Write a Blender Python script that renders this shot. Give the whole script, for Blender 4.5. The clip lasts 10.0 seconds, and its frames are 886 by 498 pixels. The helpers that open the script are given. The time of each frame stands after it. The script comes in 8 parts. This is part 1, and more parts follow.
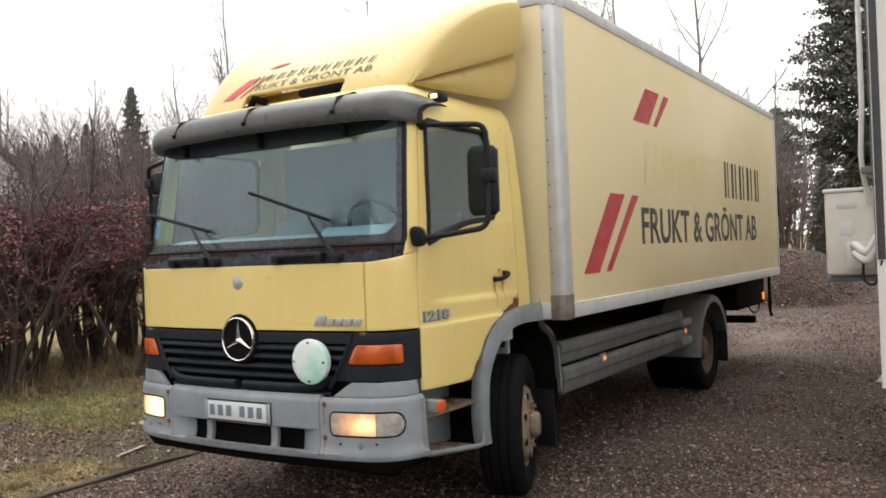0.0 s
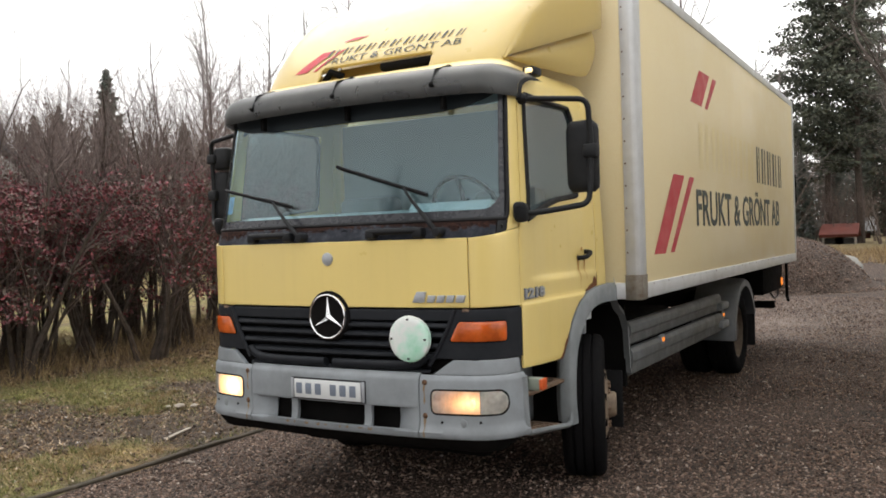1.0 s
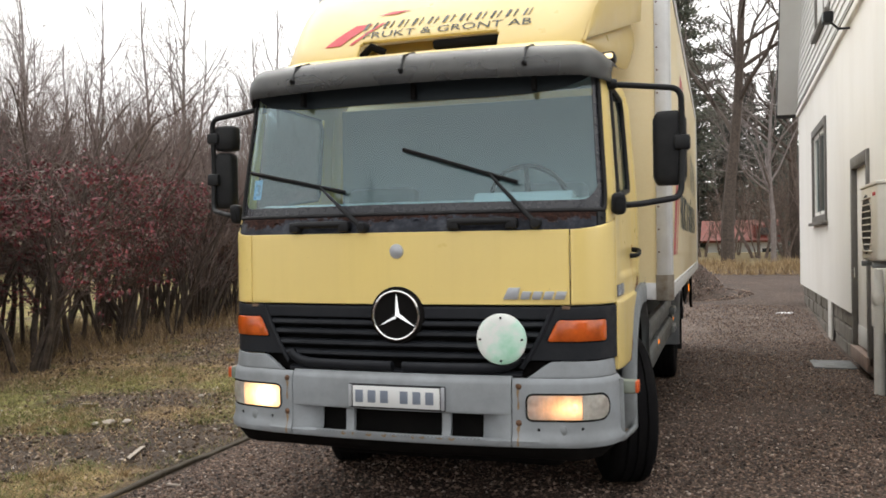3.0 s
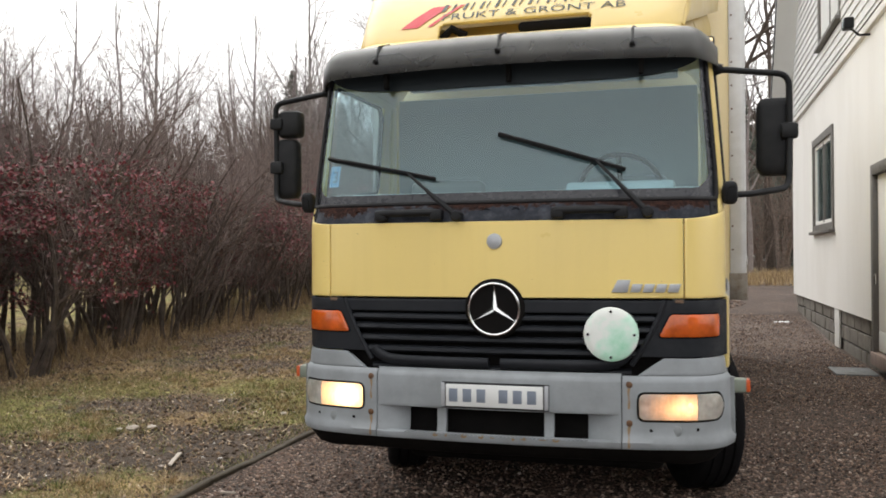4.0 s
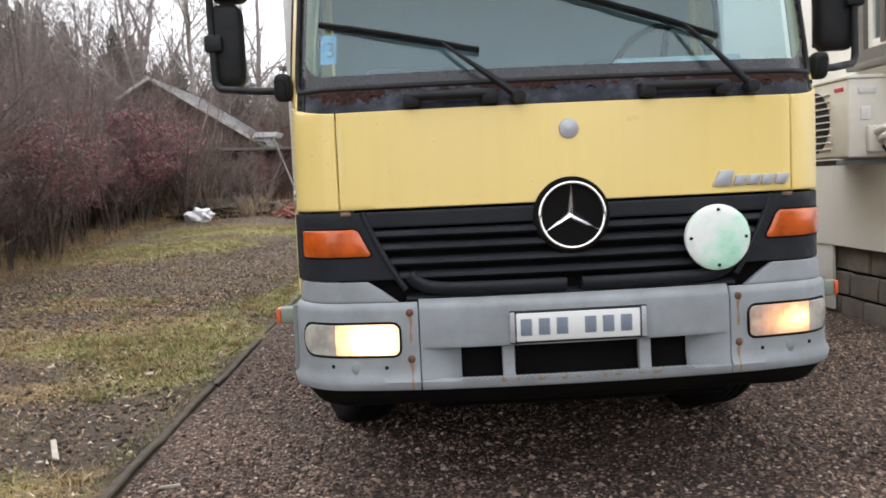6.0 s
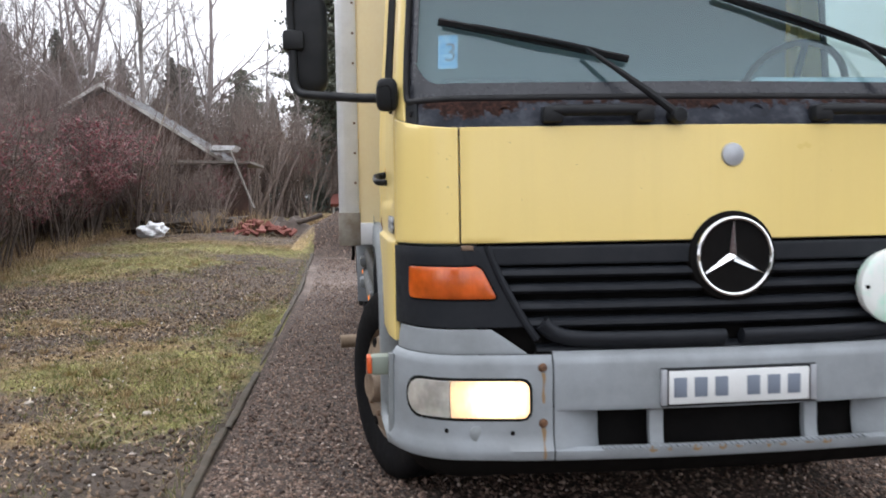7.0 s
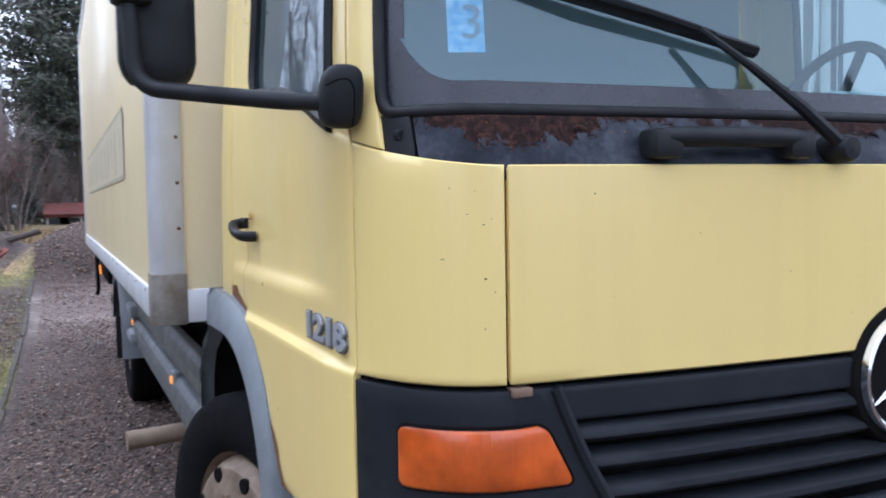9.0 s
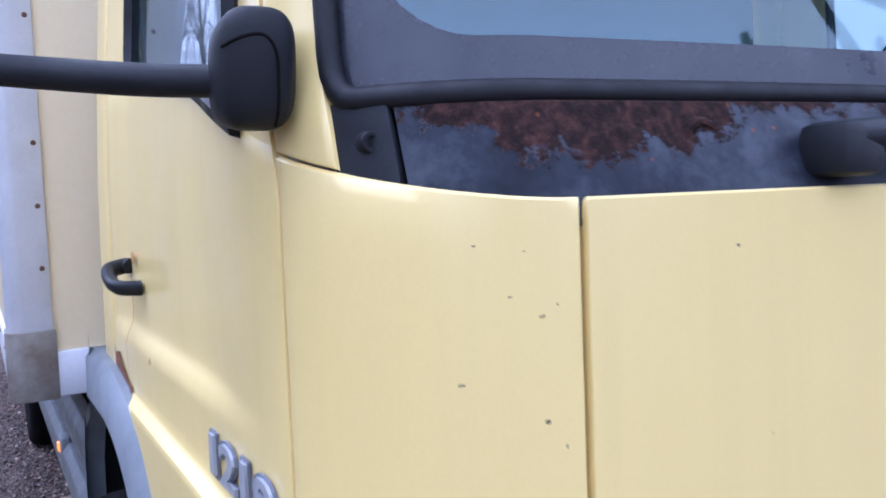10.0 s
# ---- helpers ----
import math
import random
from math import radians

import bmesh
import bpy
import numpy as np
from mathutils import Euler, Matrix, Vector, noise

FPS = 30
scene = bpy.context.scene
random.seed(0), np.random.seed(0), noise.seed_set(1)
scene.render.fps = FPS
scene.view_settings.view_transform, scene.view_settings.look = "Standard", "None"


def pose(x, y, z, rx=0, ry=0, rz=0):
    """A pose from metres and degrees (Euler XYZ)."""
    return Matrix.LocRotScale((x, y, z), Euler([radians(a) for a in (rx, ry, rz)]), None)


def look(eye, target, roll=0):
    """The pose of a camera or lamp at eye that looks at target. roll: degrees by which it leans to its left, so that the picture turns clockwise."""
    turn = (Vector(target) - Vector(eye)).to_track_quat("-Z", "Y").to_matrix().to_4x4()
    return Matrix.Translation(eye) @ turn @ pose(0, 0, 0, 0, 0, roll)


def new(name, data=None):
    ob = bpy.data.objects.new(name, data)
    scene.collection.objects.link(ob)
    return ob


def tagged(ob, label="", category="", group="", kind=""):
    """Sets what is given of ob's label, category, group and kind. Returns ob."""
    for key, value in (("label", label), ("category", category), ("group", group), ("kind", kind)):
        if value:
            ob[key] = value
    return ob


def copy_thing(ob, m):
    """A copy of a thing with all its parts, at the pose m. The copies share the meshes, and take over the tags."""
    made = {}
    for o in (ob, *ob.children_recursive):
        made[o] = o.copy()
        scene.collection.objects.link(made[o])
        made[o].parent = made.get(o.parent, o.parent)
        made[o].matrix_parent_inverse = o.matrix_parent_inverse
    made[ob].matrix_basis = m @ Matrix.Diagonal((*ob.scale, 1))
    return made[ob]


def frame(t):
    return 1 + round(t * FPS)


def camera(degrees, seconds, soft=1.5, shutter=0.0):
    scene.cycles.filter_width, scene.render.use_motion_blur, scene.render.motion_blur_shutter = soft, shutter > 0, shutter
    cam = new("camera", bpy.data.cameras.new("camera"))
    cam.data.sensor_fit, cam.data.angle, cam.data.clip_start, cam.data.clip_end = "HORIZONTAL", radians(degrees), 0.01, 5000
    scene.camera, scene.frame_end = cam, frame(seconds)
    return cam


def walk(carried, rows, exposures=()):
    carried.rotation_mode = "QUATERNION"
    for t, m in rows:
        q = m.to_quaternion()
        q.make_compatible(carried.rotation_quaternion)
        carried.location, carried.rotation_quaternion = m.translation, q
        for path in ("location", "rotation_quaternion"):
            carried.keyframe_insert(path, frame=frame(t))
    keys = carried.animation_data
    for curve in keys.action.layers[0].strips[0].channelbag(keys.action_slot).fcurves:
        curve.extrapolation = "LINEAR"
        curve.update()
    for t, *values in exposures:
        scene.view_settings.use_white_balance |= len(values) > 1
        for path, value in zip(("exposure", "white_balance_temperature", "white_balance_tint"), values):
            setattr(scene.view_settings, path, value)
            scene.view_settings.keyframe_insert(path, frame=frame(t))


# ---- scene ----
cam = camera(55.2, 10.0, 1.7, 0.35)
PATH = [
    (0, (3.796, -3.585, 1.661), (2.706, -1.909, 1.670), -2.2),
    (0.5, (3.488, -3.810, 1.652), (2.427, -2.114, 1.666), -2.0),
    (1, (3.129, -3.911, 1.615), (2.100, -2.195, 1.595), -1.8),
    (1.5, (2.790, -4.033, 1.604), (1.895, -2.245, 1.570), -1.4),
    (2, (2.396, -4.110, 1.580), (1.686, -2.240, 1.581), -1.2),
    (2.2, (2.232, -4.086, 1.568), (1.532, -2.212, 1.555), -1.2),
    (3.5, (1.307, -4.166, 1.521), (0.710, -2.257, 1.527), -0.5),
    (4, (0.923, -4.096, 1.448), (0.365, -2.175, 1.468), -0.3),
    (4.5, (0.506, -3.957, 1.403), (0.073, -2.005, 1.375), -0.4),
    (5, (0.165, -3.789, 1.382), (-0.121, -1.812, 1.288), -2.2),
    (5.2, (-0.006, -3.659, 1.338), (-0.208, -1.672, 1.237), -3.9),
    (6.3, (-0.810, -3.105, 1.342), (-0.682, -1.116, 1.177), -1.5),
    (6.5, (-0.963, -2.951, 1.340), (-0.793, -0.964, 1.180), -1.3),
    (7, (-1.233, -2.703, 1.390), (-1.034, -0.716, 1.276), -0.9),
    (7.5, (-1.479, -2.423, 1.445), (-1.177, -0.447, 1.379), -0.6),
    (8, (-1.596, -2.038, 1.467), (-1.108, -0.100, 1.394), -1.6),
    (8.5, (-1.623, -1.643, 1.497), (-0.974, 0.246, 1.410), -0.3),
    (9, (-1.583, -1.230, 1.565), (-0.777, 0.597, 1.454), -1.0),
    (9.5, (-1.453, -0.825, 1.592), (-0.538, 0.950, 1.467), -1.7),
    (10, (-1.356, -0.543, 1.633), (-0.411, 1.215, 1.505), -2.3),
]
LIGHT = [
    (0, 0.44, 6500, 10), (0.5, 0.36, 6500, 10), (1, 0.34, 6500, 10), (1.5, 0.54, 6500, 10),
    (2.2, 0.46, 6500, 10), (3.5, 0.42, 6500, 10), (4.5, 0.44, 6500, 10), (5, 0.75, 6550, 10),
    (6.5, 0.7, 6020, 12), (7, 0.7, 5960, 12), (7.5, 0.72, 5920, 11), (8.5, 0.76, 5500, 12),
    (9, 0.7, 5120, 16), (9.5, 0.98, 4650, 26), (10, 0.98, 4600, 28),
]
walk(cam, [(t, look(eye, target, roll)) for t, eye, target, roll in PATH], LIGHT)

# ---- world and sun: overcast winter day ----
world = bpy.data.worlds.new("overcast_sky")
scene.world = world
world.use_nodes = True
wn, wl = world.node_tree.nodes, world.node_tree.links
wn.clear()
sky = wn.new("ShaderNodeTexSky")
sky.sky_type, sky.sun_disc = "NISHITA", False
sky.sun_elevation, sky.sun_rotation = radians(66), radians(333)
sky.air_density, sky.dust_density = 1.0, 4.0
grey = wn.new("ShaderNodeHueSaturation")
grey.inputs["Saturation"].default_value = 0.12
grey.inputs["Value"].default_value = 0.06
cloud = wn.new("ShaderNodeMix")
cloud.data_type = "RGBA"
cloud.inputs["Factor"].default_value = 0.8
cloud.inputs["B"].default_value = (1.05, 1.035, 1.02, 1)
bg = wn.new("ShaderNodeBackground")
bg.inputs["Strength"].default_value = 1.45
wout = wn.new("ShaderNodeOutputWorld")
wl.new(sky.outputs[0], grey.inputs["Color"])
wl.new(grey.outputs[0], cloud.inputs["A"])
wl.new(cloud.outputs["Result"], bg.inputs["Color"])
wl.new(bg.outputs[0], wout.inputs["Surface"])

sun_data = bpy.data.lights.new("sun", "SUN")
sun_data.energy, sun_data.angle, sun_data.color = 1.5, radians(70), (1.0, 0.97, 0.92)
sun = new("sun", sun_data)
sun.matrix_world = look((-4, 8, 20), (0, 0, 0))


# ---- materials ----
def mat(name, base, rough=0.5, metal=0.0, spec=0.5, coat=0.0):
    m = bpy.data.materials.new(name)
    m.use_nodes = True
    b = m.node_tree.nodes["Principled BSDF"]
    b.inputs["Base Color"].default_value = (*base, 1)
    b.inputs["Roughness"].default_value = rough
    b.inputs["Metallic"].default_value = metal
    b.inputs["Specular IOR Level"].default_value = spec
    b.inputs["Coat Weight"].default_value = coat
    b.inputs["Coat Roughness"].default_value = 0.12
    return m


class Nodes:
    """Short hand for building a node tree."""

    def __init__(self, m):
        self.t = m.node_tree
        self.b = self.t.nodes["Principled BSDF"]
        self.geo = self.t.nodes.new("ShaderNodeNewGeometry")

    def node(self, kind, **values):
        n = self.t.nodes.new(kind)
        for k, v in values.items():
            n.inputs[k].default_value = v
        return n

    def wire(self, a, b):
        self.t.links.new(a, b)

    def noise(self, scale, detail=6.0, rough=0.6, where=None, distort=0.0):
        n = self.node("ShaderNodeTexNoise", Scale=scale, Detail=detail, Roughness=rough, Distortion=distort)
        self.wire(where or self.geo.outputs["Position"], n.inputs["Vector"])
        return n.outputs["Fac"]

    def cells(self, scale, where=None, feature="F1", out="Distance", rand=1.0):
        n = self.node("ShaderNodeTexVoronoi", Scale=scale, Randomness=rand)
        n.feature = feature
        self.wire(where or self.geo.outputs["Position"], n.inputs["Vector"])
        return n.outputs[out]

    def ramp(self, fac, *stops):
        n = self.t.nodes.new("ShaderNodeValToRGB")
        e = n.color_ramp.elements
        while len(e) < len(stops):
            e.new(0.5)
        for el, (p, c) in zip(e, stops):
            el.position = p
            el.color = (*c, 1) if isinstance(c, tuple) else (c, c, c, 1)
        self.wire(fac, n.inputs["Fac"])
        return n.outputs["Color"]

    def mix(self, fac, a, b, blend="MIX"):
        n = self.t.nodes.new("ShaderNodeMix")
        n.data_type, n.blend_type = "RGBA", blend
        for key, v in (("Factor", fac), ("A", a), ("B", b)):
            if isinstance(v, (int, float)):
                n.inputs[key].default_value = v if key == "Factor" else (v, v, v, 1)
            elif isinstance(v, tuple):
                n.inputs[key].default_value = (*v, 1)
            else:
                self.wire(v, n.inputs[key])
        return n.outputs["Result"]

    def maths(self, op, a, b=0.0):
        n = self.t.nodes.new("ShaderNodeMath")
        n.operation = op
        for i, v in enumerate((a, b)):
            if isinstance(v, (int, float)):
                n.inputs[i].default_value = v
            else:
                self.wire(v, n.inputs[i])
        return n.outputs[0]

    def attr(self, name):
        n = self.t.nodes.new("ShaderNodeAttribute")
        n.attribute_name = name
        return n.outputs["Fac"]

    def axis(self, i):
        n = self.t.nodes.new("ShaderNodeSeparateXYZ")
        self.wire(self.geo.outputs["Position"], n.inputs[0])
        return n.outputs[i]

    def stretch(self, x, y, z):
        n = self.t.nodes.new("ShaderNodeMapping")
        n.inputs["Scale"].default_value = (x, y, z)
        self.wire(self.geo.outputs["Position"], n.inputs["Vector"])
        return n.outputs[0]

    def colour(self, c):
        self.wire(c, self.b.inputs["Base Color"])

    def rough(self, c):
        self.wire(c, self.b.inputs["Roughness"])

    def bump(self, h, strength=0.3, distance=0.01):
        n = self.node("ShaderNodeBump", Strength=strength, Distance=distance)
        self.wire(h, n.inputs["Height"])
        self.wire(n.outputs[0], self.b.inputs["Normal"])


def worn(name, base, dark, rough=0.5, metal=0.0, scale=6.0, amount=0.5, grain=180.0, bump=0.05, coat=0.0, spec=0.5):
    """Painted, moulded or bare stuff with stains at one scale and grain at another."""
    m = mat(name, base, rough, metal, spec, coat)
    n = Nodes(m)
    stain = n.ramp(n.noise(scale, 8, 0.65), (0.35, 0.0), (0.75, amount))
    fine = n.noise(grain, 3)
    c = n.mix(stain, base, dark)
    c = n.mix(0.12, c, fine, "OVERLAY")
    n.colour(c)
    n.rough(n.ramp(n.noise(scale * 2.3, 5), (0.3, max(rough - 0.12, 0.02)), (0.7, min(rough + 0.15, 1.0))))
    n.bump(fine, bump, 0.003)
    return m


def paint_with_rust(name, base, dirt, rust_scale):
    m = mat(name, base, 0.32, 0.0, 0.5, 0.35)
    n = Nodes(m)
    dirt_mask = n.ramp(n.noise(2.2, 5, 0.55, n.stretch(1, 1, 0.4)), (0.4, 0.0), (0.85, 0.5))
    c = n.mix(dirt_mask, base, dirt)
    run = n.ramp(n.noise(7, 4, 0.6, n.stretch(3, 3, 0.12)), (0.5, 0.0), (0.85, 0.3))
    c = n.mix(run, c, tuple(v * 0.86 for v in base))
    c = n.mix(0.06, c, n.noise(240, 3), "OVERLAY")
    chip = n.t.nodes.new("ShaderNodeTexVoronoi")
    chip.inputs["Scale"].default_value = rust_scale
    n.wire(n.stretch(1.0, 0.22, 1.3), chip.inputs["Vector"])
    lot = n.t.nodes.new("ShaderNodeSeparateColor")
    n.wire(chip.outputs["Color"], lot.inputs[0])
    size = n.maths("MULTIPLY", n.maths("SUBTRACT", lot.outputs[0], 0.6), 0.2)
    near = n.maths("ADD", chip.outputs["Distance"], n.maths("MULTIPLY", n.noise(170, 4, 0.7), 0.05))
    c = n.mix(n.ramp(n.maths("SUBTRACT", size, near), (0.0, 0.0), (0.004, 1.0)), c, (0.1, 0.07, 0.035))
    n.colour(c)
    n.rough(n.ramp(n.noise(6, 3), (0.25, 0.26), (0.8, 0.42)))
    n.bump(n.noise(45, 4), 0.03, 0.004)
    return m


M = {}
M["cab"] = paint_with_rust("cab_yellow_paint", (0.79, 0.615, 0.215), (0.68, 0.53, 0.22), 15.0)
# the fairing's own duller yellow, darkened further to offset the overhead sun
M["fairing"] = paint_with_rust("fairing_darkened_yellow_paint", (0.58, 0.43, 0.135), (0.49, 0.365, 0.14), 12.0)
M["box"] = worn("box_panel_paint", (0.83, 0.7, 0.41), (0.76, 0.63, 0.37), 0.45, 0, 0.9, 0.3, 60, 0.001, 0.3)
M["alu"] = worn("aluminium_trim", (0.64, 0.65, 0.66), (0.44, 0.44, 0.43), 0.42, 0.2, 5, 0.7, 200, 0.05)
M["gusset"] = worn("rusty_steel_gusset", (0.26, 0.245, 0.21), (0.12, 0.075, 0.045), 0.6, 0.3, 14, 0.9, 220, 0.2)
M["grey"] = worn("grey_bumper_plastic", (0.265, 0.29, 0.31), (0.16, 0.172, 0.178), 0.5, 0, 5, 0.8, 320, 0.12)
M["arch"] = worn("faded_grey_plastic", (0.22, 0.24, 0.25), (0.12, 0.13, 0.135), 0.55, 0, 5, 0.75, 260, 0.15)
M["guard"] = worn("dirty_side_guard", (0.14, 0.15, 0.155), (0.075, 0.075, 0.07), 0.55, 0, 4, 0.85, 200, 0.15)
M["fender"] = worn("grey_blue_fender", (0.16, 0.175, 0.19), (0.09, 0.095, 0.1), 0.5, 0, 5, 0.7, 220, 0.1)
M["black"] = worn("black_plastic", (0.01, 0.011, 0.013), (0.024, 0.025, 0.026), 0.5, 0, 6, 0.7, 300, 0.12, spec=0.2)
M["grille"] = worn("dark_grille_plastic", (0.011, 0.013, 0.017), (0.022, 0.024, 0.028), 0.55, 0, 7, 0.6, 320, 0.1, spec=0.22)
M["matt"] = worn("matt_black", (0.006, 0.006, 0.006), (0.014, 0.012, 0.011), 0.9, 0, 5, 0.6, 150, 0.2, spec=0.06)
M["rubber"] = worn("rubber_seal", (0.007, 0.007, 0.008), (0.014, 0.014, 0.015), 0.6, 0, 9, 0.5, 200, 0.1, spec=0.3)
M["tyre"] = worn("tyre_rubber", (0.007, 0.007, 0.008), (0.012, 0.011, 0.01), 0.9, 0, 9, 0.6, 160, 0.25, spec=0.08)
M["chip"] = worn("chipped_paint", (0.3, 0.22, 0.1), (0.12, 0.085, 0.05), 0.8, 0, 200, 0.8, 400, 0.2)
M["pale_rim"] = worn("rust_stained_pale_rim", (0.28, 0.215, 0.15), (0.08, 0.045, 0.028), 0.6, 0.1, 13, 0.9, 200, 0.2)
M["rim"] = worn("dirty_wheel_rim", (0.14, 0.108, 0.08), (0.061, 0.034, 0.020), 0.6, 0.2, 16, 0.8, 200, 0.2)
M["hub"] = worn("rusty_hub", (0.22, 0.15, 0.1), (0.1, 0.06, 0.04), 0.7, 0.2, 20, 0.8, 200, 0.3)
M["chrome"] = mat("chrome", (0.85, 0.86, 0.87), 0.12, 1.0)
M["bolt"] = worn("rusty_bolt", (0.1, 0.06, 0.04), (0.2, 0.09, 0.03), 0.7, 0.4, 60, 0.8, 300, 0.3)
M["plate"] = worn("plate_white", (0.66, 0.68, 0.68), (0.55, 0.55, 0.53), 0.4, 0, 9, 0.4, 200, 0.03)
M["plate_dark"] = mat("plate_grey_print", (0.16, 0.19, 0.24), 0.5)
M["red"] = worn("red_lettering_film", (0.52, 0.03, 0.045), (0.42, 0.05, 0.06), 0.45, 0, 3, 0.5, 120, 0.03)
M["ink"] = worn("dark_lettering_film", (0.03, 0.042, 0.038), (0.07, 0.08, 0.06), 0.5, 0, 5, 0.6, 120, 0.03)
M["ghost"] = worn("faded_lettering_shadow", (0.84, 0.7, 0.355), (0.77, 0.63, 0.32), 0.45, 0, 0.9, 0.3, 60, 0.001, 0.3)
M["ghost_line"] = worn("grey_ghost_line", (0.34, 0.32, 0.24), (0.5, 0.42, 0.24), 0.5, 0, 5, 0.8, 120, 0.03)
M["patch"] = worn("grey_sign_patch", (0.6, 0.52, 0.33), (0.46, 0.42, 0.29), 0.5, 0, 4, 0.8, 90, 0.03)
M["badge"] = worn("grey_model_badge", (0.42, 0.44, 0.47), (0.3, 0.31, 0.33), 0.4, 0.4, 30, 0.5, 200, 0.05)
M["badge_edge"] = mat("badge_edge", (0.13, 0.14, 0.17), 0.5)
M["dash"] = worn("dashboard_plastic", (0.5, 0.54, 0.56), (0.4, 0.43, 0.45), 0.6, 0, 5, 0.5, 200, 0.1)
M["liner"] = worn("cab_lining_cloth", (0.36, 0.39, 0.4), (0.28, 0.31, 0.32), 0.9, 0, 3, 0.5, 120, 0.1)
M["seat"] = worn("seat_cloth", (0.2, 0.215, 0.225), (0.14, 0.15, 0.16), 0.9, 0, 7, 0.5, 160, 0.2)
M["pale_wood"] = worn("pale_split_wood", (0.38, 0.34, 0.29), (0.24, 0.2, 0.16), 0.8, 0, 14, 0.6, 120, 0.3)
M["grey_wood"] = worn("grey_weathered_pole", (0.2, 0.18, 0.16), (0.1, 0.09, 0.08), 0.9, 0, 6, 0.7, 60, 0.3)
M["dull_wall"] = worn("dull_far_boards", (0.09, 0.025, 0.02), (0.05, 0.02, 0.018), 0.9, 0, 2, 0.6, 30, 0.3)
M["wood"] = worn("weathered_wood", (0.3, 0.25, 0.19), (0.15, 0.12, 0.09), 0.85, 0, 9, 0.8, 90, 0.4)


def lamp_glass(name, base, rough=0.18, emit=None, strength=0.0):
    m = mat(name, base, rough, 0, 0.6, 0.4)
    n = Nodes(m)
    ribs = n.noise(60, 2, 0.5, n.stretch(1.6, 1, 0.25))
    n.bump(ribs, 0.25, 0.004)
    n.b.inputs["Subsurface Weight"].default_value = 0.15
    n.colour(n.mix(n.ramp(n.noise(11, 3), (0.35, 0.0), (0.7, 1.0)), tuple(v * 0.72 for v in base), tuple(min(v * 1.3, 0.9) for v in base)))
    if emit:
        n.b.inputs["Emission Color"].default_value = (*emit, 1)
        n.b.inputs["Emission Strength"].default_value = strength
        n.wire(n.maths("MULTIPLY", n.ramp(n.noise(16, 3), (0.3, 0.55), (0.7, 1.25)), strength), n.b.inputs["Emission Strength"])
    return m


def lit_reflector(name, base, centre, reach, strength, warm=1.0):
    """Lamp glass that glows round the bulb behind it."""
    m = lamp_glass(name, base, 0.16)
    n = Nodes(m)
    dx = n.maths("MULTIPLY", n.maths("SUBTRACT", n.axis(0), centre[0]), 1 / reach[0])
    dz = n.maths("MULTIPLY", n.maths("SUBTRACT", n.axis(2), centre[1]), 1 / reach[1])
    d = n.maths("SQRT", n.maths("ADD", n.maths("MULTIPLY", dx, dx), n.maths("MULTIPLY", dz, dz)))
    d = n.maths("ADD", d, n.maths("MULTIPLY", n.maths("SUBTRACT", n.noise(45, 3, 0.5, n.stretch(1.6, 1, 0.4)), 0.5), 0.25))
    n.wire(n.ramp(d, *[(p, (r, g * warm, b * warm * warm)) for p, (r, g, b) in ((0.0, (1.0, 0.86, 0.55)), (0.22, (0.85, 0.62, 0.28)), (0.5, (0.42, 0.22, 0.07)), (0.8, (0.11, 0.045, 0.012)), (1.0, (0.02, 0.008, 0.002)))]), n.b.inputs["Emission Color"])
    n.b.inputs["Emission Strength"].default_value = strength
    return m


M["amber"] = lamp_glass("amber_lens", (0.5, 0.088, 0.007), 0.22)
M["headlight"] = lamp_glass("clear_lens", (0.42, 0.4, 0.36))
M["lit_white"] = lit_reflector("lit_headlight", (0.5, 0.46, 0.4), (-0.79, 0.74), (0.24, 0.17), 2.6)
M["lit_warm"] = lit_reflector("lit_amber_reflector", (0.42, 0.36, 0.31), (0.895, 0.738), (0.2, 0.115), 1.3, 0.74)
M["lit_flame"] = lamp_glass("lit_amber_bulb", (0.9, 0.6, 0.3), 0.2, (1.0, 0.62, 0.2), 2.0)
M["lit_marker"] = lamp_glass("lit_side_marker", (0.7, 0.2, 0.02), 0.2, (1.0, 0.28, 0.03), 0.8)
M["lit_roof"] = lamp_glass("lit_roof_marker", (0.9, 0.8, 0.5), 0.2, (1.0, 0.75, 0.35), 1.2)


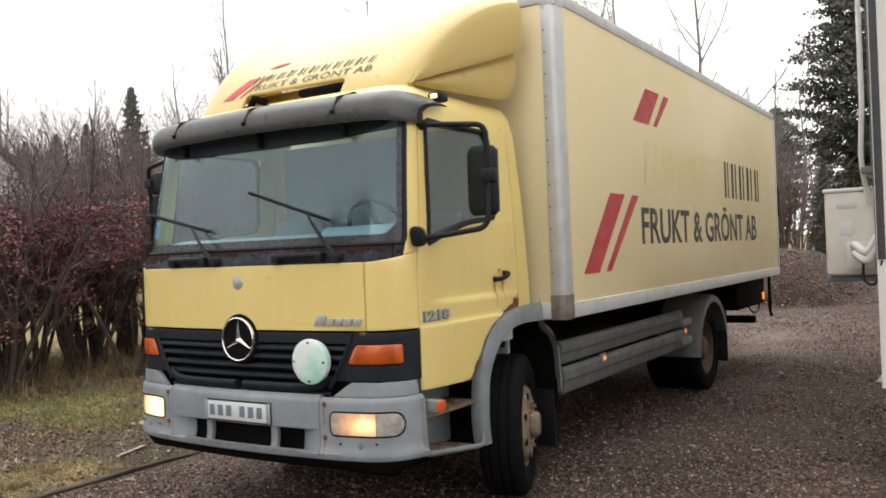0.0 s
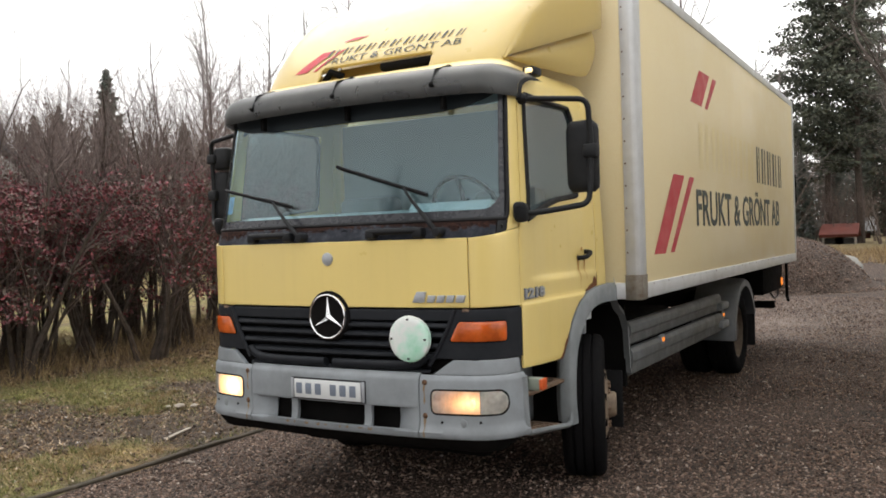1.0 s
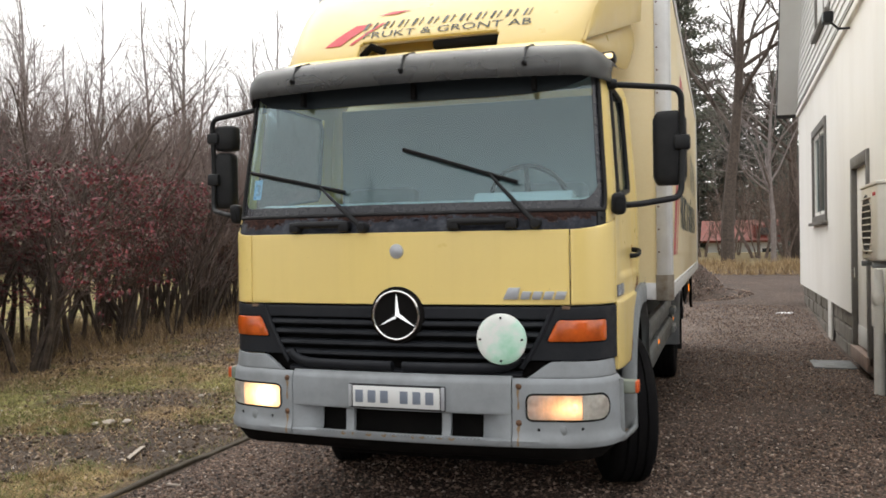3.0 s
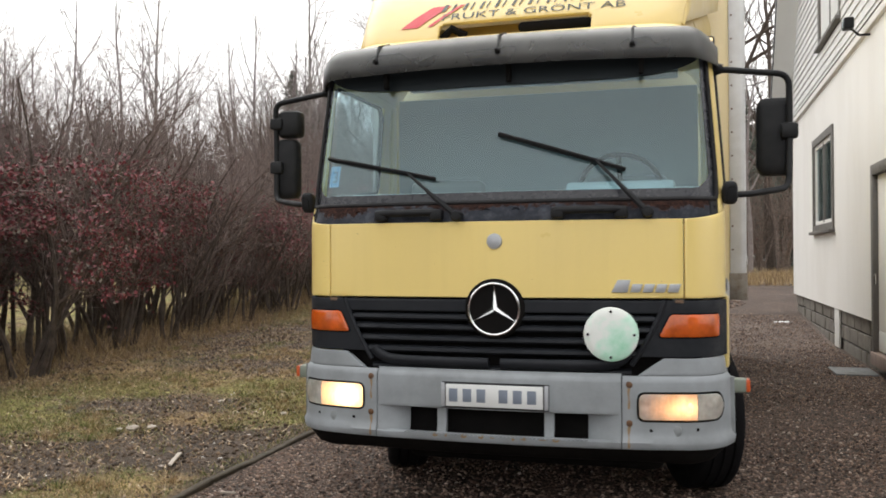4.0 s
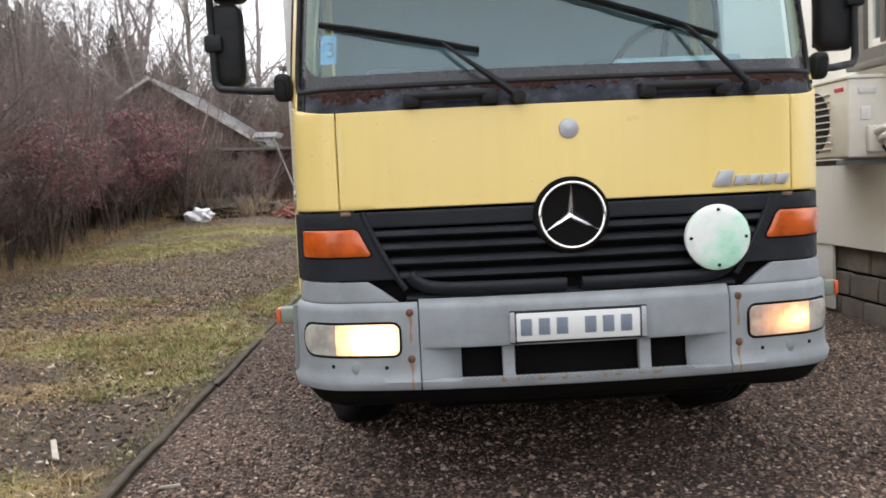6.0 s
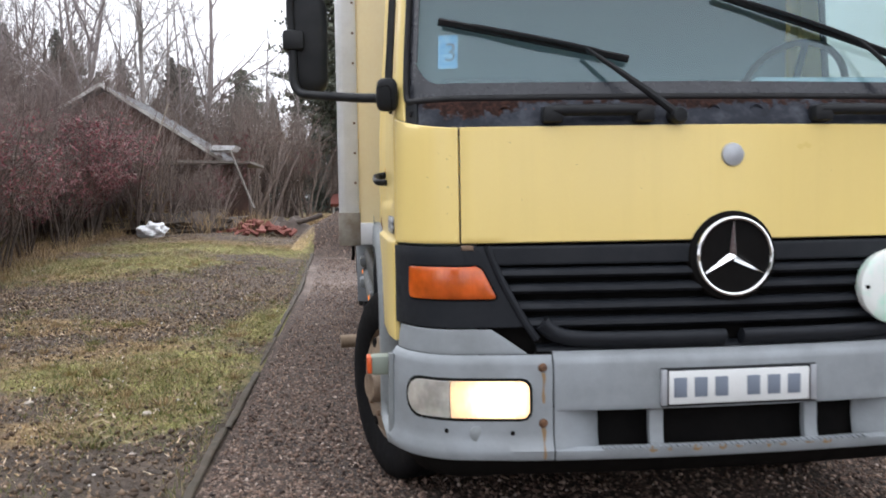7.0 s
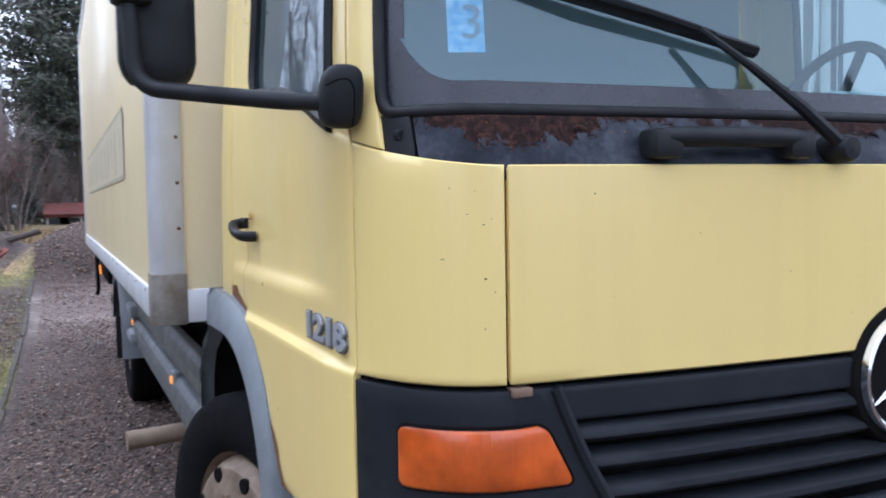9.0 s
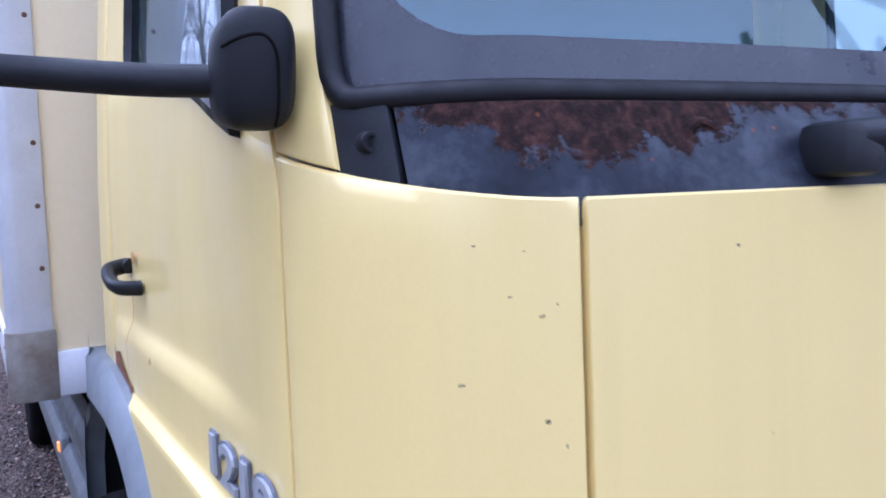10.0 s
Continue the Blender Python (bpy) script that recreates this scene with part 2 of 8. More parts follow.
def glass(name, tint, gloss_ior=1.5, haze=0.0, sheen=(0.92, 0.98, 1.0)):
    """A thin pane: clear, with a mirror's share set by the angle."""
    m = bpy.data.materials.new(name)
    m.use_nodes = True
    t = m.node_tree
    t.nodes.clear()
    clear = t.nodes.new("ShaderNodeBsdfTransparent")
    clear.inputs["Color"].default_value = (*tint, 1)
    shine = t.nodes.new("ShaderNodeBsdfGlossy")
    shine.inputs["Roughness"].default_value = 0.015
    shine.inputs["Color"].default_value = (*sheen, 1)
    face = t.nodes.new("ShaderNodeLayerWeight")
    face.inputs["Blend"].default_value = 0.5
    steep, fres = t.nodes.new("ShaderNodeMath"), t.nodes.new("ShaderNodeMath")
    steep.operation, fres.operation = "POWER", "MULTIPLY_ADD"
    head_on = ((gloss_ior - 1) / (gloss_ior + 1)) ** 2
    steep.inputs[1].default_value = 5.0
    fres.inputs[1].default_value, fres.inputs[2].default_value = 1 - head_on, head_on
    t.links.new(face.outputs["Facing"], steep.inputs[0])
    t.links.new(steep.outputs[0], fres.inputs[0])
    film = t.nodes.new("ShaderNodeBsdfDiffuse")
    film.inputs["Color"].default_value = (0.4, 0.62, 0.68, 1)
    a, b = t.nodes.new("ShaderNodeMixShader"), t.nodes.new("ShaderNodeMixShader")
    out = t.nodes.new("ShaderNodeOutputMaterial")
    a.inputs[0].default_value = haze
    t.links.new(clear.outputs[0], a.inputs[1])
    t.links.new(film.outputs[0], a.inputs[2])
    t.links.new(fres.outputs[0], b.inputs[0])
    t.links.new(a.outputs[0], b.inputs[1])
    t.links.new(shine.outputs[0], b.inputs[2])
    t.links.new(b.outputs[0], out.inputs[0])
    return m


M["windscreen"] = glass("windscreen_glass", (0.66, 0.86, 0.9), 1.82, 0.025, (0.78, 0.95, 1.0))
M["side_glass"] = glass("side_window_glass", (0.7, 0.76, 0.78), 1.9, 0.03)
M["pane"] = glass("house_window_glass", (0.7, 0.74, 0.74), 1.6, 0.05)


def cowl_material():
    """Blue-black paint, with rust eating down from the upper edge, deepest near one end."""
    m = mat("rusted_black_cowl", (0.03, 0.035, 0.045), 0.5)
    n = Nodes(m)
    place = n.maths("MULTIPLY", n.maths("ADD", n.axis(0), 1.1), 1 / 2.2)
    deep = n.ramp(place, (0.0, 0.05), (0.04, 0.1), (0.07, 0.46), (0.14, 0.48), (0.185, 0.1), (0.3, 0.08), (0.4, 0.28), (0.55, 0.1), (0.75, 0.22), (0.9, 0.4), (1.0, 0.1))
    below = n.maths("MULTIPLY", n.maths("SUBTRACT", 1.712, n.axis(2)), 10.0)
    ragged = n.maths("ADD", below, n.maths("MULTIPLY", n.maths("SUBTRACT", n.noise(22, 9, 0.78), 0.5), 1.7))
    gap = n.maths("SUBTRACT", deep, ragged)
    mask = n.ramp(gap, (0.0, 0.0), (0.03, 1.0))
    lip = n.maths("MULTIPLY", n.ramp(gap, (0.0, 0.0), (0.02, 1.0), (0.06, 0.0)), n.ramp(n.noise(60, 3), (0.45, 0.0), (0.6, 1.0)))
    rust = n.ramp(n.noise(70, 9, 0.72), (0.3, (0.006, 0.004, 0.004)), (0.48, (0.022, 0.012, 0.01)), (0.6, (0.048, 0.022, 0.016)), (0.74, (0.1, 0.05, 0.032)))
    blue = n.ramp(n.noise(11, 7, 0.65), (0.3, (0.006, 0.007, 0.011)), (0.5, (0.02, 0.023, 0.032)), (0.68, (0.06, 0.066, 0.08)))
    c = n.mix(mask, blue, rust)
    spots = n.maths("MULTIPLY", n.ramp(n.cells(38), (0.06, 1.0), (0.1, 0.0)), n.ramp(n.noise(7, 3), (0.5, 0.0), (0.56, 1.0)))
    c = n.mix(spots, c, (0.14, 0.05, 0.02))
    c = n.mix(lip, c, (0.1, 0.105, 0.12))
    n.colour(c)
    n.rough(n.mix(mask, 0.42, 0.9))
    n.b.inputs["Specular IOR Level"].default_value = 0.13
    flakes = n.mix(mask, 0.75, n.noise(90, 8, 0.75))
    n.bump(flakes, 0.6, 0.006)
    return m


M["cowl"] = cowl_material()


def visor_material():
    """Smoked acrylic: part of the light passes through."""
    m = mat("smoked_visor", (0.05, 0.052, 0.05), 0.3)
    n = Nodes(m)
    n.colour(n.ramp(n.noise(5, 4, 0.5), (0.3, (0.062, 0.066, 0.07)), (0.75, (0.1, 0.102, 0.098))))
    n.rough(n.ramp(n.noise(14, 5), (0.3, 0.26), (0.75, 0.4)))
    n.b.inputs["Alpha"].default_value = 0.74
    return m


M["visor"] = visor_material()


def disc_material():
    m = mat("worn_green_disc", (0.6, 0.75, 0.66), 0.45)
    n = Nodes(m)
    f = n.noise(6, 4, 0.55)
    n.colour(n.ramp(f, (0.33, (0.3, 0.66, 0.46)), (0.46, (0.55, 0.77, 0.66)), (0.56, (0.74, 0.78, 0.75))))
    n.bump(n.noise(14, 3), 0.2, 0.01)
    return m


M["disc"] = disc_material()


# ---- mesh helpers ----
def thing(name, label, category, group="", place=(0, 0, 0)):
    ob = new(name)
    ob.empty_display_size = 0.2
    ob.location = place
    return tagged(ob, label, category, group)


def part(name, bm, material, parent=None, label="", smooth=40):
    """Links a bmesh as one mesh object, under a thing or a part where one is given."""
    me = bpy.data.meshes.new(name)
    bmesh.ops.recalc_face_normals(bm, faces=bm.faces[:])
    bm.to_mesh(me)
    bm.free()
    me.materials.append(M[material] if isinstance(material, str) else material)
    if smooth:
        me.polygons.foreach_set("use_smooth", [True] * len(me.polygons))
        me.set_sharp_from_angle(angle=radians(smooth))
    ob = new(name, me)
    if parent:
        ob.parent = parent
        if parent.type == "EMPTY":
            ob.location = -Vector(parent.location)
    if label:
        ob["label"] = label
    return ob


def block(x0, x1, y0, y1, z0, z1, bevel=0.0, seg=2, bm=None):
    bm = bm or bmesh.new()
    vs = [bm.verts.new((x, y, z)) for z in (z0, z1) for y in (y0, y1) for x in (x0, x1)]
    fs = [bm.faces.new([vs[i] for i in q]) for q in ((0, 1, 3, 2), (4, 6, 7, 5), (0, 4, 5, 1), (1, 5, 7, 3), (3, 7, 6, 2), (2, 6, 4, 0))]
    if bevel:
        es = list({e for f in fs for e in f.edges})
        bmesh.ops.bevel(bm, geom=es, offset=bevel, segments=seg, affect="EDGES", profile=0.5)
    return bm


def prism(points, axis, a, b, bevel=0.0, seg=2, bm=None):
    """A polygon, given in the two other axes in their order, drawn out along axis from a to b."""
    bm = bm or bmesh.new()

    def at(p, d):
        return {"x": (d, p[0], p[1]), "y": (p[0], d, p[1]), "z": (p[0], p[1], d)}[axis]

    lo, hi = [bm.verts.new(at(p, a)) for p in points], [bm.verts.new(at(p, b)) for p in points]
    fs = [bm.faces.new(lo), bm.faces.new(hi[::-1])]
    for i in range(len(points)):
        j = (i + 1) % len(points)
        fs.append(bm.faces.new((lo[i], hi[i], hi[j], lo[j])))
    if bevel:
        es = list({e for f in fs for e in f.edges})
        bmesh.ops.bevel(bm, geom=es, offset=bevel, segments=seg, affect="EDGES", profile=0.5, clamp_overlap=True)
    return bm


def loft(rows, bm=None, close=False):
    """A sheet through rows of points, all of one length."""
    bm = bm or bmesh.new()
    vs = [[bm.verts.new(p) for p in r] for r in rows]
    n = len(rows[0])
    for a, b in zip(vs, vs[1:]):
        for i in range(n if close else n - 1):
            j = (i + 1) % n
            try:
                bm.faces.new((a[i], a[j], b[j], b[i]))
            except ValueError:
                pass
    return bm


def shell(rows, thick=0.014, rim=0.004, opening=None):
    """A sheet with thickness, its rim softened; the thickness goes behind the sheet. opening: says of a face's middle whether it is left out."""
    sheet = loft(rows)
    if opening:
        bmesh.ops.delete(sheet, geom=[f for f in sheet.faces if opening(f.calc_center_median())], context="FACES")
    bmesh.ops.recalc_face_normals(sheet, faces=sheet.faces[:])
    c = Vector((0, 1.2, 1.6))
    f = max(sheet.faces, key=lambda q: q.calc_area())
    if (f.calc_center_median() - c).dot(f.normal) < 0:
        bmesh.ops.reverse_faces(sheet, faces=sheet.faces[:])
    border = [v for v in sheet.verts if v.is_boundary]
    bmesh.ops.solidify(sheet, geom=sheet.faces[:], thickness=thick)
    if rim:
        es = [e for e in sheet.edges if len(e.link_faces) == 2 and e.calc_face_angle(0) > 1.1 and e.verts[0] in border and e.verts[1] in border]
        bmesh.ops.bevel(sheet, geom=es, offset=rim, segments=2, affect="EDGES", profile=0.5, clamp_overlap=True)
    return sheet


def tube(points, radius, sides=10, bm=None, caps=True, flat=1.0):
    """A round bar along points; radius a number or one for each point."""
    bm = bm or bmesh.new()
    pts = [Vector(p) for p in points]
    rad = radius if isinstance(radius, (list, tuple)) else [radius] * len(pts)
    rings, ref = [], None
    for i, p in enumerate(pts):
        d = (pts[min(i + 1, len(pts) - 1)] - pts[max(i - 1, 0)]).normalized()
        if ref is None:
            ref = d.orthogonal().normalized()
        u = (ref - d * ref.dot(d))
        u = u.normalized() if u.length > 1e-6 else d.orthogonal().normalized()
        ref = u
        w = d.cross(u)
        rings.append([bm.verts.new(p + (u * math.cos(a) + w * math.sin(a) * flat) * rad[i]) for a in (2 * math.pi * k / sides for k in range(sides))])
    for a, b in zip(rings, rings[1:]):
        for i in range(sides):
            j = (i + 1) % sides
            bm.faces.new((a[i], a[j], b[j], b[i]))
    if caps:
        bm.faces.new(rings[0][::-1])
        bm.faces.new(rings[-1])
    return bm


def curve_pts(points, per=6):
    """Points of a smooth line through the given ones."""
    p = [Vector(q) for q in points]
    out = []
    for i in range(len(p) - 1):
        a, b, c, d = p[max(i - 1, 0)], p[i], p[i + 1], p[min(i + 2, len(p) - 1)]
        for k in range(per):
            t = k / per
            out.append(0.5 * ((2 * b) + (c - a) * t + (2 * a - 5 * b + 4 * c - d) * t * t + (3 * b - a - 3 * c + d) * t ** 3))
    return out + [p[-1]]


def round_path(points, r=0.06, seg=5):
    """A bent bar's line: straight runs with rounded corners."""
    p = [Vector(q) for q in points]
    out = [p[0]]
    for a, b, c in zip(p, p[1:], p[2:]):
        u, w = (a - b).normalized(), (c - b).normalized()
        s, e = b + u * r, b + w * r
        for k in range(seg + 1):
            t = k / seg
            out.append(s * (1 - t) ** 2 + b * 2 * t * (1 - t) + e * t * t)
    return out + [p[-1]]


def lathe(profile, centre, axis="y", sides=40, bm=None, ends=True):
    """A turned body: profile of (radius, way along axis) round an axis through centre."""
    bm = bm or bmesh.new()
    c = Vector(centre)
    rings = []
    for r, h in profile:
        ring = []
        for k in range(sides):
            a = 2 * math.pi * k / sides
            u, w = r * math.cos(a), r * math.sin(a)
            ring.append(bm.verts.new(c + Vector({"x": (h, u, w), "y": (u, h, w), "z": (u, w, h)}[axis])))
        rings.append(ring)
    for a, b in zip(rings, rings[1:]):
        for i in range(sides):
            j = (i + 1) % sides
            bm.faces.new((a[i], a[j], b[j], b[i]))
    for ring in (rings[0], rings[-1]) if ends else ():
        if (ring[0].co - ring[sides // 2].co).length > 1e-4:
            bm.faces.new(ring)
    return bm


def lerp(table, v):
    """A value from a table of (v, value), straight between its rows."""
    if v <= table[0][0]:
        return table[0][1]
    for (a, p), (b, q) in zip(table, table[1:]):
        if v <= b:
            return p + (q - p) * (v - a) / (b - a)
    return table[-1][1]


def steps(a, b, n):
    return [a + (b - a) * i / n for i in range(n + 1)]


def letters(name, text, size, material, parent, m, depth=0.003, squeeze=1.0, label="", shear=0.0, bold=0.0):
    """Raised lettering in the built-in font, as a mesh."""
    cu = bpy.data.curves.new(name, "FONT")
    cu.body, cu.size, cu.extrude, cu.shear = text, size, depth, shear
    cu.resolution_u = 3
    cu.offset = bold
    cu.align_x = "LEFT"
    tmp = bpy.data.objects.new(name, cu)
    scene.collection.objects.link(tmp)
    me = bpy.data.meshes.new_from_object(tmp.evaluated_get(bpy.context.evaluated_depsgraph_get()))
    bpy.data.objects.remove(tmp)
    return single_letters(name, me, lambda q: m @ Vector((q.x * squeeze, q.y, q.z)), material, parent, label)


def single_letters(name, me, place, material, parent, label):
    """Splits a line of lettering into one object a letter, each vertex laid by place()."""
    whole = bmesh.new()
    whole.from_mesh(me)
    left, groups = set(whole.verts), []
    while left:
        stack, seen = [left.pop()], []
        while stack:
            v = stack.pop()
            seen.append(v)
            for e in v.link_edges:
                w = e.other_vert(v)
                if w in left:
                    left.discard(w)
                    stack.append(w)
        lo, hi = min(v.co.x for v in seen), max(v.co.x for v in seen)
        for g in groups:
            if min(hi, g[1]) - max(lo, g[0]) > 0.25 * min(hi - lo, g[1] - g[0]):
                g[0], g[1] = min(g[0], lo), max(g[1], hi)
                g[2].extend(seen)
                break
        else:
            groups.append([lo, hi, seen])
    last = None
    for lo, hi, seen in sorted(groups, key=lambda g: g[0]):
        keep = set(seen)
        order = {v: i for i, v in enumerate(seen)}
        out = bpy.data.meshes.new(name)
        out.from_pydata([tuple(place(v.co)) for v in seen], [], [[order[v] for v in f.verts] for f in whole.faces if f.verts[0] in keep])
        out.update()
        out.materials.append(M[material])
        last = new(name, out)
        last.parent = parent
        if label:
            last["label"] = label
    whole.free()
    return last

# ---- ground: one sheet, gravel yard, lawn and far field ----


def kerb_x(y):
    return -2.035 - 0.012 * min(max(y, -4), 24)


def rise(x, y):
    """The ground's height: level about the truck, then climbing gently."""
    far = max(0.0, y - 11.0)
    z = 0.9 * (1 - math.exp(-far / 15.0))
    if x < -2.0 and y > 2.5:
        z += 0.018 * (y - 2.5) * min(1.0, (-2.0 - x) / 2.5) * (1 if y < 14 else max(0.0, 1 - (y - 14) / 20))
    if x < -14:
        z += 0.05 * (-14 - x) * min(1.0, max(0.0, (y + 4) / 20))
    return min(z, 16.0)


def heap(x, y):
    d = ((x + 0.3) / (2.5 if x < -0.3 else 1.9)) ** 2 + ((y - 17.4) / 2.2) ** 2
    return 1.14 * max(0.0, 1 - d) ** 0.8 if d < 1 else 0.0


def gravel_material():
    m = mat("gravel", (0.12, 0.09, 0.08), 0.9)
    n = Nodes(m)
    p = n.geo.outputs["Position"]
    tone = n.t.nodes.new("ShaderNodeTexVoronoi")
    tone.inputs["Scale"].default_value = 62
    n.wire(p, tone.inputs["Vector"])
    pick = n.t.nodes.new("ShaderNodeSeparateColor")
    n.wire(tone.outputs["Color"], pick.inputs[0])
    stone = n.ramp(pick.outputs[0], (0.0, (0.026, 0.018, 0.015)), (0.45, (0.108, 0.069, 0.052)), (0.8, (0.215, 0.148, 0.113)), (1.0, (0.33, 0.25, 0.2)))
    big = n.ramp(n.noise(0.35, 5), (0.35, 0.68), (0.7, 1.1))
    damp = n.ramp(n.noise(1.3, 6, 0.65), (0.35, 0.72), (0.65, 1.1))
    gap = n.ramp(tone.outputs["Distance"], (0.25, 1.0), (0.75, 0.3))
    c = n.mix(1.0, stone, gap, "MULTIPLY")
    c = n.mix(1.0, c, damp, "MULTIPLY")
    c = n.mix(1.0, c, big, "MULTIPLY")
    mud = n.maths("MULTIPLY", n.ramp(n.maths("MULTIPLY", n.axis(1), 0.05), (0.45, 0.0), (0.54, 0.75), (0.69, 0.75), (0.76, 0.0)), n.ramp(n.noise(0.8, 6, 0.65, n.stretch(0.5, 1, 1)), (0.35, 0.0), (0.6, 1.0)))
    c = n.mix(mud, c, n.ramp(n.noise(9, 8, 0.7), (0.3, (0.12, 0.09, 0.075)), (0.7, (0.34, 0.28, 0.25))))
    n.colour(c)
    n.rough(n.ramp(damp, (0.0, 0.6), (1.0, 0.9)))
    n.b.inputs["Specular IOR Level"].default_value = 0.35
    n.bump(n.ramp(tone.outputs["Distance"], (0.0, 1.0), (0.8, 0.0)), 0.8, 0.012)
    return m


MOSSY = [(-2.75, 4.3, 0.7, 1.5), (-3.6, 4.1, 0.55, 0.5), (-2.4, 3.0, 0.25, 0.5), (-4.7, 2.0, 1.0, 0.5), (-2.32, 7.0, 0.3, 1.6), (-6.4, 12.7, 1.6, 1.4), (-5.0, 13.2, 1.1, 1.1), (-3.6, 15.7, 1.5, 0.9), (-5.4, 15.8, 1.6, 1.0), (-2.6, -0.6, 0.6, 0.6), (-5.7, 2.5, 0.8, 1.2), (-6.3, 1.5, 0.8, 0.9), (-5.1, 3.9, 0.8, 0.8), (-2.65, 0.15, 0.35, 0.6)]
STRAWY = [(-4.3, 6.5, 0.85, 0.35), (-3.4, 5.5, 0.6, 0.35), (-5.0, 4.5, 1.5, 0.9), (-2.5, 0.2, 0.6, 0.6), (-6.5, 6.0, 0.9, 1.4), (-3.1, 4.5, 0.4, 0.3), (-6.0, 11.7, 1.1, 0.5), (-4.6, 16.8, 1.6, 0.5), (-3.0, 16.6, 0.9, 0.6), (-4.2, 7.0, 1.2, 0.4), (-3.9, 4.9, 0.6, 0.4), (-6.2, 4.6, 0.9, 1.2), (-3.3, 2.6, 0.4, 0.3)]


def cover(x, y, patches, seed):
    """How much of the ground a kind of growth covers there, ragged at its edges."""
    v = 0.0
    for a, b, c, d in patches:
        v = max(v, 1.25 - math.hypot((x - a) / c, (y - b) / d) * 0.75)
    v = max(v, 0.55 if x < -9 else 0.1)
    return v + 0.35 * noise.noise(Vector((x * 1.3, y * 1.0, seed))) + 0.2 * noise.noise(Vector((x * 3.5, y * 3.0, seed + 5)))


def moss_at(x, y):
    return cover(x, y, MOSSY, 0.0)


def straw_at(x, y):
    return cover(x, y, STRAWY, 9.0) - 0.08


def lawn_material():
    m = mat("patchy_lawn", (0.1, 0.1, 0.03), 0.95)
    n = Nodes(m)
    soil = n.ramp(n.noise(24, 9, 0.75), (0.28, (0.022, 0.016, 0.012)), (0.5, (0.075, 0.054, 0.04)), (0.62, (0.14, 0.105, 0.08)), (0.78, (0.34, 0.28, 0.22)))
    tint = n.ramp(n.noise(1.1, 5, 0.6), (0.4, (0.045, 0.033, 0.025)), (0.62, (0.11, 0.082, 0.06)))
    soil = n.mix(0.4, soil, tint)
    moss = n.ramp(n.noise(20, 9, 0.75), (0.3, (0.08, 0.088, 0.02)), (0.5, (0.225, 0.218, 0.066)), (0.68, (0.38, 0.345, 0.13)), (0.8, (0.52, 0.45, 0.27)))
    straw = n.ramp(n.noise(30, 9, 0.75), (0.28, (0.085, 0.052, 0.023)), (0.5, (0.29, 0.2, 0.09)), (0.72, (0.5, 0.39, 0.22)))
    fray = n.maths("ADD", n.maths("MULTIPLY", n.maths("SUBTRACT", n.noise(6, 9, 0.75), 0.5), 1.4), n.maths("MULTIPLY", n.maths("SUBTRACT", n.noise(1.7, 4, 0.6), 0.5), 0.8))
    a = n.ramp(n.maths("ADD", n.attr("moss"), fray), (0.3, 0.0), (0.72, 0.97))
    b = n.ramp(n.maths("ADD", n.attr("straw"), n.maths("MULTIPLY", fray, -1.0)), (0.3, 0.0), (0.85, 0.9))
    withered = n.ramp(n.noise(3.2, 7, 0.72), (0.48, 0.0), (0.68, 0.7))
    moss = n.mix(withered, moss, straw)
    c = n.mix(a, soil, moss)
    c = n.mix(b, c, straw)
    x = n.axis(0)
    way = n.maths("MULTIPLY", n.maths("ADD", x, 12.0), 0.1)
    litter = n.maths("MULTIPLY", n.ramp(way, (0.22, 0.0), (0.34, 1.0), (0.46, 1.0), (0.62, 0.0)), n.ramp(n.noise(1.2, 5), (0.3, 0.5), (0.6, 1.0)))
    c = n.mix(litter, c, n.ramp(n.noise(40, 8, 0.75), (0.3, (0.025, 0.015, 0.011)), (0.55, (0.1, 0.055, 0.035)), (0.75, (0.22, 0.13, 0.085))))
    c = n.mix(1.0, c, n.ramp(n.noise(2.8, 8, 0.75), (0.33, 0.6), (0.66, 1.5)), "MULTIPLY")
    c = n.mix(1.0, c, n.ramp(n.noise(11, 6, 0.7), (0.3, 0.5), (0.68, 1.5)), "MULTIPLY")
    n.colour(c)
    n.bump(n.noise(30, 9, 0.75), 1.0, 0.05)
    return m


def field_material():
    m = mat("winter_field", (0.12, 0.1, 0.05), 0.95)
    n = Nodes(m)
    n.colour(n.ramp(n.noise(0.25, 9, 0.7), (0.3, (0.06, 0.045, 0.03)), (0.5, (0.16, 0.12, 0.05)), (0.7, (0.22, 0.17, 0.08))))
    n.bump(n.noise(6, 8, 0.7), 0.8, 0.1)
    return m


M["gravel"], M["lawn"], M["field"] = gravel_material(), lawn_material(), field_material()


def spread(a, b, near0, near1, fine, grow):
    """Grid lines, close together in the near stretch, wider and wider outside it."""
    out, v, d = [], near0, fine
    while v > a:
        d *= grow
        v -= d
        out.insert(0, max(v, a))
    out += [near0 + (near1 - near0) * i / round((near1 - near0) / fine) for i in range(round((near1 - near0) / fine) + 1)]
    v, d = near1, fine
    while v < b:
        d *= grow
        v += d
        out.append(min(v, b))
    return out


